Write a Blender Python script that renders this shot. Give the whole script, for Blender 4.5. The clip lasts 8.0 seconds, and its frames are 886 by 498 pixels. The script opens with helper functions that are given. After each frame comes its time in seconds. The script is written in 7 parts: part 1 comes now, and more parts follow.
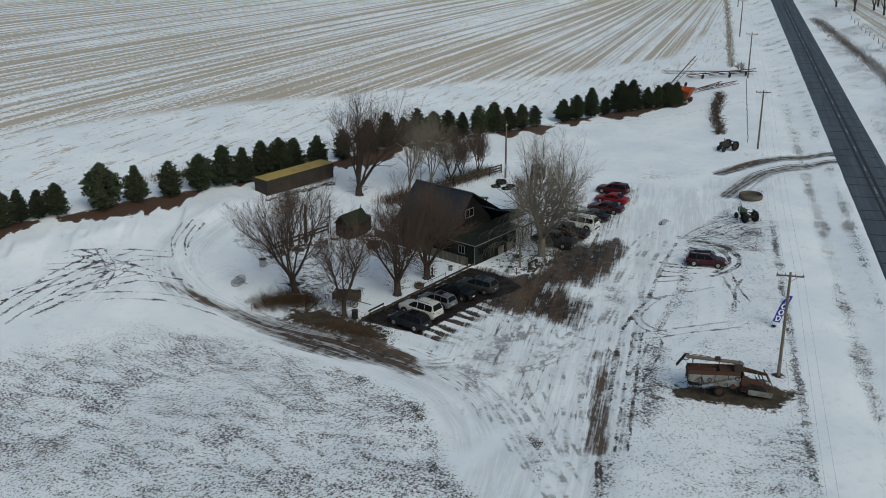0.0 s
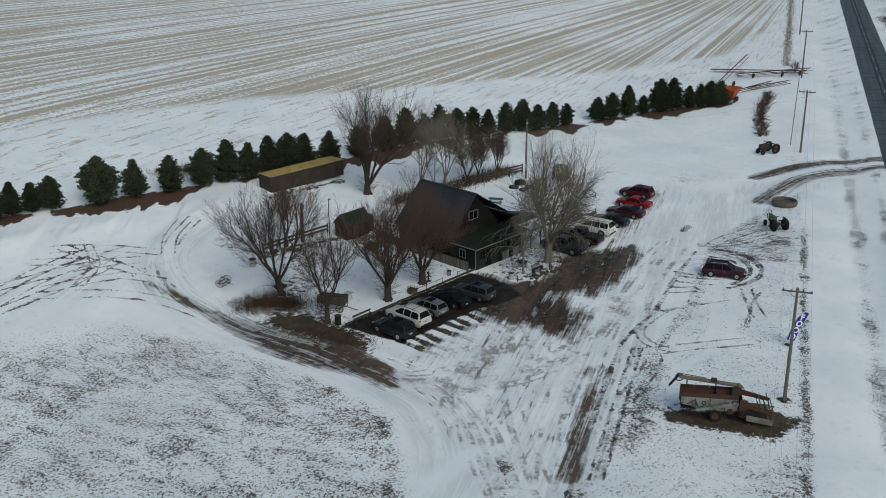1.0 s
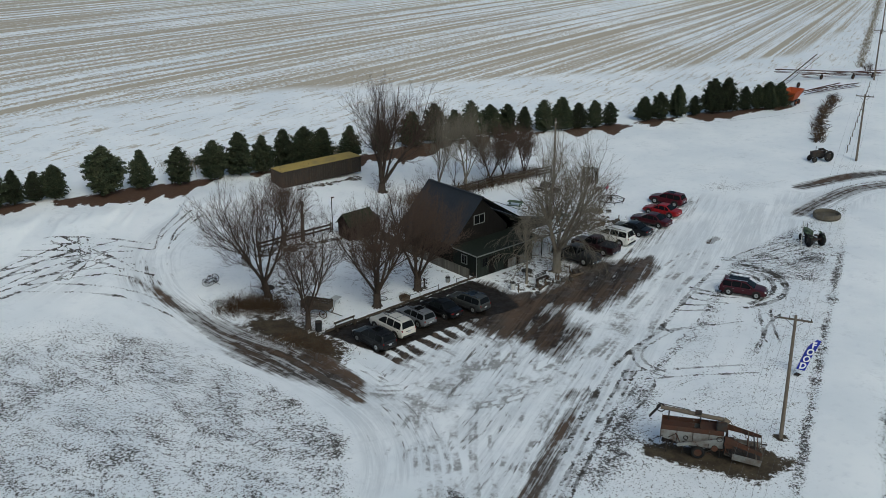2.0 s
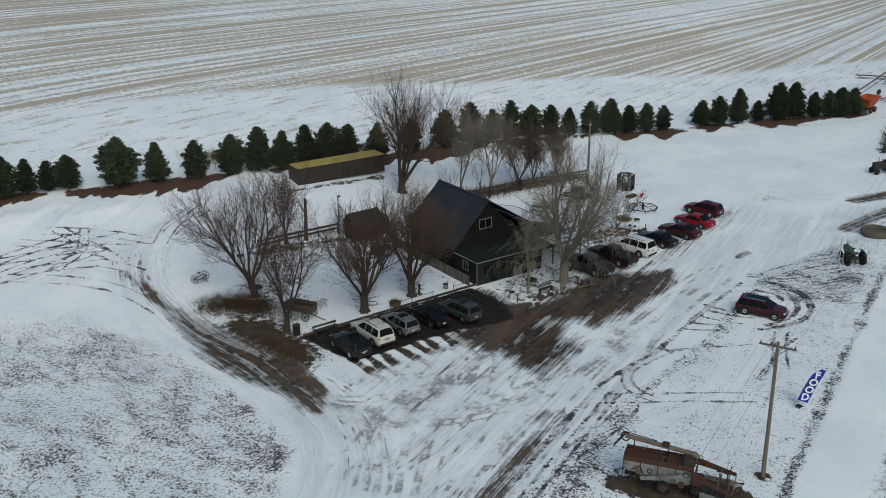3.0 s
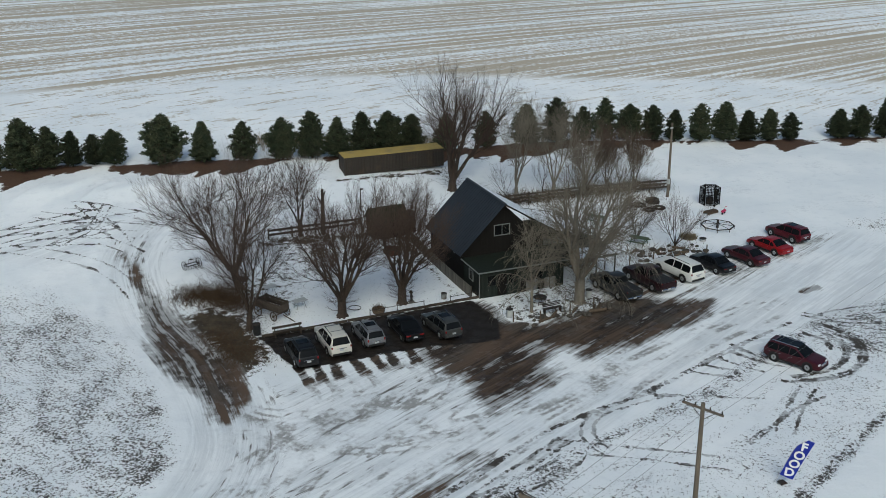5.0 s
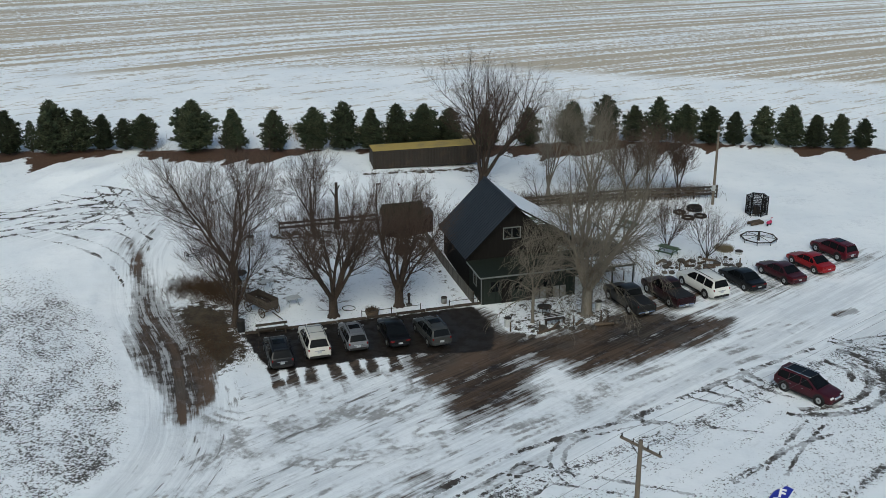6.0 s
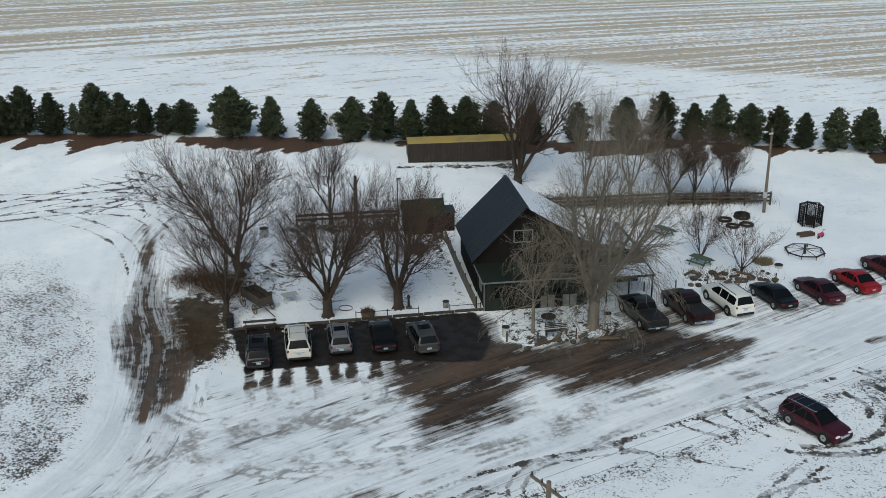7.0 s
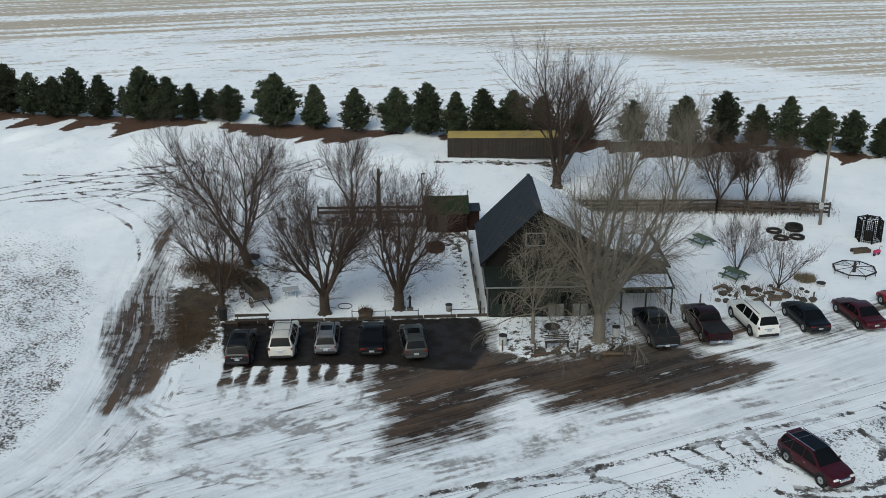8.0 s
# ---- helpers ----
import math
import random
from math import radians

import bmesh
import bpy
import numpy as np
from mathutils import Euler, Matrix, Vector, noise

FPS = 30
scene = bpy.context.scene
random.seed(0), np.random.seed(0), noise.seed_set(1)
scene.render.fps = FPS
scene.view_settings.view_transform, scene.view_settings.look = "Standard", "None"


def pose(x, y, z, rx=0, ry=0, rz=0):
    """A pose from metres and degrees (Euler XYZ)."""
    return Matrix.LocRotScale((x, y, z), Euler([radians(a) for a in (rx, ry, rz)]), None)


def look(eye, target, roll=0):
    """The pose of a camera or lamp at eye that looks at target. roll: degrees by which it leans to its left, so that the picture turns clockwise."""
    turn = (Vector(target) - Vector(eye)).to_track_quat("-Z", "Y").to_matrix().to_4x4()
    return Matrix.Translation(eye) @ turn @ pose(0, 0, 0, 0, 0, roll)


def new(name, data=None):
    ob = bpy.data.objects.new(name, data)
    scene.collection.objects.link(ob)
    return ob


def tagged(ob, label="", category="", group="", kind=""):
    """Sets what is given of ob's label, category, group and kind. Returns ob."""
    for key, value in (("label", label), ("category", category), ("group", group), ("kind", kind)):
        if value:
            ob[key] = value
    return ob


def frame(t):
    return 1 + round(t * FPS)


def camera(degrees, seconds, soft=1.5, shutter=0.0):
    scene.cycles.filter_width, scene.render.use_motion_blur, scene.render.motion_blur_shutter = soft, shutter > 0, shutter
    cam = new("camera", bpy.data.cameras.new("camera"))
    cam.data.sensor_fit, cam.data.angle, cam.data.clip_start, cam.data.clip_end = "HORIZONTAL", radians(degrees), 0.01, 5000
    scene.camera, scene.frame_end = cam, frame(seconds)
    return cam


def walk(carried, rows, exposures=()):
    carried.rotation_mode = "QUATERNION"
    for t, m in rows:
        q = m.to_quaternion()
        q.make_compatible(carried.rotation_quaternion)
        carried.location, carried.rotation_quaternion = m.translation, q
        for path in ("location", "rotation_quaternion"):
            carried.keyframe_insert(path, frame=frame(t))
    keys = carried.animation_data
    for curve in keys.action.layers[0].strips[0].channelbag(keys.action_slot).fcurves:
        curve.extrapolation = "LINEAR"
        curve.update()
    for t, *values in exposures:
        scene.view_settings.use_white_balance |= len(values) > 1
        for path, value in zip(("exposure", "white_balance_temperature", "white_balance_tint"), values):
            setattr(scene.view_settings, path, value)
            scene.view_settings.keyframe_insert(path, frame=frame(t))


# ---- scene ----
cam = camera(44.97, 8.0, soft=0.5)
PATH = [
    (0, (-95.74, -74.85, 46.94), (-52.11, -39.35, 26.06), -0.07),
    (0.5, (-90.46, -76.06, 45.77), (-48.10, -39.03, 24.94), -0.30),
    (1, (-85.06, -77.09, 45.07), (-44.17, -38.51, 24.13), -0.30),
    (1.5, (-79.33, -78.15, 44.74), (-40.18, -37.93, 23.52), -0.16),
    (3, (-60.62, -82.65, 42.21), (-28.43, -36.64, 21.06), -0.40),
    (3.5, (-54.33, -83.36, 41.34), (-24.76, -35.63, 20.18), -0.35),
    (4, (-48.10, -83.91, 40.49), (-21.35, -34.55, 19.33), -0.36),
    (4.5, (-41.96, -84.20, 39.56), (-18.18, -33.33, 18.44), -0.56),
    (6, (-25.14, -82.43, 37.41), (-10.40, -28.32, 16.06), -0.37),
    (6.5, (-19.77, -81.27, 37.11), (-8.31, -26.50, 15.47), -0.40),
    (7, (-14.23, -79.99, 36.67), (-6.36, -24.67, 14.79), -0.60),
    (7.5, (-8.97, -78.42, 36.02), (-4.70, -22.76, 14.03), -0.90),
    (8, (-4.34, -76.54, 35.47), (-3.44, -20.79, 13.33), -0.65),
]
walk(cam, [(t, look(eye, target, roll)) for t, eye, target, roll in PATH],
     exposures=[(0.0, -0.34, 5990, -2), (3.5, -0.24, 5990, -2), (6.0, -0.12, 5990, -2), (8.0, 0.0, 5990, -2)])

# ---- daylight: overcast winter sky ----
world = bpy.data.worlds.new("overcast_sky")
scene.world = world
world.use_nodes = True
wn = world.node_tree
sky = wn.nodes.new("ShaderNodeTexSky")
sky.sky_type = 'NISHITA'
sky.sun_disc = False
sky.sun_elevation = radians(38)
sky.sun_rotation = radians(200)
sky.air_density, sky.dust_density, sky.ozone_density = 1.0, 4.0, 1.0
wn.links.new(sky.outputs[0], wn.nodes["Background"].inputs[0])
wn.nodes["Background"].inputs[1].default_value = 0.12
sun = new("sun", bpy.data.lights.new("sun", 'SUN'))
sun.data.energy, sun.data.angle, sun.data.color = 0.9, radians(30), (1.0, 0.95, 0.88)
sun.matrix_basis = look((-20, -55, 60), (0, 0, 0))

# ---- materials ----
def nodes_of(name):
    m = bpy.data.materials.new(name)
    m.use_nodes = True
    return m, m.node_tree.nodes, m.node_tree.links


def mat(name, colour, rough=0.6, metal=0.0, vary=0.25, scale=3.0, fine=25.0, bump=0.2, random_tone=0.0, stretch=(1, 1, 1), second=None, amount=0.5):
    """A painted or natural surface: base colour broken by two sizes of noise, a second colour in patches, fine relief."""
    m, n, l = nodes_of(name)
    b = n["Principled BSDF"]
    b.inputs["Roughness"].default_value, b.inputs["Metallic"].default_value = rough, metal
    if rough > 0.45 and not metal:
        b.inputs["Specular IOR Level"].default_value = 0.15
    co = n.new("ShaderNodeTexCoord")
    mp = n.new("ShaderNodeMapping")
    mp.inputs["Scale"].default_value = stretch
    l.new(co.outputs["Object"], mp.inputs[0])
    big, small = n.new("ShaderNodeTexNoise"), n.new("ShaderNodeTexNoise")
    big.inputs["Scale"].default_value, small.inputs["Scale"].default_value = scale, fine
    big.inputs["Detail"].default_value, small.inputs["Detail"].default_value = 4, 3
    l.new(mp.outputs[0], big.inputs[0]), l.new(mp.outputs[0], small.inputs[0])
    dark = [c * (1 - vary) for c in colour]
    light = [min(1, c * (1 + vary)) for c in colour]
    ramp = n.new("ShaderNodeMix")
    ramp.data_type = 'RGBA'
    l.new(small.outputs["Fac"], ramp.inputs[0])
    ramp.inputs[6].default_value, ramp.inputs[7].default_value = (*dark, 1), (*light, 1)
    mix = n.new("ShaderNodeMix")
    mix.data_type = 'RGBA'
    edge = n.new("ShaderNodeMapRange")
    edge.inputs[1].default_value, edge.inputs[2].default_value = 1 - amount - 0.12, 1 - amount + 0.12
    l.new(big.outputs["Fac"], edge.inputs[0])
    l.new(edge.outputs[0], mix.inputs[0])
    l.new(ramp.outputs[2], mix.inputs[6])
    two = second or [c * (1 - 0.6 * vary) for c in colour]
    mix.inputs[7].default_value = (*two, 1)
    out = mix.outputs[2]
    if random_tone:
        info, hsv, rng = n.new("ShaderNodeObjectInfo"), n.new("ShaderNodeHueSaturation"), n.new("ShaderNodeMapRange")
        rng.inputs[3].default_value, rng.inputs[4].default_value = 1 - random_tone, 1 + random_tone
        l.new(info.outputs["Random"], rng.inputs[0])
        l.new(rng.outputs[0], hsv.inputs["Value"])
        l.new(out, hsv.inputs["Color"])
        out = hsv.outputs[0]
    l.new(out, b.inputs["Base Color"])
    if bump:
        bp = n.new("ShaderNodeBump")
        bp.inputs["Strength"].default_value, bp.inputs["Distance"].default_value = bump, 0.02
        l.new(small.outputs["Fac"], bp.inputs["Height"])
        l.new(bp.outputs[0], b.inputs["Normal"])
    return m


def paint(name, colour, rough=0.25):
    m = mat(name, colour, rough=rough, metal=0.0, vary=0.08, scale=1.5, fine=8, bump=0.0, second=[0.75 * c + 0.012 for c in colour], amount=0.3)
    m.node_tree.nodes["Principled BSDF"].inputs["Coat Weight"].default_value = 0.05
    m.node_tree.nodes["Principled BSDF"].inputs["Specular IOR Level"].default_value = 0.24
    return m


M_SNOW = mat("snow", (0.78, 0.80, 0.83), rough=0.75, vary=0.05, scale=0.8, fine=9, bump=0.3, amount=0.35)
M_BARK = mat("bark", (0.060, 0.046, 0.038), rough=0.95, vary=0.4, scale=2, fine=14, bump=0.5, second=(0.045, 0.035, 0.028), stretch=(1, 1, 0.3))
M_BARK_PALE = mat("pale_bark", (0.18, 0.165, 0.142), rough=0.95, vary=0.35, scale=2, fine=14, bump=0.5, second=(0.14, 0.115, 0.09), stretch=(1, 1, 0.3))
M_TWIG = mat("twigs", (0.080, 0.058, 0.047), rough=0.95, vary=0.3, bump=0.0)
M_TWIG_PALE = mat("pale_twigs", (0.165, 0.147, 0.120), rough=0.95, vary=0.3, bump=0.0)
M_NEEDLE = mat("pine_needles", (0.026, 0.036, 0.022), rough=0.85, vary=0.5, scale=1.2, fine=7, bump=0.0, second=(0.046, 0.052, 0.030), amount=0.5, random_tone=0.3)
def tone_by_island(m, low, high):
    n, l = m.node_tree.nodes, m.node_tree.links
    b = n["Principled BSDF"]
    src = b.inputs["Base Color"].links[0].from_socket
    geo, rng, hsv = n.new("ShaderNodeNewGeometry"), n.new("ShaderNodeMapRange"), n.new("ShaderNodeHueSaturation")
    rng.inputs[3].default_value, rng.inputs[4].default_value = low, high
    l.new(geo.outputs["Random Per Island"], rng.inputs[0])
    l.new(rng.outputs[0], hsv.inputs["Value"])
    l.new(src, hsv.inputs["Color"])
    l.new(hsv.outputs[0], b.inputs["Base Color"])


tone_by_island(M_NEEDLE, 0.3, 2.3)
M_GLASS = mat("tinted_glass", (0.006, 0.007, 0.008), rough=0.10, vary=0.1, bump=0.0)
M_GLASS.node_tree.nodes["Principled BSDF"].inputs["Specular IOR Level"].default_value = 0.12
M_TYRE = mat("tyre_rubber", (0.018, 0.018, 0.018), rough=0.85, vary=0.3, bump=0.2)
M_RIM = mat("alloy_rim", (0.42, 0.43, 0.44), rough=0.35, metal=0.8, vary=0.15, bump=0.0)
M_TRIM = mat("black_plastic", (0.02, 0.02, 0.021), rough=0.6, vary=0.2, bump=0.1)
M_CHROME = mat("chrome", (0.6, 0.61, 0.62), rough=0.18, metal=1.0, vary=0.1, bump=0.0)
M_RED_LIGHT = mat("red_lens", (0.17, 0.008, 0.008), rough=0.15, vary=0.2, bump=0.0)
M_CLEAR_LIGHT = mat("clear_lens", (0.65, 0.67, 0.68), rough=0.1, vary=0.1, bump=0.0)
M_PLATE = mat("plate_white", (0.36, 0.38, 0.41), rough=0.5, vary=0.1, bump=0.0)
M_POLE = mat("weathered_pole", (0.15, 0.125, 0.10), rough=0.9, vary=0.3, scale=1, fine=12, stretch=(4, 4, 0.4), bump=0.4)
M_PLANK = mat("weathered_plank", (0.065, 0.053, 0.044), rough=0.9, vary=0.35, scale=1.5, fine=12, stretch=(0.4, 4, 4), bump=0.4, random_tone=0.25)
M_RUST = mat("rusted_steel", (0.068, 0.033, 0.023), rough=0.9, vary=0.4, scale=1.6, fine=14, bump=0.3, second=(0.06, 0.035, 0.026))
M_DARKSTEEL = mat("dark_old_steel", (0.035, 0.032, 0.03), rough=0.8, vary=0.4, scale=2, fine=14, bump=0.3, second=(0.06, 0.035, 0.025), amount=0.4)
M_GALV = mat("galvanised_sheet", (0.19, 0.20, 0.20), rough=0.6, metal=0.1, vary=0.25, scale=1.2, fine=10, bump=0.2, second=(0.09, 0.065, 0.05), amount=0.45)
M_ORANGE = mat("faded_orange_paint", (0.36, 0.075, 0.025), rough=0.6, vary=0.25, bump=0.1, second=(0.16, 0.05, 0.03), amount=0.35)
M_CABLE = mat("cable", (0.11, 0.11, 0.115), rough=0.7, vary=0.1, bump=0.0)

# ---- mesh helpers ----
class Shape:
    """Gathers corners and faces for one mesh."""

    def __init__(self):
        self.v, self.f = [], []

    def add(self, verts, faces):
        k = len(self.v)
        self.v += [tuple(p) for p in verts]
        self.f += [tuple(i + k for i in q) for q in faces]
        return self

    def box(self, c, s, m=None):
        pts = [Vector((c[0] + i * s[0] / 2, c[1] + j * s[1] / 2, c[2] + k * s[2] / 2)) for i in (-1, 1) for j in (-1, 1) for k in (-1, 1)]
        if m:
            pts = [m @ p for p in pts]
        return self.add(pts, [(0, 1, 3, 2), (4, 6, 7, 5), (0, 4, 5, 1), (2, 3, 7, 6), (0, 2, 6, 4), (1, 5, 7, 3)])

    def rbox(self, c, s, d=0.03, m=None):
        """A box with chamfered edges."""
        a, b, e = (max(q / 2, 1e-4) for q in s)
        d = min(d, a * 0.8, b * 0.8, e * 0.8)
        pts, at = [], {}
        for i in (-1, 1):
            for j in (-1, 1):
                for k in (-1, 1):
                    for axis in range(3):
                        q = [i * (a - d), j * (b - d), k * (e - d)]
                        q[axis] = (i * a, j * b, k * e)[axis]
                        at[i, j, k, axis] = len(pts)
                        p = Vector((c[0] + q[0], c[1] + q[1], c[2] + q[2]))
                        pts.append(m @ p if m else p)
        f = []
        for axis in range(3):
            o = [x for x in range(3) if x != axis]
            for sgn in (-1, 1):
                q = []
                for u, w in ((-1, -1), (1, -1), (1, 1), (-1, 1)):
                    key = [0, 0, 0]
                    key[axis], key[o[0]], key[o[1]] = sgn, u, w
                    q.append(at[(*key, axis)])
                f.append(tuple(q if (sgn > 0) == (axis != 1) else q[::-1]))
        for axis in range(3):
            o = [x for x in range(3) if x != axis]
            for u in (-1, 1):
                for w in (-1, 1):
                    q = []
                    for end, side in ((-1, o[0]), (1, o[0]), (1, o[1]), (-1, o[1])):
                        key = [0, 0, 0]
                        key[axis], key[o[0]], key[o[1]] = end, u, w
                        q.append(at[(*key, side)])
                    f.append(tuple(q))
        for i in (-1, 1):
            for j in (-1, 1):
                for k in (-1, 1):
                    f.append(tuple(at[i, j, k, x] for x in range(3)))
        return self.add(pts, f)

    def tube(self, p, q, r0, r1=None, n=8, caps=True):
        p, q, r1 = Vector(p), Vector(q), r0 if r1 is None else r1
        w = (q - p).normalized()
        u = w.orthogonal().normalized()
        x = w.cross(u)
        ring = [(u * math.cos(2 * math.pi * i / n) + x * math.sin(2 * math.pi * i / n)) for i in range(n)]
        pts = [p + a * r0 for a in ring] + [q + a * r1 for a in ring]
        f = [(i, (i + 1) % n, n + (i + 1) % n, n + i) for i in range(n)]
        if caps:
            f += [tuple(range(n))[::-1], tuple(range(n, 2 * n))]
        return self.add(pts, f)

    def path(self, pts, r, n=6):
        """One bent round bar through the points."""
        pts = [Vector(p) for p in pts]
        u = (pts[1] - pts[0]).orthogonal().normalized()
        rings = []
        for i, p in enumerate(pts):
            w = (pts[min(i + 1, len(pts) - 1)] - pts[max(i - 1, 0)]).normalized()
            u = (u - w * u.dot(w)).normalized()
            x = w.cross(u)
            rings.append([p + (u * math.cos(6.2832 * k / n) + x * math.sin(6.2832 * k / n)) * r for k in range(n)])
        return self.loft(rings)

    def ring(self, c, axis, major, minor, n=20, k=8, squash=1.0):
        w = Vector(axis).normalized()
        u = w.orthogonal().normalized()
        x = w.cross(u)
        pts = []
        for i in range(n):
            d = u * math.cos(2 * math.pi * i / n) + x * math.sin(2 * math.pi * i / n)
            for j in range(k):
                b = 2 * math.pi * j / k
                pts.append(Vector(c) + d * (major + minor * math.cos(b)) + w * minor * squash * math.sin(b))
        f = [(i * k + j, ((i + 1) % n) * k + j, ((i + 1) % n) * k + (j + 1) % k, i * k + (j + 1) % k) for i in range(n) for j in range(k)]
        return self.add(pts, f)

    def loft(self, rings, caps=True):
        n, k = len(rings[0]), len(self.v)
        self.v += [tuple(p) for r in rings for p in r]
        for a in range(len(rings) - 1):
            for i in range(n):
                j = (i + 1) % n
                self.f.append((k + a * n + i, k + a * n + j, k + (a + 1) * n + j, k + (a + 1) * n + i))
        if caps:
            self.f.append(tuple(range(k, k + n))[::-1])
            self.f.append(tuple(range(k + (len(rings) - 1) * n, k + len(rings) * n)))
        return self

    def slab(self, pts, thick):
        """A flat polygon (any plane), given thickness against its normal."""
        p = [Vector(q) for q in pts]
        nrm = (p[1] - p[0]).cross(p[2] - p[0]).normalized()
        low = [q - nrm * thick for q in p]
        n = len(p)
        return self.add(p + low, [tuple(range(n)), tuple(range(2 * n - 1, n - 1, -1))] + [(i, i + n, (i + 1) % n + n, (i + 1) % n) for i in range(n)])

    def mesh(self, name):
        me = bpy.data.meshes.new(name)
        me.from_pydata(self.v, [], self.f)
        bm = bmesh.new()
        bm.from_mesh(me)
        bmesh.ops.recalc_face_normals(bm, faces=bm.faces)
        bm.to_mesh(me)
        bm.free()
        return me


def thing(name, m, label, category, group=""):
    ob = new(name)
    ob.empty_display_size = 0.2
    ob.matrix_basis = m
    return tagged(ob, label, category, group)


def part(name, shape, material, parent=None, label="", smooth=False):
    me = shape.mesh(name) if isinstance(shape, Shape) else shape
    if not me.materials:
        me.materials.append(material)
    if smooth:
        me.polygons.foreach_set("use_smooth", [True] * len(me.polygons))
        me.set_sharp_from_angle(angle=radians(38))
    ob = new(name, me)
    ob.parent = parent
    return tagged(ob, label)


# ---- the lie of the land ----
def height(x, y):
    """A gentle rise towards the north-west, level round the yard and the highway."""
    xx = x + 2.0
    xs = 0.5 * (xx + np.sqrt(xx * xx + 36))
    u = y - 8 - 0.45 * xs
    us = 0.5 * (u + np.sqrt(u * u + 36))
    return 12 * (1 - np.exp(-0.13 * us / 12)) - 0.1


def ground_z(x, y):
    return float(height(np.float64(x), np.float64(y)))


def lattice(x, y, size, seed):
    """Smooth random values between 0 and 1 over the plan."""
    gx, gy = x / size, y / size
    ix, iy = np.floor(gx).astype(np.int64), np.floor(gy).astype(np.int64)
    fx, fy = gx - ix, gy - iy
    fx, fy = fx * fx * (3 - 2 * fx), fy * fy * (3 - 2 * fy)

    def rnd(a, b):
        n = (a * 374761393 + b * 668265263 + seed * 1442695041) & 0x7FFFFFFF
        n = ((n ^ (n >> 13)) * 1274126177) & 0x7FFFFFFF
        return ((n ^ (n >> 16)) & 0xFFFF) / 65535.0
    return (rnd(ix, iy) * (1 - fx) + rnd(ix + 1, iy) * fx) * (1 - fy) + (rnd(ix, iy + 1) * (1 - fx) + rnd(ix + 1, iy + 1) * fx) * fy


def cloud(x, y, size, seed):
    return 0.55 * lattice(x, y, size, seed) + 0.3 * lattice(x, y, size / 2.3, seed + 1) + 0.15 * lattice(x, y, size / 5.1, seed + 2)


def off_line(x, y, pts):
    """Distance to a line through the points."""
    best = np.full(x.shape, 1e9)
    for (ax, ay), (bx, by) in zip(pts[:-1], pts[1:]):
        dx, dy = bx - ax, by - ay
        s = np.clip(((x - ax) * dx + (y - ay) * dy) / (dx * dx + dy * dy), 0, 1)
        best = np.minimum(best, np.hypot(x - ax - s * dx, y - ay - s * dy))
    return best


def mark(x, y, pts, gauge):
    """Signed distance to the wheel marks on both sides of a driven line, far off beyond its ends."""
    best, d = np.full(x.shape, 1e9), np.full(x.shape, 3.0)
    last = len(pts) - 2
    for k, ((ax, ay), (bx, by)) in enumerate(zip(pts[:-1], pts[1:])):
        dx, dy = bx - ax, by - ay
        s = ((x - ax) * dx + (y - ay) * dy) / (dx * dx + dy * dy)
        c = np.clip(s, 0, 1)
        q = np.hypot(x - ax - c * dx, y - ay - c * dy)
        past = ((s < 0) if k == 0 else False) | ((s > 1) if k == last else False)
        near = q < best
        best = np.where(near, q, best)
        d = np.where(near, np.where(past, 3.0, q - gauge), d)
    return d


def ride(x, y, pts):
    """Metres run along a line through the points, and signed metres off it."""
    best, run, side, base = np.full(x.shape, 1e9), np.zeros(x.shape), np.zeros(x.shape), 0.0
    for (ax, ay), (bx, by) in zip(pts[:-1], pts[1:]):
        dx, dy = bx - ax, by - ay
        ln = math.hypot(dx, dy)
        s = ((x - ax) * dx + (y - ay) * dy) / (ln * ln)
        c = np.clip(s, 0, 1)
        d = np.hypot(x - ax - c * dx, y - ay - c * dy)
        near = d < best
        best = np.where(near, d, best)
        run = np.where(near, base + c * ln, run)
        side = np.where(near, ((x - ax) * dy - (y - ay) * dx) / ln, side)
        base += ln
    return run, side


def inside(x, y, pts, soft=1.0):
    """1 inside the outline, falling to 0 over a soft rim."""
    odd = np.zeros(x.shape, bool)
    for (ax, ay), (bx, by) in zip(pts, pts[1:] + pts[:1]):
        hit = ((ay > y) != (by > y)) & (x < (bx - ax) * (y - ay) / (by - ay + 1e-12) + ax)
        odd ^= hit
    d = off_line(x, y, pts + pts[:1])
    return np.clip(0.5 + np.where(odd, d, -d) / soft, 0, 1)


def step(v, a, b):
    s = np.clip((v - a) / (b - a), 0, 1)
    return s * s * (3 - 2 * s)


ROAD_DIR = math.atan(0.487)
RC, RS = math.cos(ROAD_DIR), math.sin(ROAD_DIR)
ROAD_MID = (32.0 + 3.45 * RS, -39.6 - 3.45 * RC)


def along(x, y):
    return (x - ROAD_MID[0]) * RC + (y - ROAD_MID[1]) * RS


def across(x, y):
    """Metres from the middle of the highway, positive towards the yard."""
    return -(x - ROAD_MID[0]) * RS + (y - ROAD_MID[1]) * RC


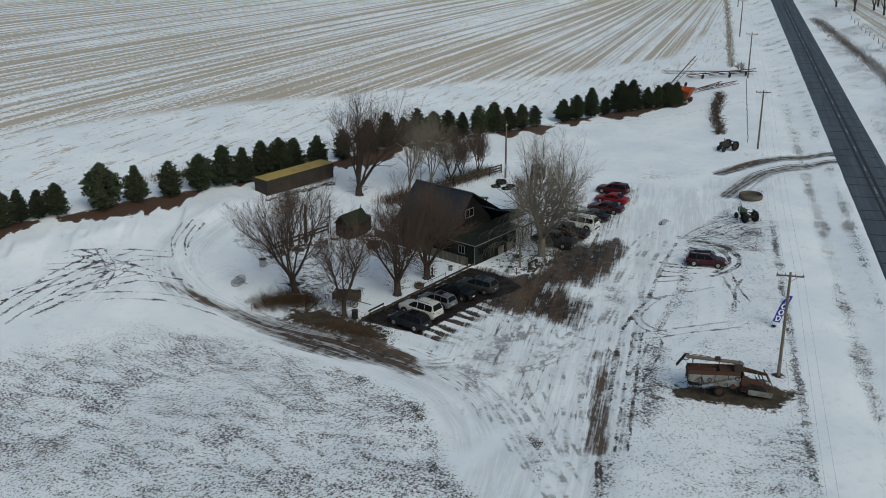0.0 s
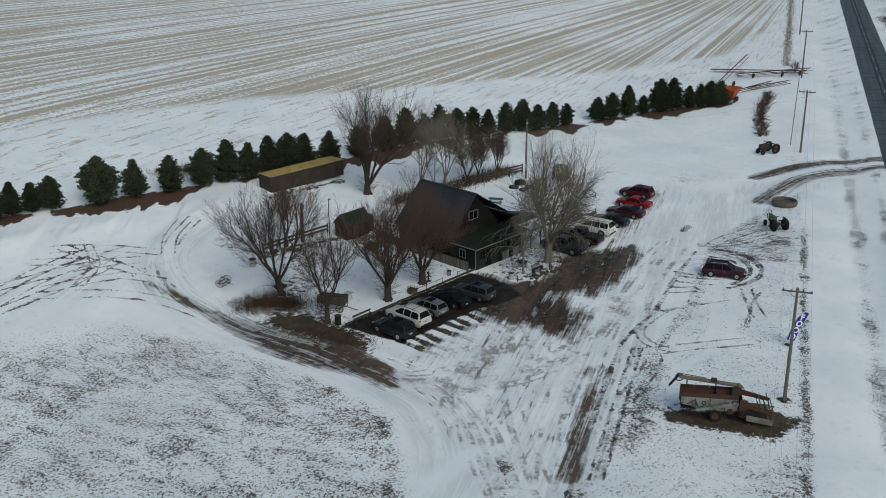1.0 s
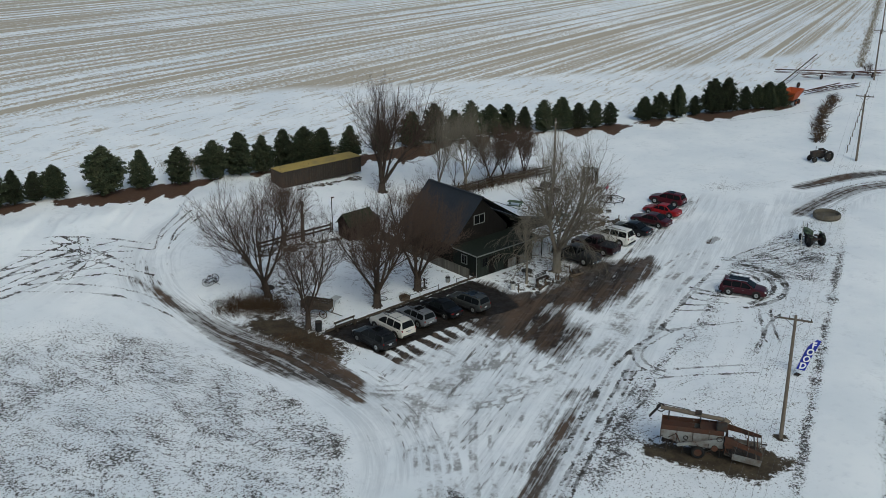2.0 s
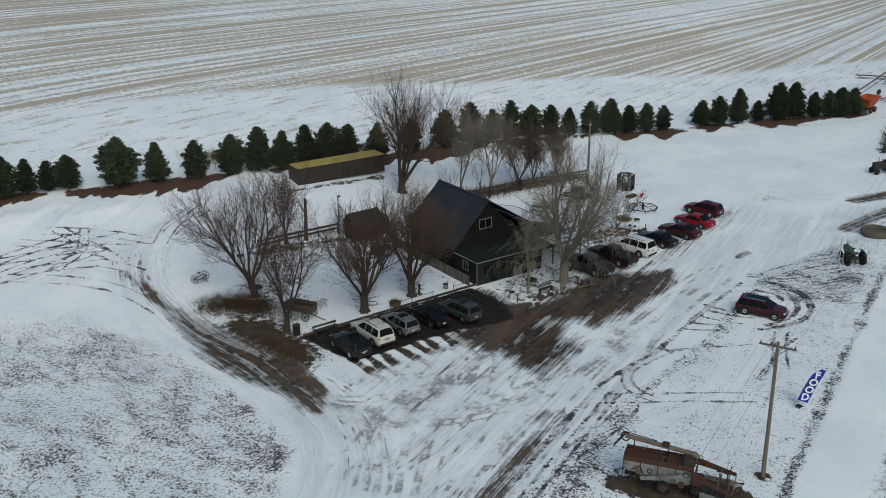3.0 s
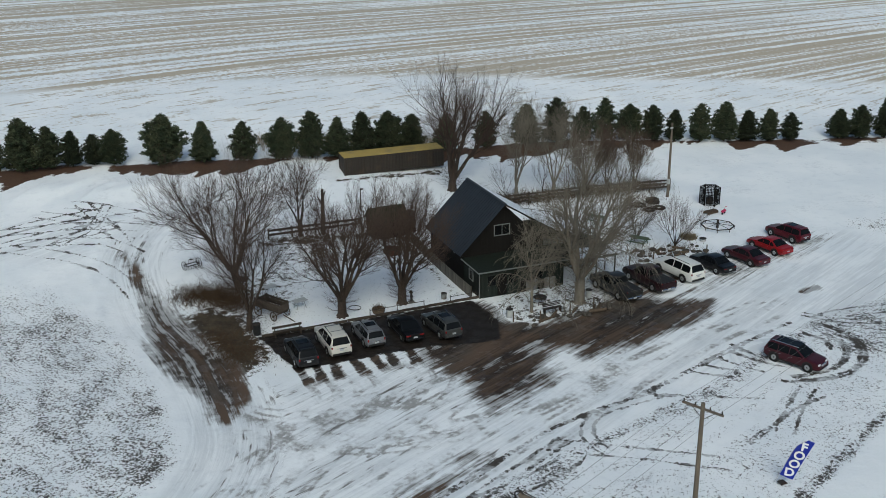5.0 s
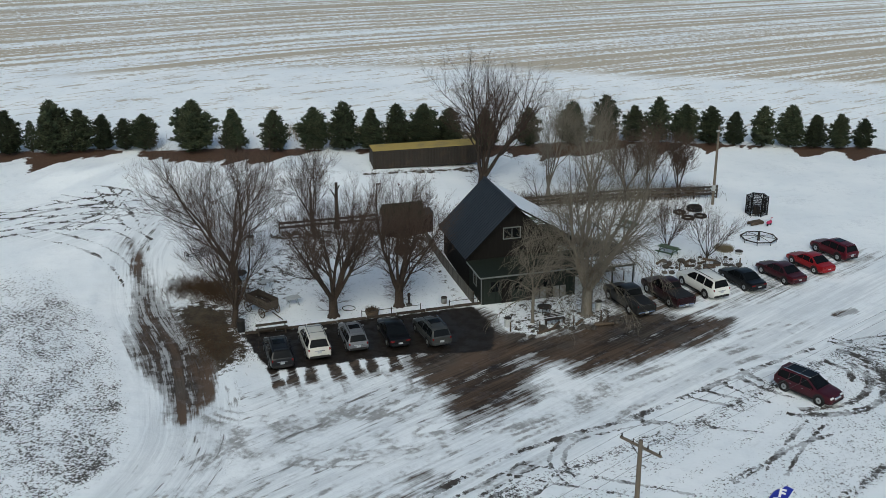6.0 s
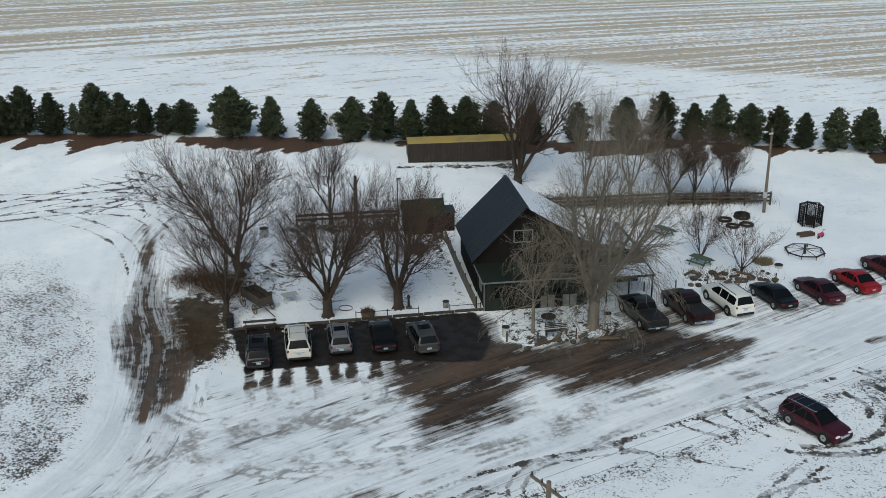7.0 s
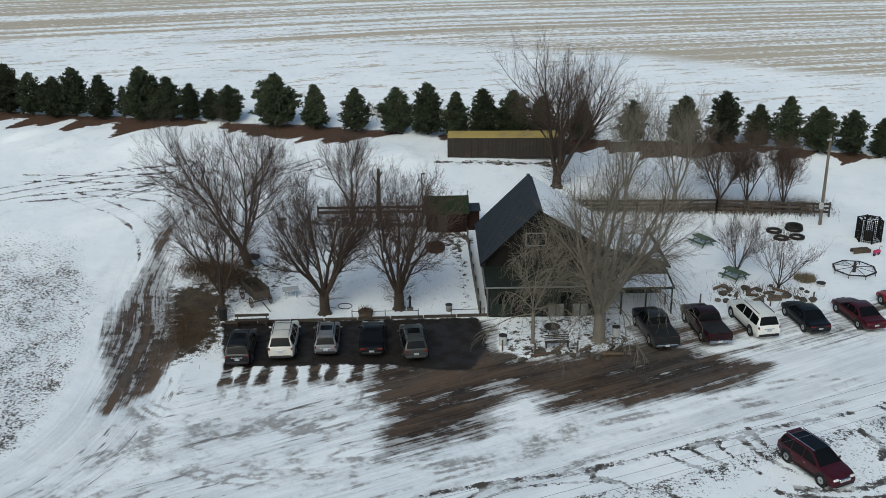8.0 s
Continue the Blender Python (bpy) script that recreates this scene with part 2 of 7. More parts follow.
HEDGE = [(-62.0, 50.1), (-47.5, 47.1), (-34.0, 45.3), (-21.5, 42.4), (-4.0, 39.3), (12.7, 37.9), (32.6, 38.2), (49.8, 35.2), (62.6, 32.2), (69.4, 30.5), (82.2, 26.3), (97.0, 20.7)]
CRATE = (4.2, 33.5)
RING = [(-40, -35), (-34.6, -29.8), (-29.5, -24.6), (-26.4, -18.5), (-25.7, -12), (-26.2, -3), (-27.6, 4), (-28.0, 10), (-27.6, 17), (-24.6, 24), (-19, 28.6), (-10, 32)]
MUD_LOOP = [(-29.2, 20.5), (-28.5, 17), (-27.9, 11.5), (-27.2, 4.5), (-26.5, -2), (-25.5, -7), (-25.0, -11.5), (-25.6, -14.5)]
LOT = [(-20.2, -1.8), (-0.4, -1.6), (-0.1, -6.4), (-1.4, -9.9), (-4.2, -9.6), (-7, -8.9), (-18.8, -8.9)]
BROWN = [(-8.6, -9.4), (-3.1, -3.1), (0.3, -3.2), (0.5, -7.1), (3.4, -9.2), (8.8, -7.6), (12.6, -6.8), (15.4, -8.0), (19.2, -10.2), (14.4, -13.2), (9.0, -14.6), (3.6, -15.6), (3.4, -13.1), (0.6, -12.4), (0.4, -14.6), (-1.2, -18.2), (-4.3, -19.7), (-7.1, -20.6), (-7.0, -16.1)]
ENTRY = [[(46, -13.4), (54, -12.6), (61, -12.6), (69, -15.6), (76, -20)], [(56, -7.2), (66, -9.4), (73, -12.6), (80, -17.5)]]
LANE = [(-36, -37), (-21.2, -31), (-8.1, -26.2), (2, -22), (13, -17.6), (30.3, -13.6), (45.6, -12.4), (62, -13.2), (76, -19)]


def bend(pts, n=5):
    """A smooth line through the points."""
    p = [pts[0]] + list(pts) + [pts[-1]]
    out = []
    for a, b, c, d in zip(p[:-3], p[1:-2], p[2:-1], p[3:]):
        for k in range(n):
            t = k / n
            out.append(tuple(0.5 * (2 * b[i] + (c[i] - a[i]) * t + (2 * a[i] - 5 * b[i] + 4 * c[i] - d[i]) * t * t + (3 * b[i] - a[i] - 3 * c[i] + d[i]) * t ** 3) for i in (0, 1)))
    return out + [tuple(pts[-1])]


RING, MUD_LOOP = bend(RING), bend(MUD_LOOP)
CLEAR_A = [(17.7, -22.3), (11.0, -26.6), (3.2, -30.4), (-4.2, -29.7)]
CLEAR_B = [(18.0, -23.9), (10.9, -28.6), (3.1, -32.2), (-5.5, -31.7)]
# single wheel marks: the line that was driven and half the gauge
RUTS_WEST = [([(-47, 25.2), (-44.8, 26.2), (-36.1, 29.4), (-29.8, 30.4)], 0.8), ([(-47, 23.6), (-42, 25.6), (-35, 28.0), (-26, 28.4)], 0.8), ([(-39.6, 24.4), (-33.4, 20.1), (-30.1, 15.5), (-28.6, 10)], 0.8),
        ([(-38.5, 25.1), (-30.4, 23.1), (-27.4, 19)], 0.75), ([(-31.6, 33.2), (-29.7, 27.4), (-28.5, 22)], 0.7), ([(-36.2, 31.9), (-31, 28), (-28.0, 22.4)], 0.8), ([(-33, 33.4), (-28, 30.4), (-23.4, 25.4)], 0.8),
        ([(-46, 28.6), (-40, 28.2), (-32, 27.5), (-26.3, 25.2)], 0.8), ([(-44, 23.4), (-36, 24.6), (-28.5, 26.4)], 0.7), ([(-35, 23.6), (-31, 27), (-29, 32)], 0.5),
        ]
RUTS_LANE = [([(-31.7, -38.6), (-26.6, -35.5), (-17.5, -31.1), (-10.2, -27.5), (-4, -24.7), (1.1, -23.6), (5.4, -22.6), (14.9, -19.2), (23.2, -16.7)], 0.14),
        ([(-26, -37.2), (-17, -32.8), (-9.7, -29.2), (-4, -26.4)], 0.5), ([(-14, -31.6), (-8, -30.2), (-4.3, -28.4)], 0.8),
        ([(5.4, -23.6), (0.9, -23.9), (-1.1, -24.8), (-2.4, -26.6), (-2.3, -29.3)], 0.45), ([(-5.5, -26.6), (-2.9, -28.4), (1.2, -31.2), (4.6, -33.8)], 0.75), ([(4.9, -23.4), (8.8, -25.3), (12.4, -27.2)], 0.05),
        ]
RUTS_TURN = [([(11.4, -20.4), (12.2, -21.6), (13.4, -22.6)], 0.0), ([(13.2, -19.9), (14.0, -22), (15.6, -24.4)], 0.0), ([(14.8, -19.3), (15.5, -21.4), (17.0, -23.4)], 0.0), ([(15.6, -18.1), (16.0, -20), (17.2, -22.0)], 0.0), ([(9.8, -21.0), (10.6, -22), (12.4, -23.4)], 0.0),
        ([(15.2, -25.2), (16.8, -25.9), (20, -26.3), (22.8, -25.4), (25.2, -22.9), (25.6, -19.6), (24.6, -17.4)], 0.16), ([(16.4, -25.0), (19.8, -25.3), (22.4, -24.2), (24.0, -22.2), (24.2, -19.6)], 0.10), ([(22.5, -22.6), (23.2, -20.8), (22.4, -18.8)], 0.1),
        ]
RUTS_SOUTH = [([(7.1, -32.0), (13.1, -29.4), (16.7, -28.6)], 0.1), ([(10.4, -31.8), (13.1, -29.4), (16.5, -26.9)], 0.6),
        ([(25, -15.6), (28, -18.6), (35, -20.6)], 0.4), ([(25.8, -17.2), (30, -17.0), (38, -19.0)], 0.75), ([(26, -19), (29, -21.4), (33, -22.4)], 0.3),
        ([(-21.6, 26.4), (-19.4, 28.4), (-15, 31)], 0.75), ([(-23.2, 24.6), (-20.2, 28.6), (-16.4, 31.2)], 0.75)]
RUTS = [(bend(line, 4), gauge) for line, gauge in RUTS_WEST + RUTS_LANE + RUTS_TURN + RUTS_SOUTH]


def turning_marks():
    """Wheel marks of cars that swung round in the yard: driven lines that cross one another."""
    rng = random.Random(64)
    out = []
    for k in range(7):
        u = rng.uniform(-3.5, 4)
        out.append([(-33 + u, -37 + 0.4 * u), (-25 + u + rng.uniform(-1, 1), -27), (-17 + 1.4 * u, -19 + rng.uniform(-2, 2)), (-9 + 2 * u, -14.5 + rng.uniform(-2, 1))])
    for k in range(5):
        u = rng.uniform(-2.5, 2.5)
        out.append([(-25.6 + 0.4 * u, -12.5), (-22 + 0.5 * u, -17 + u), (-14 + u, -20.5 + 1.6 * u), (-4, -20.2 + 1.2 * u), (6, -17 + 0.6 * u)])
    for k in range(9):
        x, u = -17.6 + 3.05 * (k % 5) + rng.uniform(-0.4, 0.4), rng.uniform(0, 1)
        out.append([(x, -10.8), (x + 0.6 - u, -14 - u), (x - 2 - 3 * u, -17.5 - 2 * u), (x - 7 - 5 * u, -20.5 - 4 * u)])
    for k in range(5):
        u = rng.uniform(-5, 2.4)
        out.append([(-30, -36.6 + 0.5 * u), (-16, -28 + u), (-3, -22.2 + 0.8 * u), (10, -16.8 + 0.5 * u), (24, -13 + 0.35 * u)])
    return [bend(p, 3) for p in out]


BAYS = [(-17.85, 0.76), (-14.9, 0.8), (-11.75, 0.72), (-8.45, 0.76), (-5.6, 0.74)]


def build_ground():
    def spread(lo, hi, fine, far, grow):
        mid = list(np.arange(lo, hi + 1e-6, fine))
        s, left = fine, []
        p = lo
        while p > -far:
            s = min(s * grow, 120)
            p -= s
            left.append(p)
        s, right, p = fine, [], hi
        while p < far:
            s = min(s * grow, 120)
            p += s
            right.append(p)
        return np.array(left[::-1] + mid + right)
    xs, ys = spread(-46, 50, 0.22, 2600, 1.06), spread(-46, 36, 0.22, 2600, 1.05)
    X, Y = np.meshgrid(xs, ys)
    Z = height(X, Y)
    n1, n2 = cloud(X, Y, 6, 3), cloud(X, Y, 2.2, 9)
    hedge = off_line(X, Y, HEDGE)
    south = Y < np.interp(X, [p[0] for p in HEDGE], [p[1] for p in HEDGE])
    # bare soil under the windbreak, with snow fingers reaching in from the yard
    fingers = cloud(X - 0.9 * Y, 0.22 * (Y + 0.6 * X), 3.6, 21)
    soil = step(np.where(south, 8.6 - 11.0 * fingers, 2.6 - 3.0 * fingers) - hedge, 0.0, 1.6) * step(102 - X, 0, 4)
    gap = np.exp(-((X - 65.9) / 1.7) ** 2)
    soil *= 1 - 0.8 * gap
    # packed and muddy wheel ways
    ring_d, mud_d = off_line(X, Y, RING), off_line(X, Y, MUD_LOOP)
    lane_d = off_line(X, Y, LANE)
    wide = np.interp(Y, [-16, -12, -7, -2, 4.5, 11, 17, 20], [0.2, 1.2, 2.3, 2.2, 1.7, 1.0, 0.5, 0.1])
    mud = np.interp(Y, [-14, -10, -3, 6, 16], [0.6, 0.86, 0.86, 0.66, 0.4]) * step(wide - mud_d + 0.9 * (n2 - 0.5), -1.2, 1.3)
    brown = inside(X, Y, BROWN, 4.2)
    mud = np.maximum(mud, 1.2 * step(brown + 0.45 * (n1 - 0.5) + 0.25 * (n2 - 0.5), 0.05, 1.0))
    mud = np.maximum(mud, 0.40 * step(0.9 - off_line(X, Y, [(-11, -26.0), (-14.8, -28.4), (-19.9, -31.3), (-27, -35.2)]) + 1.2 * (n2 - 0.5), -0.6, 1.0))
    mud = np.maximum(mud, 0.62 * step(2.0 - off_line(X, Y, bend(ENTRY[0])), 0, 1.8))
    mud = np.maximum(mud, 0.66 * step(1.9 - off_line(X, Y, bend(ENTRY[1])), 0, 1.6))
    mud = np.maximum(mud, 0.7 * step(1.0 - off_line(X, Y, [(28.5, -11.6), (30.6, -11.2)]) + (n2 - 0.5), 0, 0.8))
    mud = np.maximum(mud, 0.36 * inside(X, Y, [(10, -8), (23, -7), (22, -2.4), (10, -2.6)], 3))
    mud = np.maximum(mud, 0.30 * inside(X, Y, [(11, -2.5), (26, -0.6), (39, 3.4), (41, -1.5), (30, -5.8), (14, -9)], 3.0))
    comb = np.full(X.shape, 9.0)
    for k, (bx, g) in enumerate(BAYS):
        for sgn in (-1, 1):
            for fan in (0.0, 0.35 * sgn if k % 2 else -0.3 * sgn):
                comb = np.minimum(comb, off_line(X, Y, [(bx + sgn * g, -8.4), (bx + sgn * g + fan, -10.6), (bx + sgn * g + 2.2 * fan, -12.2 - 0.5 * (k % 3))]))
    mud = np.maximum(mud, 1.1 * step(0.36 - comb, 0.0, 0.2) * step(Y, -12.6, -10.4))
    lot = inside(X, Y, LOT, 0.7)
    island = inside(X, Y, [(1.2, -2.6), (0.6, -7.2), (2.8, -8.6), (5.3, -8.0), (9.1, -7.4), (11.0, -5.8), (9.6, -1.0)], 0.9)
    lot, mud = lot * (1 - island), mud * (1 - step(island, 0.3, 0.8))
    # dead grass that shows through thin snow
    bed = 0.42 * step(island, 0.3, 0.9)
    grass = inside(X, Y, [(-25.6, 4.6), (-23.0, 5.8), (-20.4, 3.0), (-20.2, -0.4), (-20.0, -4.6), (-21.6, -7.6), (-23.2, -8.4), (-24.0, -5.2), (-24.3, -1.6), (-25.2, 1.0)], 3.4)
    grass = np.maximum(grass, inside(X, Y, [(-14.6, -36.4), (-13.0, -34.8), (-6.8, -41.4), (-6.6, -44.8), (-11.2, -44.4)], 2.2))
    grass = np.maximum(grass, 0.9 * step(1.2 - np.hypot(X + 4.3, Y + 41.8) + n2 - 0.5, 0, 1))
    grass = np.maximum(grass, bed)
    grass = np.maximum(grass, 0.5 * inside(X, Y, [(-4.6, 14.6), (-0.9, 14.6), (-0.8, 0.0), (-1.5, 0.0), (-2.2, 9.0)], 1.2))
    grass = np.maximum(grass, 0.42 * inside(X, Y, [(-24, 9), (-17, 12), (-14, 18.0), (-4, 17.6), (-4, 14), (-12, 11), (-15, 3), (-20, 4)], 3))
    grass = np.maximum(grass, 0.62 * step(1.7 - off_line(X, Y, [(-15, 17.5), (-5, 16.6), (-0.8, 13.5)]) + 1.4 * (n2 - 0.5), 0, 1.4))
    grass = np.maximum(grass, 0.55 * step(1.2 - off_line(X, Y, [(10.5, 20.4), (24, 21.4), (35, 20.6)]) + 1.6 * (n2 - 0.5), 0, 1.4))
    grass = np.maximum(grass, 0.6 * step(1.3 - off_line(X, Y, [(-3, 31.4), (9, 31.2)]) + 1.6 * (n2 - 0.5), 0, 1.2))
    a = across(X, Y)
    speck = 0.74 * step(-27.5 - X + 3 * (n1 - 0.5) + np.interp(Y, [-34, -29, -24, -19, -8, 6, 12], [-11, -8.5, -5, -1.4, -1.2, -3, -6]), 0, 2.5) * step(17 - Y - 0.4 * (X + 34), 0, 10)
    speck = np.maximum(speck, 1.0 * step(1.3 - np.abs(ring_d - 4.4) + 1.6 * (n2 - 0.5), 0, 1.6) * step(-28.0 - X, 0, 0.8) * step(0 - Y, 0, 8))
    edge_y = np.interp(X, [-36, -17, -9, -0.6, 8.8, 22.4, 30, 46], [-39, -32.4, -28.4, -26.2, -23.6, -17.6, -15.6, -14.6])
    south_lane = step(edge_y - Y, 0, 0.8) * step(a, 15.2, 16.2)
    speck = np.maximum(speck, 0.40 * south_lane)
    speck = np.maximum(speck, 0.85 * south_lane * step(1.6 - np.abs(edge_y - 1.2 - Y) + 1.6 * (n1 - 0.5), 0, 1.5))
    speck = np.maximum(speck, 1.05 * south_lane * inside(X, Y, [(-4, -27.4), (-6, -31), (-13, -35), (-20, -38), (-22, -36), (-13, -31)], 3))
    speck = np.maximum(speck, 0.9 * south_lane * inside(X, Y, [(22, -16), (34, -16.5), (42, -19), (36, -24), (27, -27), (23, -24)], 3))
    speck = np.maximum(speck, 0.7 * step(a, 15.2, 16) * inside(X, Y, [(-10, -46), (-22, -44), (-34, -52), (-30, -60), (-14, -52)], 3))
    speck = np.maximum(speck, 1.0 * step(0.8 - np.abs(a - 15.6) + 0.8 * (n2 - 0.5), 0, 0.7) * step(X, -40, -20) * step(46 - X, 0, 8))
    speck = np.maximum(speck, 0.85 * step(1.4 - np.abs(a - 9.2) + 2.4 * (n1 - 0.5), 0, 1.5))
    speck = np.maximum(speck, 0.9 * step(1.1 - np.abs(a - 5.4) + 2.4 * (n1 - 0.5), 0, 1.5))
    speck = np.maximum(speck, 0.75 * step(-4 - a, 0, 2) * step(n1, 0.35, 0.6))
    speck = np.maximum(speck, 0.8 * inside(X, Y, [(40, 0), (58, -4), (72, -8), (66, -2), (50, 2.5)], 4) * step(n1, 0.4, 0.6))
    speck = np.maximum(speck, 0.55 * inside(X, Y, [(-26, 11), (-19, 12), (-17.5, -4.0), (-22, -8.5), (-26, -5)], 2))
    speck = np.maximum(speck, 0.16 * inside(X, Y, [(-19, 12), (-1, 14), (0, -1), (-18, -2)], 2))
    speck = np.maximum(speck, 0.85 * inside(X, Y, [(1.0, -6.2), (2.8, -8.6), (9.4, -7.8), (11, -6.2), (10.6, -4.8), (7, -6.2)], 1.2))
    for line in (CLEAR_A, CLEAR_B):
        speck *= 1 - 0.9 * step(0.75 - off_line(X, Y, line), 0, 0.5)
    speck *= 1 - step(2.2 - lane_d, 0, 1.2)
    # wheel ways: packed over the lanes, dug through in the turning area
    turning = inside(X, Y, [(-25, -11), (-9, -11), (1, -17), (6, -14), (16, -12.5), (9, -18.5), (-4, -25), (-20, -31.5), (-30, -33), (-29.5, -22), (-26, -14)], 5)
    lanes = inside(X, Y, [(-22, -24), (0, -19), (14, -14), (34, -6), (48, -8), (70, -8), (72, -16), (46, -16.4), (26, -17), (8, -23.4), (-10, -28.4), (-24, -36), (-36, -42), (-38, -34)], 4)
    track = np.maximum(0.8 * turning, 1.0 * lanes)
    track = np.maximum(track, 0.9 * step(3.4 - ring_d, 0, 2))
    track = np.maximum(track, 0.5 * inside(X, Y, [(-44, 31), (-25, 31), (-24, 18), (-31, 17), (-44, 24)], 4))
    track = np.maximum(track, 0.7 * step(7 - off_line(X, Y, [(12, -8.5), (24, -7), (40, -4)]), 0, 4))
    track = np.maximum(track, 0.6 * inside(X, Y, [(-26, 17), (-20, 30), (-8, 31), (-10, 26), (-19, 22)], 3))
    dirt = 0.72 * turning + 0.0 * X
    dirt = np.maximum(dirt, 0.42 * lanes * step(n1, 0.35, 0.65))
    dirt = np.maximum(dirt, 0.75 * inside(X, Y, [(-28, 13), (-24, 13), (-22.5, 22), (-27, 26), (-29.5, 20)], 3))
    dirt = np.maximum(dirt, 0.45 * step(2.6 - ring_d, 0, 2) * step(Y, -16, -8))
    dirt = np.maximum(dirt, 0.9 * inside(X, Y, [(-19.0, -9.6), (-1, -9.6), (-2, -11.4), (-18.6, -11.4)], 2.0))
    dirt = np.maximum(dirt, 0.85 * inside(X, Y, [(-25, -8), (-19.5, -9.6), (-19, -13), (-25, -15)], 2))
    dirt = np.maximum(dirt, 0.95 * step(2.6 - off_line(X, Y, [(-10, -26), (-16.6, -29), (-23, -32)]), 0, 2.2))
    dirt = np.maximum(dirt, 0.75 * step(brown, 0.02, 0.4))
    dirt = np.maximum(dirt, 0.7 * inside(X, Y, [(10, -8), (19, -7.6), (24, -11), (15, -16), (6, -15)], 4))
    dirt = np.maximum(dirt, 0.8 * step(1.4 - np.hypot(X - 29.5, Y + 11.4), 0, 1.2))
    track = track * (1 - 0.85 * np.exp(-((ring_d - 4.6) / 0.9) ** 2))
    track = track * (1 - 0.9 * np.exp(-((Y + 28) / 1.6) ** 2) * step(6.5 - ring_d, 0, 1.5))
    swing = np.full(X.shape, 3.0)
    yard = (X > -46) & (X < 30) & (Y > -46) & (Y < -9)
    yx, yy = X[yard], Y[yard]
    near_mark = np.full(yx.shape, 3.0)
    for line in turning_marks():
        near_mark = np.minimum(near_mark, np.abs(mark(yx, yy, line, 0.78)))
    swing[yard] = near_mark
    rut = np.full(X.shape, 3.0)
    wobble = 0.30 * (cloud(X, Y, 4, 77) - 0.5)
    for k, (line, gauge) in enumerate(RUTS):
        deep = 0.07 if len(RUTS_WEST + RUTS_LANE) <= k < len(RUTS_WEST + RUTS_LANE + RUTS_TURN) else 0.0
        d = np.maximum(np.abs(mark(X, Y, line, gauge) + wobble) - deep, 0)
        rut = np.minimum(d, rut)
    rut = np.where(island > 0.3, 3.0, rut)
    track, dirt = track * (1 - island), dirt * (1 - step(island, 0.3, 0.7))
    # stubble field north of the windbreak, rows along the highway
    start = np.interp(X, [-60, -20, 20, 60, 100, 140, 200], [79, 77, 71, 64, 54, 45, 58])
    field = step(Y - start + 12 * (cloud(X * 0.4, Y, 22, 31) - 0.5), -3, 9) * step(a - 17.5, 0, 3)
    belt = step(Y - np.interp(X, [-60, -30, 0, 40, 90], [56, 52, 48, 40, 30]), 0, 4) * step(a - 17.5, 0, 3)
    field = np.maximum(field, 0.9 * step(-19 - a, 0, 4))
    # direction of travel for the streaks
    U, V = along(X, Y), a
    run, side = ride(X, Y, RING)
    near = step(4.6 - ring_d + 1.2 * (n1 - 0.5), 0, 0.4) * step(Y, -30, -26)
    U2, V2 = np.where(near > 0.5, run + 300, U), np.where(near > 0.5, side + 40, V)
    for k, line in enumerate(ENTRY):
        run, side = ride(X, Y, bend(line))
        close = off_line(X, Y, bend(line)) < 2.6
        U2, V2 = np.where(close, 0.5 * run + 500 + 90 * k, U2), np.where(close, 0.7 * side + 120 + 30 * k, V2)
    spin = step(7 - np.hypot(X - 19, Y + 23), 0, 1)
    U2 = np.where(spin > 0.5, np.arctan2(Y + 22.6, X - 18) * 4, U2)
    V2 = np.where(spin > 0.5, np.hypot(X - 18, Y + 22.6) + 80, V2)
    # relief: drifts by the windbreak, ploughed banks, wheel ruts
    drift = step(np.hypot(X - CRATE[0], Y - CRATE[1]), 7.0, 11.0) * np.exp(-((hedge - 7.5) / 3.2) ** 2) * south * step(70 - X, 0, 20)
    Z += 0.55 * drift * step(fingers, 0.38, 0.62) * step(40 - X, 0, 30) + 0.10 * (n1 - 0.5) + 0.05 * (n2 - 0.5)
    Z -= 0.07 * mud + 0.05 * lot + 0.03 * track
    bank = np.exp(-((ring_d - 4.2) / 0.8) ** 2) * step(Y, -18, -10)
    Z += 0.14 * bank * n2
    Z -= 0.02
    # the road bed lies under the sheet's own level strip
    Z -= 0.12 * step(4.2 - np.abs(a), 0, 0.8)
    Z -= 0.35 * np.exp(-((np.abs(a) - 8.5) / 2.2) ** 2)
    ny, nx = X.shape
    me = bpy.data.meshes.new("ground")
    co = np.stack([X, Y, Z], -1).reshape(-1, 3)
    idx = np.arange(ny * nx).reshape(ny, nx)
    quads = np.stack([idx[:-1, :-1], idx[:-1, 1:], idx[1:, 1:], idx[1:, :-1]], -1).reshape(-1, 4)
    me.vertices.add(len(co))
    me.vertices.foreach_set("co", co.ravel())
    me.loops.add(quads.size)
    me.loops.foreach_set("vertex_index", quads.ravel())
    me.polygons.add(len(quads))
    me.polygons.foreach_set("loop_start", np.arange(0, quads.size, 4))
    me.update()
    me.polygons.foreach_set("use_smooth", np.ones(len(quads), bool))
    for key, val in (("mud", mud), ("lot", lot), ("soil", soil), ("grass", grass), ("speck", speck), ("track", track), ("dirt", dirt), ("rut", rut), ("swing", swing), ("belt", belt), ("field", field)):
        me.attributes.new(key, 'FLOAT', 'POINT').data.foreach_set("value", val.astype(np.float32).ravel())
    flow = np.stack([U2, V2, np.zeros_like(U2)], -1).astype(np.float32)
    me.attributes.new("flow", 'FLOAT_VECTOR', 'POINT').data.foreach_set("vector", flow.ravel())
    fx, fy = ROAD_MID[0] + 480 * RC, ROAD_MID[1] + 480 * RS
    ahead = np.hypot(X - fx, Y - fy)
    fan = 430 * (np.arctan2(fy - Y, fx - X) - ROAD_DIR)
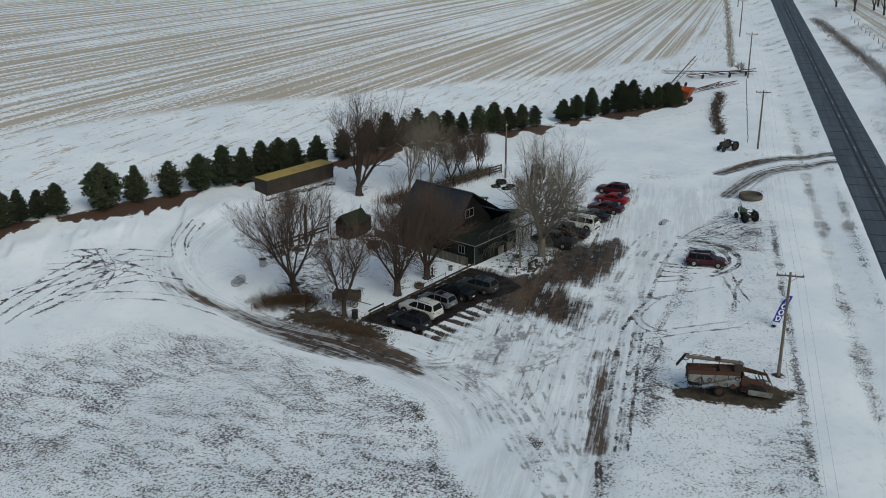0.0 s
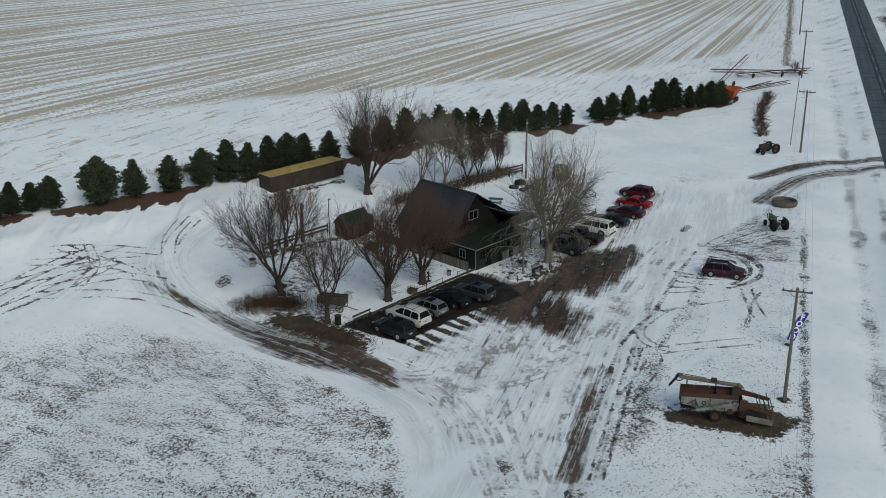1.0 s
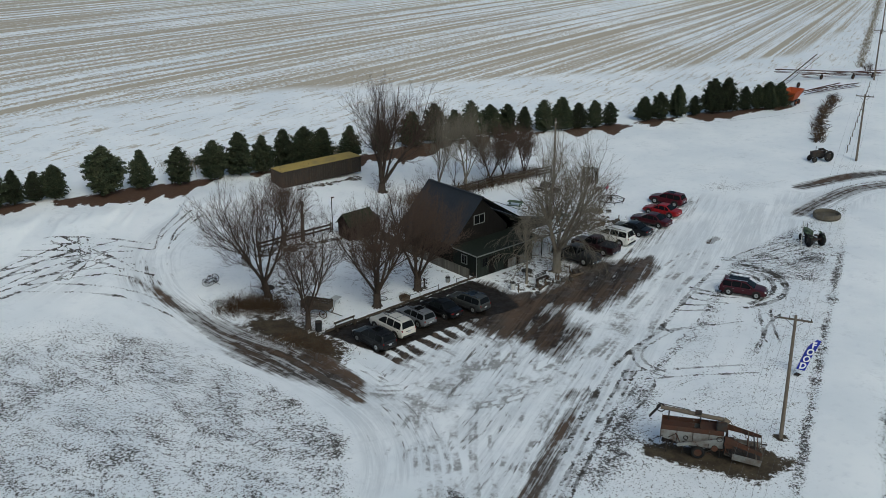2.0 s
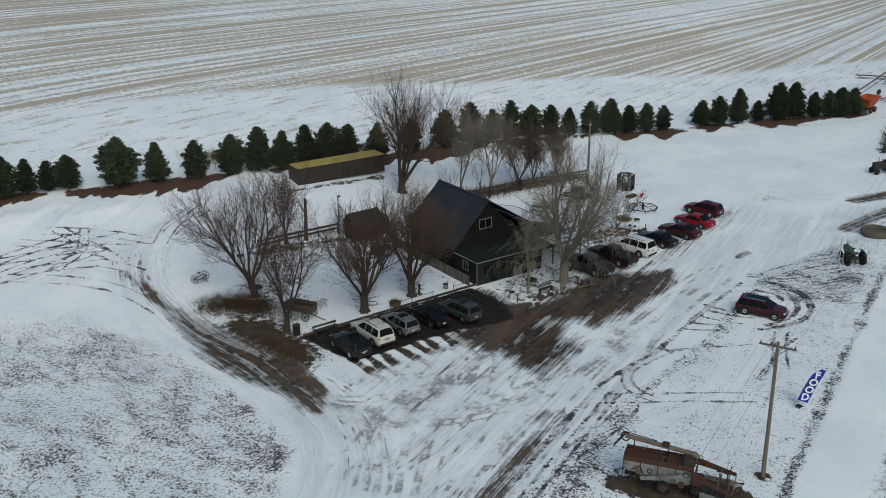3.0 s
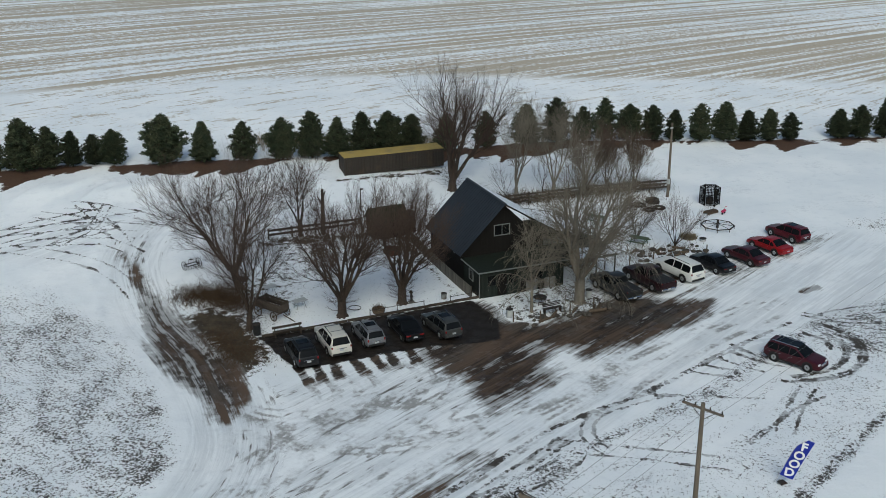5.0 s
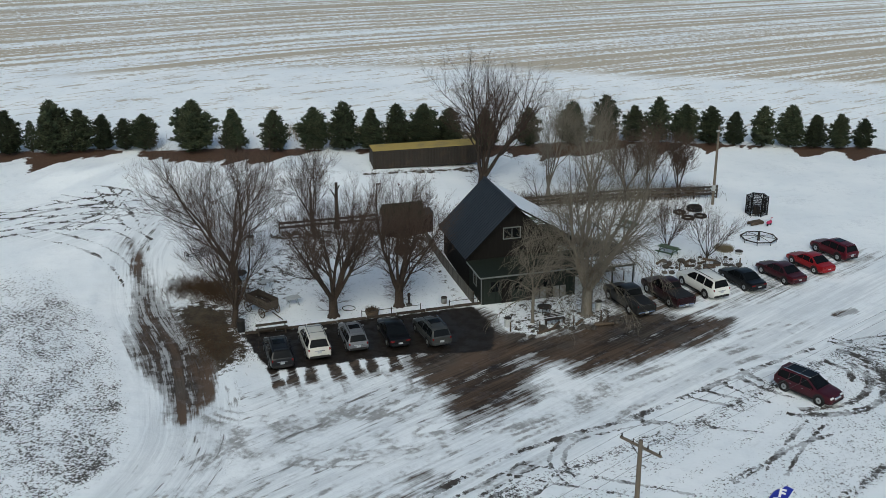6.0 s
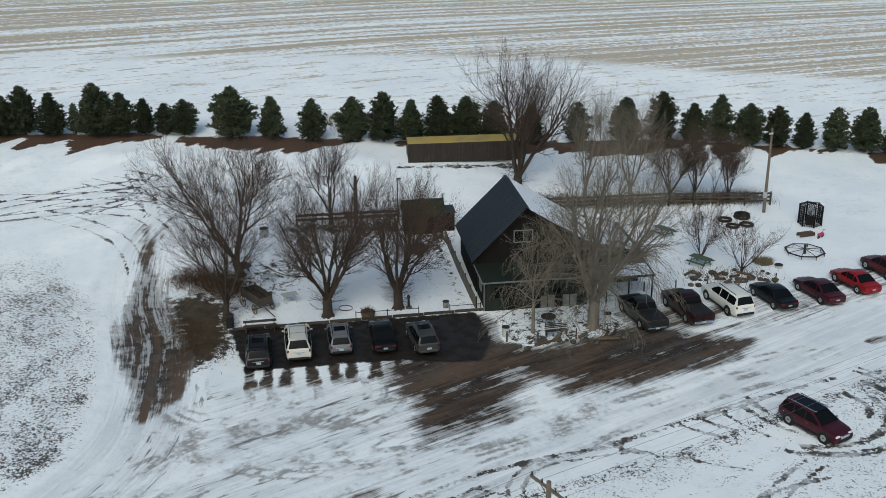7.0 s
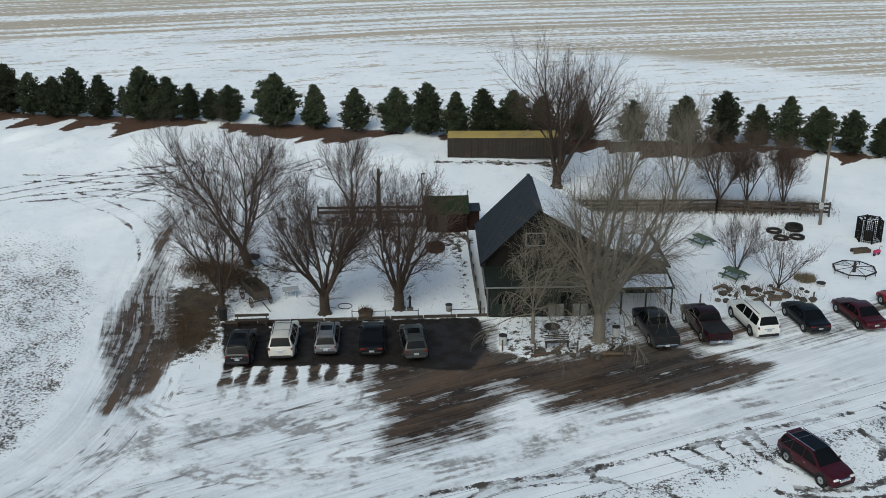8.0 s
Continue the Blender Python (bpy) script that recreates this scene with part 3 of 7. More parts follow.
    rows = np.stack([ahead, fan, np.zeros_like(a)], -1).astype(np.float32)
    me.attributes.new("rows", 'FLOAT_VECTOR', 'POINT').data.foreach_set("vector", rows.ravel())
    me.materials.append(ground_material())
    ob = new("ground", me)
    return tagged(ob, "snow-covered farmyard and field ground with muddy wheel tracks", "ground", kind="structure")


def ground_material():
    m, n, l = nodes_of("snowy_ground")
    b = n["Principled BSDF"]
    b.inputs["Specular IOR Level"].default_value = 0.25

    def attr(name, vec=False):
        k = n.new("ShaderNodeAttribute")
        k.attribute_name = name
        return k.outputs["Vector" if vec else "Fac"]

    def num(op, x, y=None, z=None, clamp=False):
        k = n.new("ShaderNodeMath")
        k.operation, k.use_clamp = op, clamp
        for i, v in enumerate((x, y, z)):
            if v is None:
                continue
            if isinstance(v, (int, float)):
                k.inputs[i].default_value = v
            else:
                l.new(v, k.inputs[i])
        return k.outputs[0]

    def ramp(v, lo, hi):
        k = n.new("ShaderNodeMapRange")
        k.interpolation_type = 'SMOOTHSTEP'
        k.inputs[1].default_value, k.inputs[2].default_value = lo, hi
        l.new(v, k.inputs[0])
        return k.outputs[0]

    def noisy(vec, scale, detail=3, rough=0.55, size=(1, 1, 1), warp=0.0):
        mp = n.new("ShaderNodeMapping")
        mp.inputs["Scale"].default_value = size
        l.new(vec, mp.inputs[0])
        k = n.new("ShaderNodeTexNoise")
        k.inputs["Scale"].default_value, k.inputs["Detail"].default_value = scale, detail
        k.inputs["Roughness"].default_value, k.inputs["Distortion"].default_value = rough, warp
        l.new(mp.outputs[0], k.inputs[0])
        return k.outputs["Fac"]

    def blend(f, x, y):
        k = n.new("ShaderNodeMix")
        k.data_type = 'RGBA'
        l.new(f, k.inputs[0])
        for i, v in ((6, x), (7, y)):
            if isinstance(v, tuple):
                k.inputs[i].default_value = (*v, 1)
            else:
                l.new(v, k.inputs[i])
        return k.outputs[2]

    pos = n.new("ShaderNodeNewGeometry").outputs["Position"]
    flow, rows = attr("flow", True), attr("rows", True)
    big, mid, fine, grit = noisy(pos, 0.12), noisy(pos, 0.8, 4), noisy(pos, 4.0, 4), noisy(pos, 16.0, 3)
    snow = blend(ramp(big, 0.3, 0.7), (0.76, 0.79, 0.82), (0.85, 0.865, 0.88))
    snow = blend(num('MULTIPLY', ramp(mid, 0.52, 0.75), 0.3), snow, (0.62, 0.655, 0.70))
    snow = blend(num('MULTIPLY', ramp(num('ADD', num('MULTIPLY', noisy(pos, 2.2, 5, 0.75), 0.6), num('MULTIPLY', noisy(pos, 0.2, 3), 0.4)), 0.54, 0.66), 0.30), snow, (0.50, 0.52, 0.54))
    # compressed, slightly grey snow in the wheel ways, dark dashes where wheels dug through
    track, dirt = attr("track"), attr("dirt")
    streak = noisy(flow, 1.0, 5, 0.62, (0.09, 1.3, 1), 0.35)
    streak_fine = noisy(flow, 1.0, 4, 0.62, (0.22, 4.2, 1), 0.25)
    wide_s = noisy(flow, 1.0, 3, 0.5, (0.03, 0.30, 1), 0.3)
    dash = noisy(flow, 1.0, 4, 0.6, (0.42, 1.5, 1), 0.5)
    s1 = num('ADD', num('MULTIPLY', streak, 0.55), num('MULTIPLY', streak_fine, 0.45))
    s1 = num('ADD', s1, num('MULTIPLY', num('SUBTRACT', wide_s, 0.5), 0.5))
    packed = num('MULTIPLY', ramp(s1, 0.40, 0.62), ramp(track, 0.0, 0.7))
    snow = blend(num('MULTIPLY', packed, 0.38), snow, (0.43, 0.455, 0.485))
    d1 = num('ADD', num('MULTIPLY', s1, 0.5), num('MULTIPLY', dash, 0.5))
    d1 = num('ADD', d1, num('MULTIPLY', num('SUBTRACT', dirt, 0.6), 0.17))
    dirty = num('MULTIPLY', ramp(d1, 0.565, 0.665), ramp(dirt, 0.02, 0.3))
    colour = blend(num('MULTIPLY', dirty, 0.93), snow, blend(fine, (0.052, 0.045, 0.040), (0.125, 0.108, 0.094)))
    # swung wheel marks: soft dark dashes, broken along their way
    gone = num('ADD', num('MULTIPLY', noisy(pos, 0.38, 3, 0.6), 0.75), num('MULTIPLY', noisy(pos, 2.2, 4, 0.65), 0.25))
    sw = num('SUBTRACT', num('MULTIPLY', num('SUBTRACT', noisy(pos, 3.0, 3, 0.6), 0.5), 0.34), attr("swing"))
    grey_mark = num('MULTIPLY', ramp(sw, -0.26, -0.06), ramp(gone, 0.42, 0.56))
    dark_mark = num('MULTIPLY', ramp(sw, -0.22, -0.05), ramp(gone, 0.50, 0.60))
    colour = blend(num('MULTIPLY', grey_mark, 0.34), colour, (0.36, 0.37, 0.385))
    colour = blend(num('MULTIPLY', dark_mark, 0.66), colour, blend(fine, (0.10, 0.088, 0.078), (0.22, 0.20, 0.185)))
    # single wheel ruts: narrow, ragged and broken
    worn = num('ADD', num('MULTIPLY', noisy(pos, 3.6, 4, 0.7), 0.6), num('MULTIPLY', noisy(pos, 0.45, 2), 0.4))
    rut = num('ADD', num('MULTIPLY', attr("rut"), -1.0), num('MULTIPLY', num('SUBTRACT', worn, 0.5), 1.1))
    rut = num('MULTIPLY', ramp(rut, -0.135, -0.072), num('ADD', 0.42, num('MULTIPLY', ramp(noisy(pos, 0.6, 4, 0.65), 0.42, 0.56), 0.58)))
    colour = blend(num('MULTIPLY', rut, 0.98), colour, blend(fine, (0.026, 0.022, 0.019), (0.075, 0.062, 0.052)))
    # grass tips through thin snow
    spk = attr("speck")
    clump = num('ADD', num('MULTIPLY', noisy(rows, 1.0, 4, 0.66, (0.62, 0.38, 1), 0.5), 0.68), num('MULTIPLY', noisy(pos, 0.13, 3), 0.32))
    dens = num('MULTIPLY', num('ADD', num('MULTIPLY', ramp(clump, 0.36, 0.66), 0.62), 0.38), spk)
    tip = noisy(pos, 5.2, 5, 0.76, (1, 1, 1), 0.35)
    sp = num('ADD', tip, num('MULTIPLY', dens, 0.23))
    sp = num('MULTIPLY', ramp(sp, 0.638, 0.672), ramp(spk, 0.02, 0.2))
    straw = blend(fine, (0.028, 0.025, 0.023), (0.085, 0.073, 0.062))
    colour = blend(num('MULTIPLY', sp, 0.97), colour, straw)
    # stubble in bands along the highway, thin snow between the rows
    field, belt = attr("field"), attr("belt")
    row = noisy(rows, 1.0, 3, 0.6, (0.0015, 0.22, 1), 0.0)
    row2 = noisy(rows, 1.0, 2, 0.55, (0.005, 0.62, 1), 0.0)
    stub = noisy(rows, 1.0, 4, 0.7, (1.1, 2.6, 1), 0.2)
    fr = num('ADD', num('ADD', num('MULTIPLY', row, 0.22), num('MULTIPLY', row2, 0.44)), num('MULTIPLY', stub, 0.34))
    fr = num('ADD', fr, num('MULTIPLY', num('SUBTRACT', noisy(pos, 0.010, 3), 0.5), 0.16))
    fr = num('MULTIPLY', ramp(fr, 0.470, 0.525), ramp(field, 0.0, 0.5))
    dashes = num('ADD', num('MULTIPLY', noisy(rows, 1.0, 4, 0.68, (0.12, 0.9, 1), 0.3), 0.62), num('MULTIPLY', stub, 0.38))
    fr = num('MAXIMUM', fr, num('MULTIPLY', ramp(dashes, 0.535, 0.59), num('MULTIPLY', belt, 0.8)))
    tan = blend(fine, (0.29, 0.235, 0.165), (0.52, 0.44, 0.325))
    colour = blend(num('MULTIPLY', fr, 0.9), colour, tan)
    # dead grass, windbreak soil, mud, wet asphalt
    gr = num('MULTIPLY', ramp(num('ADD', attr("grass"), num('MULTIPLY', num('SUBTRACT', noisy(pos, 1.5, 5, 0.75), 0.5), 2.2)), 0.40, 0.66), ramp(attr("grass"), 0.02, 0.2))
    colour = blend(gr, colour, blend(ramp(mid, 0.35, 0.65), blend(fine, (0.020, 0.015, 0.010), (0.060, 0.045, 0.029)), blend(fine, (0.034, 0.026, 0.017), (0.105, 0.080, 0.050))))
    so = num('MULTIPLY', ramp(num('ADD', attr("soil"), num('MULTIPLY', num('SUBTRACT', noisy(pos, 1.3, 5, 0.75, (0.6, 1.5, 1), 0.5), 0.5), 2.0)), 0.35, 0.62), ramp(attr("soil"), 0.02, 0.2))
    colour = blend(so, colour, blend(fine, (0.045, 0.025, 0.016), (0.105, 0.060, 0.038)))
    mu = attr("mud")
    wob = num('SUBTRACT', num('ADD', num('MULTIPLY', s1, 0.8), num('MULTIPLY', noisy(pos, 1.1, 5, 0.65), 0.25)), 0.525)
    mud = num('MULTIPLY', ramp(num('ADD', mu, num('MULTIPLY', wob, 5.6)), 0.36, 0.80), ramp(mu, 0.02, 0.25))
    earth = blend(ramp(big, 0.4, 0.6), blend(ramp(s1, 0.36, 0.64), (0.022, 0.016, 0.012), (0.098, 0.066, 0.046)), blend(ramp(s1, 0.36, 0.64), (0.015, 0.0125, 0.011), (0.085, 0.070, 0.058)))
    slush = num('MULTIPLY', ramp(num('ADD', mu, num('MULTIPLY', wob, 2.6)), 0.04, 0.42), num('MULTIPLY', ramp(mu, 0.0, 0.2), 0.72))
    colour = blend(slush, colour, blend(mid, (0.16, 0.15, 0.145), (0.27, 0.265, 0.26)))
    colour = blend(mud, colour, earth)
    lo = num('MULTIPLY', ramp(num('ADD', attr("lot"), num('MULTIPLY', num('SUBTRACT', noisy(pos, 1.3, 5, 0.7), 0.5), 1.6)), 0.30, 0.62), ramp(attr("lot"), 0.02, 0.25))
    tarmac = blend(mid, (0.009, 0.008, 0.0075), (0.027, 0.021, 0.017))
    colour = blend(lo, colour, tarmac)
    l.new(colour, b.inputs["Base Color"])
    wet = num('MAXIMUM', num('MULTIPLY', mud, ramp(mid, 0.5, 0.6)), num('MULTIPLY', lo, ramp(mid, 0.35, 0.6)))
    l.new(num('SUBTRACT', 0.85, num('MULTIPLY', wet, 0.36)), b.inputs["Roughness"])
    bp = n.new("ShaderNodeBump")
    bp.inputs["Strength"].default_value, bp.inputs["Distance"].default_value = 0.55, 0.12
    hgt = num('ADD', num('MULTIPLY', mid, 0.6), num('MULTIPLY', fine, 0.35))
    hgt = num('SUBTRACT', num('ADD', hgt, num('MULTIPLY', num('MULTIPLY', s1, track), -1.2)), num('MULTIPLY', num('ADD', sp, rut), 0.3))
    l.new(hgt, bp.inputs["Height"])
    l.new(bp.outputs[0], b.inputs["Normal"])
    return m


ground = build_ground()

# ---- highway ----
def build_road():
    m, n, l = nodes_of("worn_asphalt")
    b = n["Principled BSDF"]
    co = n.new("ShaderNodeTexCoord")
    mp = n.new("ShaderNodeMapping")
    mp.inputs["Scale"].default_value = (0.05, 1.2, 1)
    l.new(co.outputs["Object"], mp.inputs[0])
    ns, grit = n.new("ShaderNodeTexNoise"), n.new("ShaderNodeTexNoise")
    ns.inputs["Scale"].default_value, ns.inputs["Detail"].default_value = 1.0, 5
    grit.inputs["Scale"].default_value = 9
    l.new(mp.outputs[0], ns.inputs[0]), l.new(co.outputs["Object"], grit.inputs[0])
    cr = n.new("ShaderNodeValToRGB")
    cr.color_ramp.elements[0].position, cr.color_ramp.elements[1].position = 0.35, 0.7
    cr.color_ramp.elements[0].color, cr.color_ramp.elements[1].color = (0.040, 0.045, 0.052, 1), (0.092, 0.102, 0.114, 1)
    l.new(ns.outputs["Fac"], cr.inputs[0])
    l.new(cr.outputs[0], b.inputs["Base Color"])
    b.inputs["Roughness"].default_value = 0.55
    bp = n.new("ShaderNodeBump")
    bp.inputs["Strength"].default_value, bp.inputs["Distance"].default_value = 0.3, 0.02
    l.new(grit.outputs["Fac"], bp.inputs["Height"])
    l.new(bp.outputs[0], b.inputs["Normal"])
    m_line = mat("worn_road_paint", (0.5, 0.5, 0.47), rough=0.7, vary=0.3, scale=1, fine=6, bump=0.1, second=(0.18, 0.18, 0.17), amount=0.4)
    m_seam = mat("tar_seam", (0.022, 0.022, 0.023), rough=0.5, vary=0.2, bump=0.1)
    place = Matrix.Translation((*ROAD_MID, 0)) @ Matrix.Rotation(ROAD_DIR, 4, 'Z')
    s = Shape()
    cuts = list(range(-400, 1201, 40))
    for a0, a1 in zip(cuts[:-1], cuts[1:]):
        s.add([(a0, -3.45, 0.0), (a1, -3.45, 0.0), (a1, 0, 0.05), (a0, 0, 0.05), (a1, 3.45, 0.0), (a0, 3.45, 0.0),
               (a0, -3.75, -0.3), (a1, -3.75, -0.3), (a1, 3.75, -0.3), (a0, 3.75, -0.3)],
              [(0, 1, 2, 3), (3, 2, 4, 5), (6, 7, 1, 0), (5, 4, 8, 9)])
    road = new("road", s.mesh("road"))
    road.data.materials.append(m)
    road.matrix_basis = place
    tagged(road, "dark two-lane asphalt highway, wet and cleared of snow", "road", kind="structure")
    # the darker strip of oil and meltwater along the crown, dashes and crack seals
    crown = Shape().add([(-400, -0.75, 0.045), (1200, -0.75, 0.045), (1200, 0.62, 0.048), (-400, 0.62, 0.048)], [(0, 1, 2, 3)])
    part("crown_strip", crown, m_seam, road, "darker wet strip along the crown")
    for k in range(0, 26):
        part("lane_dash", Shape().box((-30 + k * 12.2, -0.05, 0.055), (3.0, 0.12, 0.008)), m_line, road)
    for k in range(0, 60):
        a0 = -40 + k * 5.6 + 0.8 * math.sin(k * 2.1)
        part("crack_seal", Shape().add([(a0, -3.4, 0.006), (a0 + 0.34, -3.4, 0.006), (a0 + 0.50, 0, 0.056), (a0 + 0.3, 3.4, 0.006), (a0 - 0.06, 3.4, 0.006), (a0 + 0.10, 0, 0.056)], [(0, 1, 2, 5), (5, 2, 3, 4)]), m_seam, road)
    return road


build_road()


# ---- pines of the windbreak ----
def pine_shape(rng, tall, wide, density=1.0):
    """Trunk, limbs and a crown of needle tufts, for a tree of that height."""
    trunk, crown = Shape(), Shape()
    trunk.tube((0, 0, -0.1), (0.03, 0.02, tall * 0.45), 0.13, 0.07, 7)
    trunk.tube((0.03, 0.02, tall * 0.45), (0, 0, tall * 0.96), 0.07, 0.012, 6)
    z = tall * 0.07
    while z < tall * 0.97:
        share = (z / tall)
        reach = wide * 0.86 * (1.02 - share ** 2.3) ** 0.88 * min(1.0, 0.72 + share * 1.1)
        count = max(4, int((8 if share < 0.8 else 6) * density))
        base = rng.random() * 6.3
        for k in range(count):
            turn = base + k * 6.283 / count + rng.uniform(-0.35, 0.35)
            r = reach * rng.uniform(0.66, 1.08) * (1 + 0.16 * math.sin(2 * turn + 5 * share) + 0.12 * math.sin(3 * turn - 9 * share))
            lift = r * rng.uniform(0.05, 0.40)
            d = Vector((math.cos(turn), math.sin(turn), 0))
            tip = d * r + Vector((0, 0, z + lift))
            root = Vector((0, 0, z))
            trunk.tube(root, tip, 0.022, 0.006, 4, caps=False)
            tufts = max(3, int(r * 6.5 * density))
            for j in range(tufts):
                f = 0.25 + 0.78 * (j + rng.random()) / tufts
                side = Vector((-d.y, d.x, 0)) * rng.uniform(-0.30, 0.30) * r * (1.15 - f)
                c = root.lerp(tip, f) + side + Vector((0, 0, rng.uniform(-0.16, 0.18)))
                tuft(crown, rng, c, d, rng.uniform(0.18, 0.40))
        z += tall * rng.uniform(0.032, 0.052)
    for j in range(10):
        tuft(crown, rng, Vector((0, 0, tall * rng.uniform(0.93, 1.0))), Vector((0, 0, 1)), 0.16)
    return trunk, crown


def tuft(crown, rng, c, d, size):
    """A bottle-brush of needles: narrow blades round one twig end."""
    for k in range(5):
        w = (d * 0.5 + Vector((rng.uniform(-1, 1), rng.uniform(-1, 1), rng.uniform(-0.25, 1)))).normalized()
        u = w.orthogonal().normalized() * size * 0.24
        tip = c + w * size
        crown.add([c - u, c + u, tip + u * 0.25], [(0, 1, 2)])
        v = w.cross(u).normalized() * size * 0.18
        crown.add([c - v + w * 0.03, c + v + w * 0.03, tip], [(0, 1, 2)])


def build_pines():
    rng = random.Random(11)
    kinds = []
    for tall, wide, dense in ((5.0, 2.15, 1.2), (5.0, 1.9, 1.2), (5.0, 2.0, 1.1), (5.0, 2.35, 1.35), (5.0, 1.5, 0.75)):
        t, c = pine_shape(rng, tall, wide, dense)
        kinds.append((t.mesh("trunk"), c.mesh("crown")))
    for t, c in kinds:
        t.materials.append(M_BARK)
        c.materials.append(M_NEEDLE)
    west = [
        (-56.6, 49.5, 5.4), (-53.4, 48.5, 5.8), (-50.5, 47.7, 5.0), (-47.5, 46.8, 4.7), (-45.2, 47.0, 5.7), (-41.9, 46.0, 5.1),
        (-39.4, 46.4, 3.7), (-36.8, 45.1, 6.2), (-34.0, 45.3, 5.0),
    ]
    middle = [
        (-31.4, 45.2, 4.2), (-29.0, 44.8, 3.7), (-26.8, 44.3, 4.2), (-21.2, 42.4, 6.0), (-16.7, 41.6, 5.0), (-12.1, 40.5, 4.9),
        (-7.5, 39.8, 5.1), (-4.0, 39.2, 5.8), (-0.9, 38.6, 5.0), (2.1, 38.1, 5.6), (5.4, 38.0, 5.5), (8.6, 38.3, 4.9),
        (13.0, 37.9, 4.7), (18.6, 38.0, 4.8), (24.4, 38.2, 5.3), (28.9, 38.2, 6.0),
    ]
    east = [
        (32.7, 38.0, 4.7), (35.9, 37.7, 5.8), (39.3, 37.1, 5.0), (42.7, 36.6, 4.9), (45.8, 36.0, 4.3), (49.4, 35.2, 5.2),
        (52.9, 34.5, 5.4), (56.2, 33.8, 4.3), (59.1, 32.9, 4.5), (62.2, 32.2, 3.9), (69.2, 30.6, 4.1), (71.9, 29.4, 4.7),
        (75.4, 28.4, 5.6), (79.0, 27.5, 3.4), (82.4, 26.1, 6.0), (85.1, 25.1, 6.0), (88.5, 23.8, 4.2), (90.9, 22.8, 4.3),
        (93.2, 22.0, 4.6), (95.2, 21.0, 4.5), (92.2, 21.1, 4.0),
    ]
    spots = west + middle + east
    for k, (x, y, tall) in enumerate(spots):
        t, c = kinds[4] if k == 6 else kinds[3] if k == 12 else kinds[k % 4]
        f = tall / 5.0
        w = f ** 0.7 * (1.12 if k in (12, 43) else 1.0)
        tree = thing("pine_tree", Matrix.Translation((x, y, ground_z(x, y) - 0.05)) @ Matrix.Rotation(rng.uniform(0, 6.28), 4, 'Z') @ Matrix.Diagonal((w, w, f, 1)),
                     "young dark green pine with snow-dusted needles in the windbreak", "tree", "windbreak pines")
        part("trunk", t, M_BARK, tree)
        part("crown", c, M_NEEDLE, tree)


build_pines()


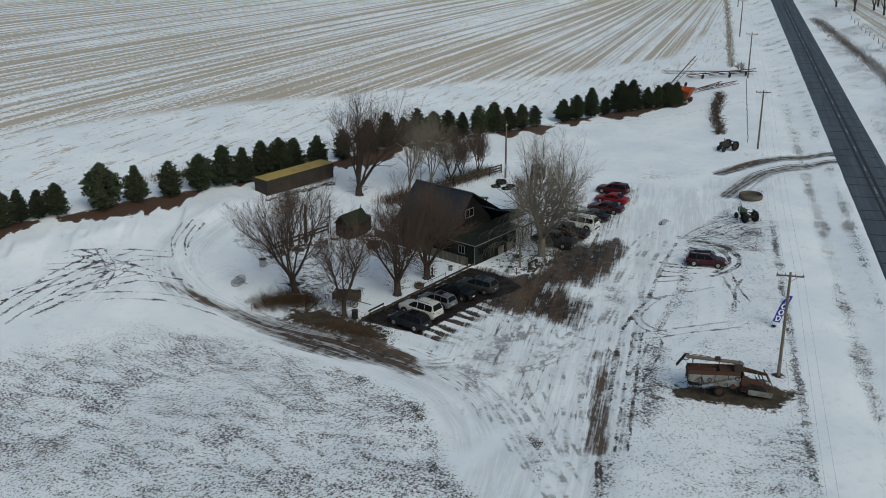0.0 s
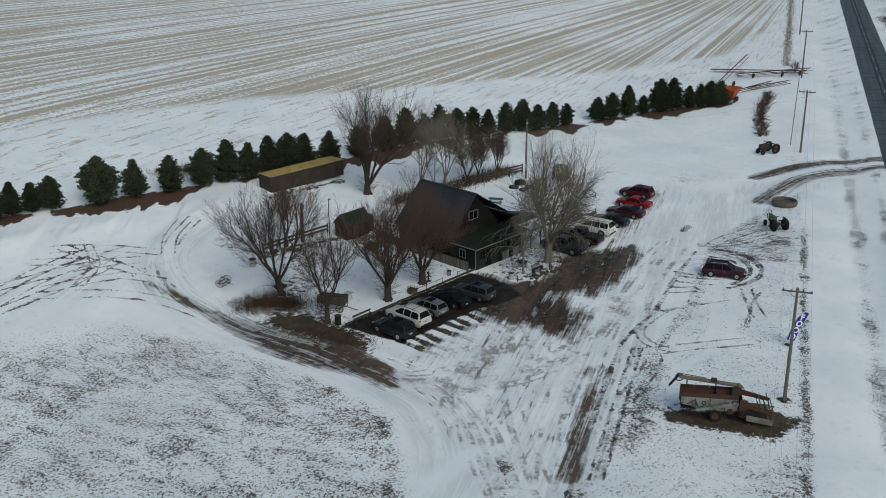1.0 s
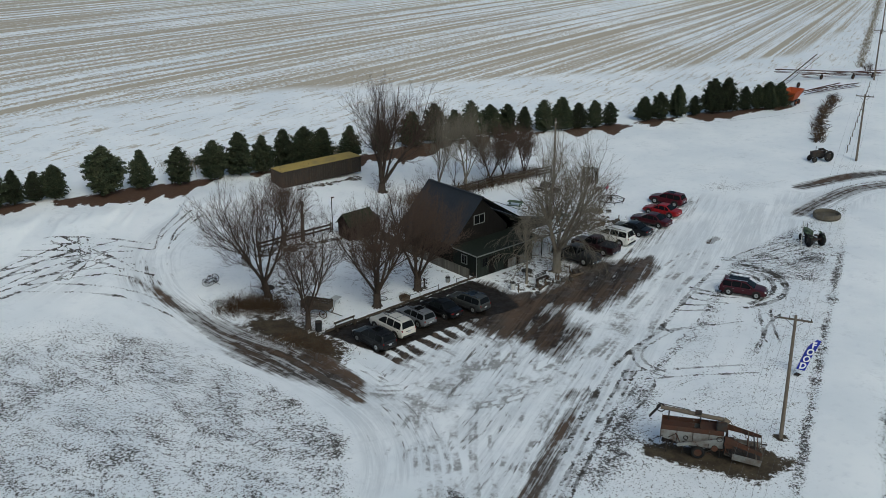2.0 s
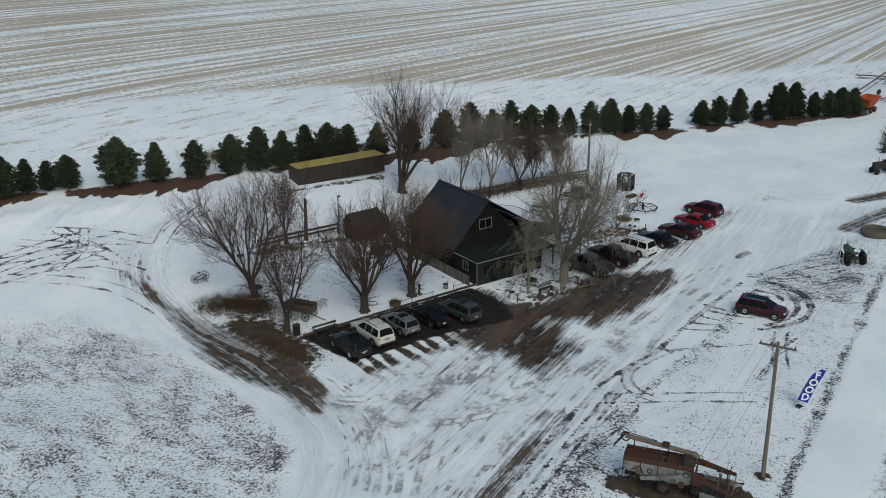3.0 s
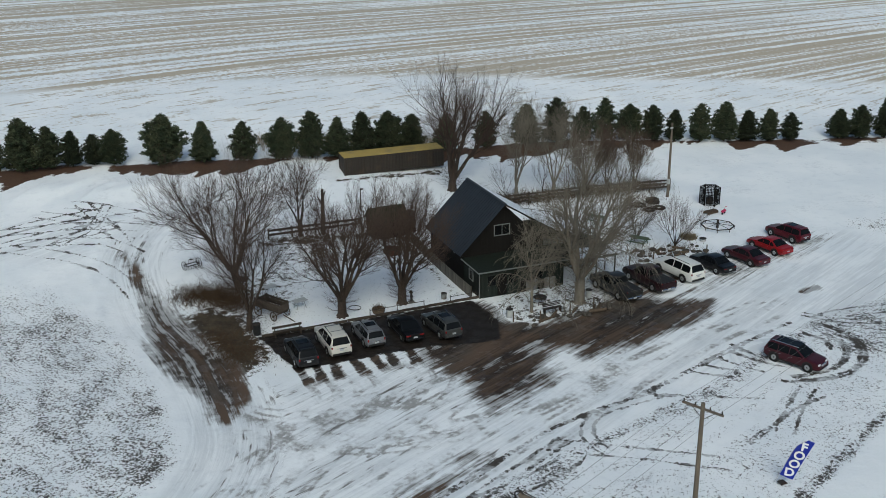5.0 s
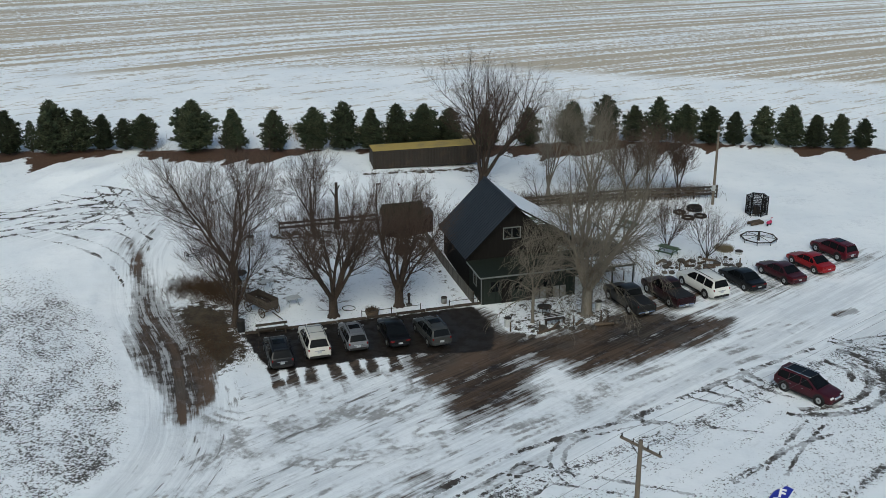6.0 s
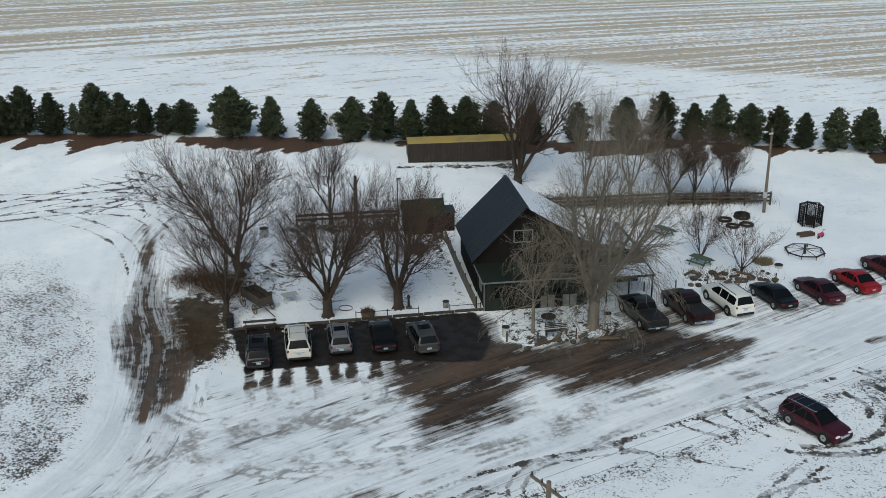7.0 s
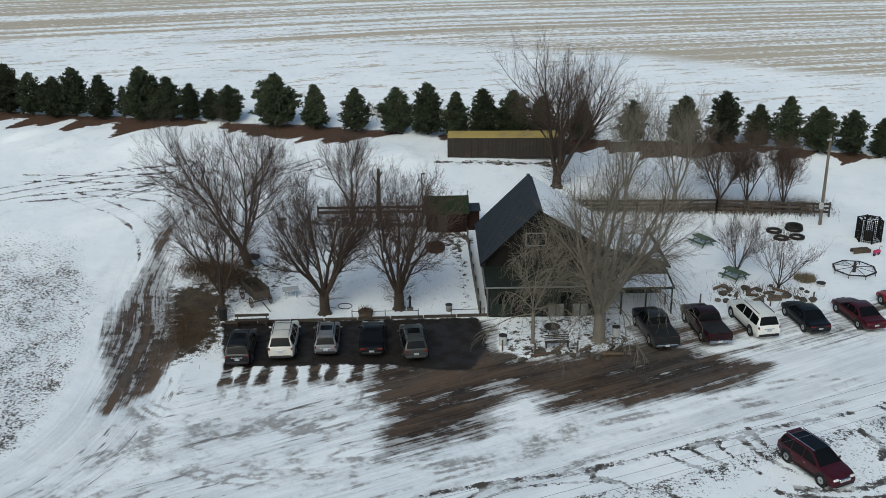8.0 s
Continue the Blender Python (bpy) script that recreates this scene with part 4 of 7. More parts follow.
# ---- bare broadleaf trees ----
def bare_tree(x, y, tall, seed, limbs=6, spread=0.5, pale=False, trunk_r=0.28, fork=0.14, lean=(0, 0), twig=1.0, droop=0.0, label="", depth=4, name="bare_tree", bushy=False, skirt=0, sprouts=0):
    rng = random.Random(seed)
    wood, twigs = Shape(), Shape()
    up = Vector((0, 0, 1))

    def grow(p, d, length, r, level):
        steps = 4 if level < 2 else 3
        q, w = p.copy(), d.copy()
        target = wood if r > 0.034 else twigs
        seg = length / steps
        for s in range(steps):
            r2 = r * (1 - 0.16 * (1 if level < 2 else 1.3))
            w = (w + Vector((rng.uniform(-1, 1), rng.uniform(-1, 1), rng.uniform(-0.5, 0.7))) * 0.16 + up * (0.07 if level < 2 else 0.07 - droop)).normalized()
            nxt = q + w * seg
            target.tube(q, nxt, r, r2, 6 if r > 0.06 else 4 if r > 0.02 else 3, caps=False)
            q, r = nxt, r2
            if level < depth and s >= (1 if level == 0 else 0):
                for c in range((rng.choice((1, 2, 2) if bushy else (1, 1, 2, 2))) if level < 3 else (rng.choice((1, 2, 2, 3)) if bushy else rng.choice((1, 1, 2)))):
                    a = rng.uniform(0.35, 0.85)
                    side = w.orthogonal().normalized()
                    side.rotate(Matrix.Rotation(rng.uniform(0, 6.28), 3, w))
                    nd = (w * math.cos(a) + side * math.sin(a)).normalized()
                    grow(q, nd, length * rng.uniform(0.42, 0.66) * (twig if level >= 2 else 1), max(r * rng.uniform(0.5, 0.68), 0.0068), level + 1)
        if level < depth:
            grow(q, (w + up * 0.1).normalized(), length * rng.uniform(0.5, 0.7), max(r * 0.85, 0.0068), level + 1)

    z0 = ground_z(x, y) - 0.12
    base = Vector((0, 0, 0))
    top = Vector((lean[0] * tall * fork, lean[1] * tall * fork, tall * fork))
    for k in range(8):
        a = k * 0.785 + rng.random() * 0.4
        wood.tube((math.cos(a) * trunk_r * 1.5, math.sin(a) * trunk_r * 1.5, -0.1), (math.cos(a) * trunk_r * 0.4, math.sin(a) * trunk_r * 0.4, 0.55), trunk_r * 0.34, trunk_r * 0.35, 5, caps=False)
    wood.tube(base, top, trunk_r * 1.12, trunk_r * 0.95, 10, caps=False)
    for k in range(limbs):
        a = k * 6.283 / limbs + rng.uniform(-0.4, 0.4)
        sp = spread * rng.uniform(0.35, 1.15)
        d = Vector((math.cos(a) * sp + lean[0], math.sin(a) * sp + lean[1], 1)).normalized()
        grow(top - Vector((0, 0, trunk_r * 0.5)), d, tall * (1 - fork) * rng.uniform(0.42, 0.56), trunk_r * rng.uniform(0.40, 0.58), 0)
    # hanging low branches round the trunk
    for k in range(skirt):
        a = k * 2.4 + rng.uniform(-0.3, 0.3)
        h = tall * rng.uniform(0.20, 0.50)
        q, w, r = Vector((0, 0, h)), Vector((math.cos(a), math.sin(a), rng.uniform(0.1, 0.6))).normalized(), 0.06
        for j in range(7):
            nxt = q + w * tall * rng.uniform(0.05, 0.075)
            (wood if r > 0.034 else twigs).tube(q, nxt, r, r * 0.8, 4, caps=False)
            q, r = nxt, r * 0.8
            for c in range(3 if j else 1):
                e, f = q.copy(), (w + Vector((rng.uniform(-1, 1), rng.uniform(-1, 1), rng.uniform(-0.9, 0.5)))).normalized()
                for g in range(4):
                    e2 = e + f * tall * rng.uniform(0.025, 0.045)
                    if e2.z < 0.5:
                        break
                    twigs.tube(e, e2, 0.014, 0.011, 3, caps=False)
                    f2 = (f + Vector((rng.uniform(-1, 1), rng.uniform(-1, 1), rng.uniform(-1, 0.4)))).normalized()
                    twigs.tube(e2, e2 + f2 * tall * 0.04, 0.010, 0.007, 3, caps=False)
                    f = (f + Vector((rng.uniform(-0.3, 0.3), rng.uniform(-0.3, 0.3), -0.32))).normalized()
                    e = e2
            w = (w + Vector((rng.uniform(-0.2, 0.2), rng.uniform(-0.2, 0.2), -0.17))).normalized()
    # short shoots round the fork
    for k in range(sprouts):
        a, h = rng.uniform(0, 6.28), tall * fork * rng.uniform(0.35, 1.9)
        q = Vector((math.cos(a) * trunk_r * 0.8, math.sin(a) * trunk_r * 0.8, h)) + Vector((lean[0], lean[1], 0)) * h
        w = Vector((math.cos(a), math.sin(a), rng.uniform(-0.1, 0.9))).normalized()
        nxt = q + w * rng.uniform(0.4, 1.0)
        twigs.tube(q, nxt, 0.014, 0.010, 3, caps=False)
        for c in range(2):
            twigs.tube(nxt, nxt + (w + Vector((rng.uniform(-0.7, 0.7), rng.uniform(-0.7, 0.7), rng.uniform(-0.2, 0.6)))).normalized() * rng.uniform(0.3, 0.8), 0.010, 0.007, 3, caps=False)
    tree = thing(name, Matrix.Translation((x, y, z0)), label or "leafless broadleaf tree with many ascending limbs and fine twigs", "tree", "bare yard trees")
    part("trunk", wood, M_BARK_PALE if pale else M_BARK, tree, smooth=True)
    part("crown", twigs, M_TWIG_PALE if pale else M_TWIG, tree)
    return tree


bare_tree(-20.6, 0.0, 11.0, 1, 5, 0.75, trunk_r=0.26, lean=(0.1, 0.1), sprouts=90, label="leafless multi-stemmed tree with a fan of thin brown branches")
bare_tree(-19.6, 8.6, 13.0, 2, 6, 0.75, bushy=True, trunk_r=0.34, lean=(-0.22, 0.0), sprouts=90, label="large leafless tree leaning over the drive, brown bark")
bare_tree(-12.4, -0.4, 11.6, 3, 7, 0.8, bushy=True, trunk_r=0.38, sprouts=90, label="leafless tree with a stout short trunk beside the parking row")
bare_tree(-6.6, 0.1, 11.0, 4, 7, 0.75, bushy=True, trunk_r=0.38, sprouts=90, label="leafless tree with a stout dark trunk beside the parking row")
bare_tree(8.2, -6.0, 14.6, 5, 9, 0.95, pale=True, trunk_r=0.44, fork=0.17, droop=0.12, twig=1.05, skirt=18, sprouts=60, label="broad pale cottonwood with drooping bare branches before the house")
bare_tree(3.3, -6.2, 9.0, 6, 3, 0.35, pale=True, trunk_r=0.13, fork=0.3, sprouts=40, skirt=5, label="slim pale leafless tree in the snowy front bed")
bare_tree(-11.2, 18.2, 9.0, 7, 5, 0.55, trunk_r=0.22, label="leafless tree standing by the plank fence")
bare_tree(8.8, 25.5, 14.6, 8, 7, 0.62, sprouts=60, trunk_r=0.46, fork=0.09, label="tall leafless elm behind the house")
bare_tree(19.8, 21.4, 11.5, 9, 5, 0.5, pale=True, trunk_r=0.22)
bare_tree(24.0, 21.0, 8.5, 10, 5, 0.7, trunk_r=0.2, bushy=True)
bare_tree(15.0, 21.4, 11.5, 12, 5, 0.5, pale=True, trunk_r=0.2)
bare_tree(30.2, 20.6, 7.2, 13, 5, 0.75, trunk_r=0.16, bushy=True)
bare_tree(26.8, 21.4, 7.5, 14, 5, 0.7, trunk_r=0.16, bushy=True)
bare_tree(21.8, 6.4, 5.6, 15, 9, 0.6, trunk_r=0.09, fork=0.04, depth=3, label="leafless shrub with many upright stems", name="shrub")
bare_tree(24.3, 3.0, 6.2, 16, 7, 0.9, trunk_r=0.10, fork=0.05, depth=3, label="leafless shrub with arching stems over a rock bed", name="shrub")

# ---- house ----
M_SIDING = mat("dark_board_siding", (0.010, 0.009, 0.0085), rough=0.85, vary=0.35, scale=1, fine=10, stretch=(4, 4, 0.4), bump=0.3, random_tone=0.2)
M_GREENWALL = mat("grey_green_siding", (0.018, 0.023, 0.020), rough=0.8, vary=0.25, scale=1, fine=10, stretch=(4, 4, 0.4), bump=0.2, random_tone=0.15)
M_ROOF = mat("slate_blue_metal_roof", (0.026, 0.030, 0.037), rough=0.5, vary=0.18, scale=0.7, fine=6, bump=0.1, random_tone=0.06)
M_ROOF_GREEN = mat("green_roof_sheet", (0.016, 0.021, 0.016), rough=0.7, vary=0.25, bump=0.2)
M_WHITE = mat("grey_white_trim", (0.16, 0.17, 0.17), rough=0.6, vary=0.15, bump=0.1)
M_CONCRETE = mat("grey_concrete", (0.11, 0.10, 0.09), rough=0.9, vary=0.2, scale=1.2, fine=12, bump=0.3)
HX0, HX1, HY0, HY1, EAVE, RIDGE, HRX = 0.3, 8.7, 2.3, 10.6, 3.35, 7.45, 4.45


def build_house():
    h = thing("roadhouse", Matrix.Identity(4), "dark timber roadhouse with a steep metal roof and flat-roofed front porch", "house")
    z0 = -0.25
    # shell of the main block: side walls, back and front gables
    t = 0.2
    w = Shape()
    w.box(((HX0 + t / 2), (HY0 + HY1) / 2, (EAVE + z0) / 2), (t, HY1 - HY0, EAVE - z0))
    part("wall", w, M_SIDING, h)
    w = Shape()
    w.box(((HX1 - t / 2), (HY0 + HY1) / 2, (EAVE + z0) / 2), (t, HY1 - HY0, EAVE - z0))
    part("wall", w, M_SIDING, h)
    for y in (HY0, HY1 - t):
        g = Shape()
        ring = lambda yy: [(HX0 + t + 0.003, yy, z0), (HX1 - t - 0.003, yy, z0), (HX1 - t - 0.003, yy, EAVE + 0.1), (HRX, yy, RIDGE - 0.12), (HX0 + t + 0.003, yy, EAVE + 0.1)]
        g.loft([ring(y), ring(y + t)])
        part("gable_wall", g, M_SIDING, h)
    # roof planes with overhang, standing seams as separate ribs
    o, yo = 0.45, 0.5
    sl = (RIDGE - EAVE) / (HRX - HX0)
    lx, lz = HX0 - o, EAVE - o * sl
    roof = Shape().slab([(lx, HY0 - yo, lz), (HRX, HY0 - yo, RIDGE), (HRX, HY1 + yo, RIDGE), (lx, HY1 + yo, lz)], 0.1)
    r = part("roof", roof, M_ROOF, h, "slate-blue sheet roof slope")
    for k in range(22):
        y = HY0 - yo + 0.06 + k * (HY1 - HY0 + 2 * yo - 0.12) / 21
        d = Vector((HRX - lx, 0, RIDGE - lz)).normalized()
        nrm = Vector((-d.z, 0, d.x))
        a, b = Vector((lx, y, lz)) + nrm * 0.012, Vector((HRX, y, RIDGE)) + nrm * 0.012
        part("seam", Shape().tube(a, b, 0.018, 0.018, 4), M_ROOF, r)
    sl2 = 0.62
    rx, rz = 10.2, RIDGE - (10.2 - HRX) * sl2
    roof2 = Shape().slab([(HRX, HY0 - yo, RIDGE), (rx, HY0 - yo, rz), (rx, HY1 + yo, rz), (HRX, HY1 + yo, RIDGE)], 0.1)
    part("roof", roof2, M_ROOF, h)
    cover = Shape()
    rng = random.Random(5)
    nx_, ny_ = 12, 18
    grid = []
    for i in range(nx_ + 1):
        for j in range(ny_ + 1):
            fx, fy = i / nx_, j / ny_
            x = HRX + 0.35 + (rx - HRX - 0.4) * fx
            y = HY0 - yo + 0.1 + (HY1 - HY0 + 2 * yo - 0.2) * fy
            edge = min(fx * 6, (1 - fx) * 6, fy * 8, (1 - fy) * 8, 1)
            grid.append((x, y, RIDGE - (x - HRX) * sl2 + 0.012 + 0.10 * edge * (0.6 + 0.4 * rng.random())))
    cover.add(grid, [(i * (ny_ + 1) + j, (i + 1) * (ny_ + 1) + j, (i + 1) * (ny_ + 1) + j + 1, i * (ny_ + 1) + j + 1) for i in range(nx_) for j in range(ny_)])
    part("roof_snow", cover, M_SNOW, h, "snow lying on the east roof slope", smooth=True)
    part("ridge_cap", Shape().rbox((HRX, (HY0 + HY1) / 2, RIDGE + 0.02), (0.3, HY1 - HY0 + 2 * yo, 0.07), 0.02), M_ROOF, h)
    # barge boards
    for a, b in (((lx, lz), (HRX, RIDGE)), ((rx, rz), (HRX, RIDGE))):
        s = Shape()
        p, q = Vector((a[0], HY0 - yo - 0.022, a[1] - 0.12)), Vector((b[0], HY0 - yo - 0.022, b[1] - 0.12))
        s.add([p, q, q + Vector((0, 0, 0.16)), p + Vector((0, 0, 0.16)), p + Vector((0, 0.02, 0)), q + Vector((0, 0.02, 0)), q + Vector((0, 0.02, 0.16)), p + Vector((0, 0.02, 0.16))],
              [(0, 1, 2, 3), (7, 6, 5, 4), (0, 4, 5, 1), (3, 2, 6, 7), (0, 3, 7, 4), (1, 5, 6, 2)])
        part("barge_board", s, M_SIDING, h)
    # east wing under a low snowy roof
    ex = 14.6
    part("wing_wall", Shape().box((ex - 0.1, 6.3, 1.1), (0.2, 7.6, 2.7)), M_GREENWALL, h)
    part("wing_wall", Shape().box(((HX1 + ex - 0.2) / 2, 2.6, 1.1), (ex - 0.2 - HX1, 0.2, 2.7)), M_GREENWALL, h)
    part("wing_wall", Shape().box(((HX1 + ex - 0.2) / 2, 10.0, 1.1), (ex - 0.2 - HX1, 0.2, 2.7)), M_GREENWALL, h)
    part("wing_roof", Shape().slab([(9.4, 1.9, 3.95), (15.1, 1.9, 2.45), (15.1, 10.6, 2.45), (9.4, 10.6, 3.95)], 0.12), M_ROOF_GREEN, h)
    cover = Shape()
    grid = []
    for i in range(11):
        for j in range(15):
            fx, fy = i / 10, j / 14
            edge = min(fx * 5, (1 - fx) * 5, fy * 6, (1 - fy) * 6, 1)
            x, y = 10.2 + 4.5 * fx, 2.9 + 7.4 * fy
            grid.append((x, y, 3.95 - (x - 9.4) * 0.2632 + 0.012 + 0.13 * edge * (0.6 + 0.4 * rng.random())))
    cover.add(grid, [(i * 15 + j, (i + 1) * 15 + j, (i + 1) * 15 + j + 1, i * 15 + j + 1) for i in range(10) for j in range(14)])
    part("wing_snow", cover, M_SNOW, h, "snow lying on the wing roof", smooth=True)
    # canopy before the wing, with snow on it
    part("canopy", Shape().slab([(10.4, -1.6, 2.15), (14.7, -1.6, 2.15), (14.7, 1.9, 2.45), (10.4, 1.9, 2.45)], 0.09), M_ROOF_GREEN, h)
    part("canopy_snow", Shape().slab([(10.6, -1.4, 2.25), (14.5, -1.4, 2.25), (14.5, 0.6, 2.42), (10.6, 0.6, 2.42)], 0.07), M_SNOW, h)
    for x in (10.6, 12.5, 14.5):
        part("post", Shape().rbox((x, -1.45, 0.95), (0.12, 0.12, 2.3), 0.02), M_GREENWALL, h)
    # front porch, closed in, flat roof with white gutter
    px0, px1, py0 = 0.35, 8.9, -1.6
    for x0, x1 in ((px0, px0 + 0.15), (px1 - 0.15, px1)):
        part("porch_wall", Shape().box(((x0 + x1) / 2, (py0 + HY0) / 2, 1.1), (x1 - x0, HY0 - py0 - 0.01, 2.7)), M_GREENWALL, h)
    x = px0 + 0.16
    k = 0
    while x < px1 - 0.3:
        part("board", Shape().box((x + 0.095, py0 + 0.075, 1.1), (0.186, 0.15 + 0.012 * (k % 2), 2.7)), M_GREENWALL, h)
        x += 0.19
        k += 1
    part("porch_roof", Shape().rbox(((px0 + px1) / 2, (py0 + HY0) / 2 - 0.15, 2.55), (px1 - px0 + 0.5, HY0 - py0 + 0.28, 0.16), 0.03), M_ROOF_GREEN, h, "low dark green roof of the porch")
    part("gutter", Shape().rbox(((px0 + px1) / 2, py0 - 0.32, 2.56), (px1 - px0 + 0.62, 0.09, 0.12), 0.02), M_WHITE, h, "white gutter")
    part("gutter", Shape().rbox((px0 - 0.29, (py0 + HY0) / 2 - 0.2, 2.56), (0.09, HY0 - py0 + 0.15, 0.12), 0.02), M_WHITE, h, "white gutter")
    part("downpipe", Shape().tube((px0 - 0.1, py0 - 0.05, 0), (px0 - 0.1, py0 - 0.05, 2.5), 0.045, 0.045, 8), M_WHITE, h)

    def window(cx, y, cz, w_, h_, bars=1, side=None, frame_m=M_WHITE, label="white-framed window"):
        m = Matrix.Translation((cx, y, cz)) if side is None else Matrix.Translation((cx, y, cz)) @ Matrix.Rotation(-math.pi / 2, 4, 'Z')
        f = Shape()
        for a, b, c, d in ((0, h_ / 2 + 0.04, w_ + 0.16, 0.08), (0, -h_ / 2 - 0.04, w_ + 0.16, 0.08), (-w_ / 2 - 0.04, 0, 0.08, h_), (w_ / 2 + 0.04, 0, 0.08, h_)):
            f.box((a, -0.03, b), (c, 0.07, d), m)
        for q in range(bars):
            f.box((-w_ / 2 + w_ * (q + 1) / (bars + 1), -0.025, 0), (0.05, 0.05, h_), m)
        win = part("window", f, frame_m, h, label)
        for q in range(bars + 1):
            step_ = w_ / (bars + 1)
            part("pane", Shape().box((-w_ / 2 + step_ * (q + 0.5), -0.012, 0), (step_ - 0.05, 0.012, h_), m), M_GLASS, win)
    window(4.3, HY0 - 0.004, 4.85, 1.5, 0.95, 1)
    for x in (1.5, 3.6, 6.3):
        window(x, py0 - 0.012, 1.55, 0.8, 0.95, 1, frame_m=M_GREENWALL, label="dark-framed porch window")
    window(px0 - 0.003, 0.4, 1.6, 0.8, 0.9, 1, side=True)
    # entrance at the porch corner
    door = part("door", Shape().rbox((2.55, py0 - 0.03, 1.0), (0.92, 0.06, 2.05), 0.015), M_SIDING, h, "dark entrance door")
    part("handle", Shape().tube((2.9, py0 - 0.06, 1.0), (2.9, py0 - 0.12, 1.0), 0.03, 0.03, 8), M_CHROME, door)
    # sheets leaning against the porch front
    for k in range(6):
        part("wall_panel", Shape().rbox((4.6 + k * 0.62, py0 - 0.14 - 0.01 * (k % 2), 0.52), (0.54, 0.05, 1.05), 0.01), M_GALV if k % 3 else M_SIDING, h)
    part("lamp", Shape().rbox((HX0 - 0.08, 4.2, 2.6), (0.12, 0.16, 0.3), 0.03), M_WHITE, h, "white wall lamp")
    return h


build_house()


# ---- cars ----
def car(x, y, turn, kind, colour, label, length=4.8, width=1.9, tall=1.7, rails=False, category="car", group="parked cars", pano=False, name=None, roof_glass=True, crossbars=False):
    """A parked car whose nose points turn degrees left of east."""
    P = paint("car_paint_" + colour[0], colour[1], 0.28)
    c = thing(name or kind, Matrix.Translation((x, y, ground_z(x, y) - 0.03)) @ Matrix.Rotation(radians(turn - 90), 4, 'Z'), label, category, group)
    L, W, H = length / 2, width / 2, tall
    belt = {"sedan": 0.615, "pickup_truck": 0.60}.get(kind, 0.60) * H
    # roof line over the length: share of the half length, height
    if kind == "sedan":
        line = [(-1, belt - 0.24), (-0.985, belt - 0.08), (-0.94, belt + 0.01), (-0.66, belt + 0.05), (-0.36, H - 0.07), (-0.18, H), (0.04, H - 0.015), (0.14, H - 0.07), (0.50, belt + 0.02), (0.80, belt - 0.09), (0.93, belt - 0.18), (1, belt - 0.34)]
        cabin, glass, panes, nose = (-0.66, 0.50), (-0.34, 0.13), ((-0.50, -0.30), (-0.275, 0.05), (0.07, 0.36)), 0.84
    elif kind == "pickup_truck":
        line = [(-1, belt - 0.06), (-0.99, belt - 0.01), (-0.30, belt), (-0.265, belt + 0.02), (-0.225, H - 0.08), (-0.15, H), (0.12, H - 0.015), (0.20, H - 0.07), (0.46, belt + 0.03), (0.86, belt - 0.03), (0.96, belt - 0.14), (1, belt - 0.36)]
        cabin, glass, panes, nose = (-0.265, 0.46), (-0.23, 0.19), ((-0.20, -0.02), (0.0, 0.33)), 0.90
    else:
        line = [(-1, belt - 0.22), (-0.99, belt - 0.03), (-0.965, belt + 0.03), (-0.87, H - 0.14), (-0.78, H - 0.04), (-0.35, H), (0.0, H - 0.02), (0.12, H - 0.08), (0.50, belt + 0.03), (0.78, belt - 0.06), (0.92, belt - 0.15), (1, belt - 0.36)]
        cabin, glass, panes, nose = (-0.965, 0.50), (-0.86, 0.11), ((-0.87, -0.50), (-0.475, -0.10), (-0.07, 0.37)), 0.86
    lean = 0.36

    def roof(y_):
        return float(np.interp(y_ / L, [q[0] for q in line], [q[1] for q in line]))

    def half(y_):
        u = abs(y_ / L)
        end = nose if y_ > 0 else (0.965 if kind == "pickup_truck" else 0.87)
        return W * (1 - (1 - end) * max(0.0, (u - 0.55) / 0.45) ** 2.2)

    def section(y_, zb=0.25):
        """Half outline of the body at one station, from the floor over the flank to the roof."""
        w, zt = half(y_), roof(y_)
        b = min(belt, zt - 0.05)
        wr = 0.955 * w - lean * max(0.0, zt - b)
        soft = min(0.07, (zt - b) * 0.5)
        return [(0.0, zb), (0.84 * w, zb), (0.965 * w, zb + 0.13), (w, 0.62 * b), (0.99 * w, b - 0.07), (0.955 * w, b), (wr + lean * soft * 1.1, zt - soft), (wr - 0.05, zt - soft * 0.28), (0.55 * wr, zt - 0.004), (0.0, zt + 0.008)]

    def flank_x(y_, z_):
        sec = section(y_)[3:8]
        return float(np.interp(z_, [q[1] for q in sec], [q[0] for q in sec]))

    def over_z(y_, x_):
        sec = section(y_)[6:][::-1]
        return float(np.interp(abs(x_), [q[0] for q in sec], [q[1] for q in sec]))
    stations = sorted(set([round(q[0], 4) for q in line[1:-1]] + [-0.9, -0.6, -0.45, -0.3, 0.3, 0.4, 0.6, 0.7, 0.86, 0.97]))
    rings = []
    for u in [-1.0] + stations + [1.0]:
        sec = section(u * L, 0.25 + (0.10 if abs(u) > 0.93 else 0.0))
        if abs(u) == 1.0:
            mid_z = 0.55
            sec = [(x_ * 0.93, mid_z + (z_ - mid_z) * 0.82) for x_, z_ in sec]
        rings.append([(x_, u * L, z_) for x_, z_ in sec] + [(-x_, u * L, z_) for x_, z_ in sec[::-1][1:-1]])
    body = Shape()
    body.loft(rings)
    part("body", body, P, c, smooth=True)
    hood = belt - 0.03
    # panes that follow the curve of the body
    def patch(name_, rows_):
        g, nc = Shape(), len(rows_[0])
        g.add([v for r_ in rows_ for v in r_], [(a * nc + b, a * nc + b + 1, (a + 1) * nc + b + 1, (a + 1) * nc + b) for a in range(len(rows_) - 1) for b in range(nc - 1)])
        part(name_, g, M_GLASS, c, smooth=True)
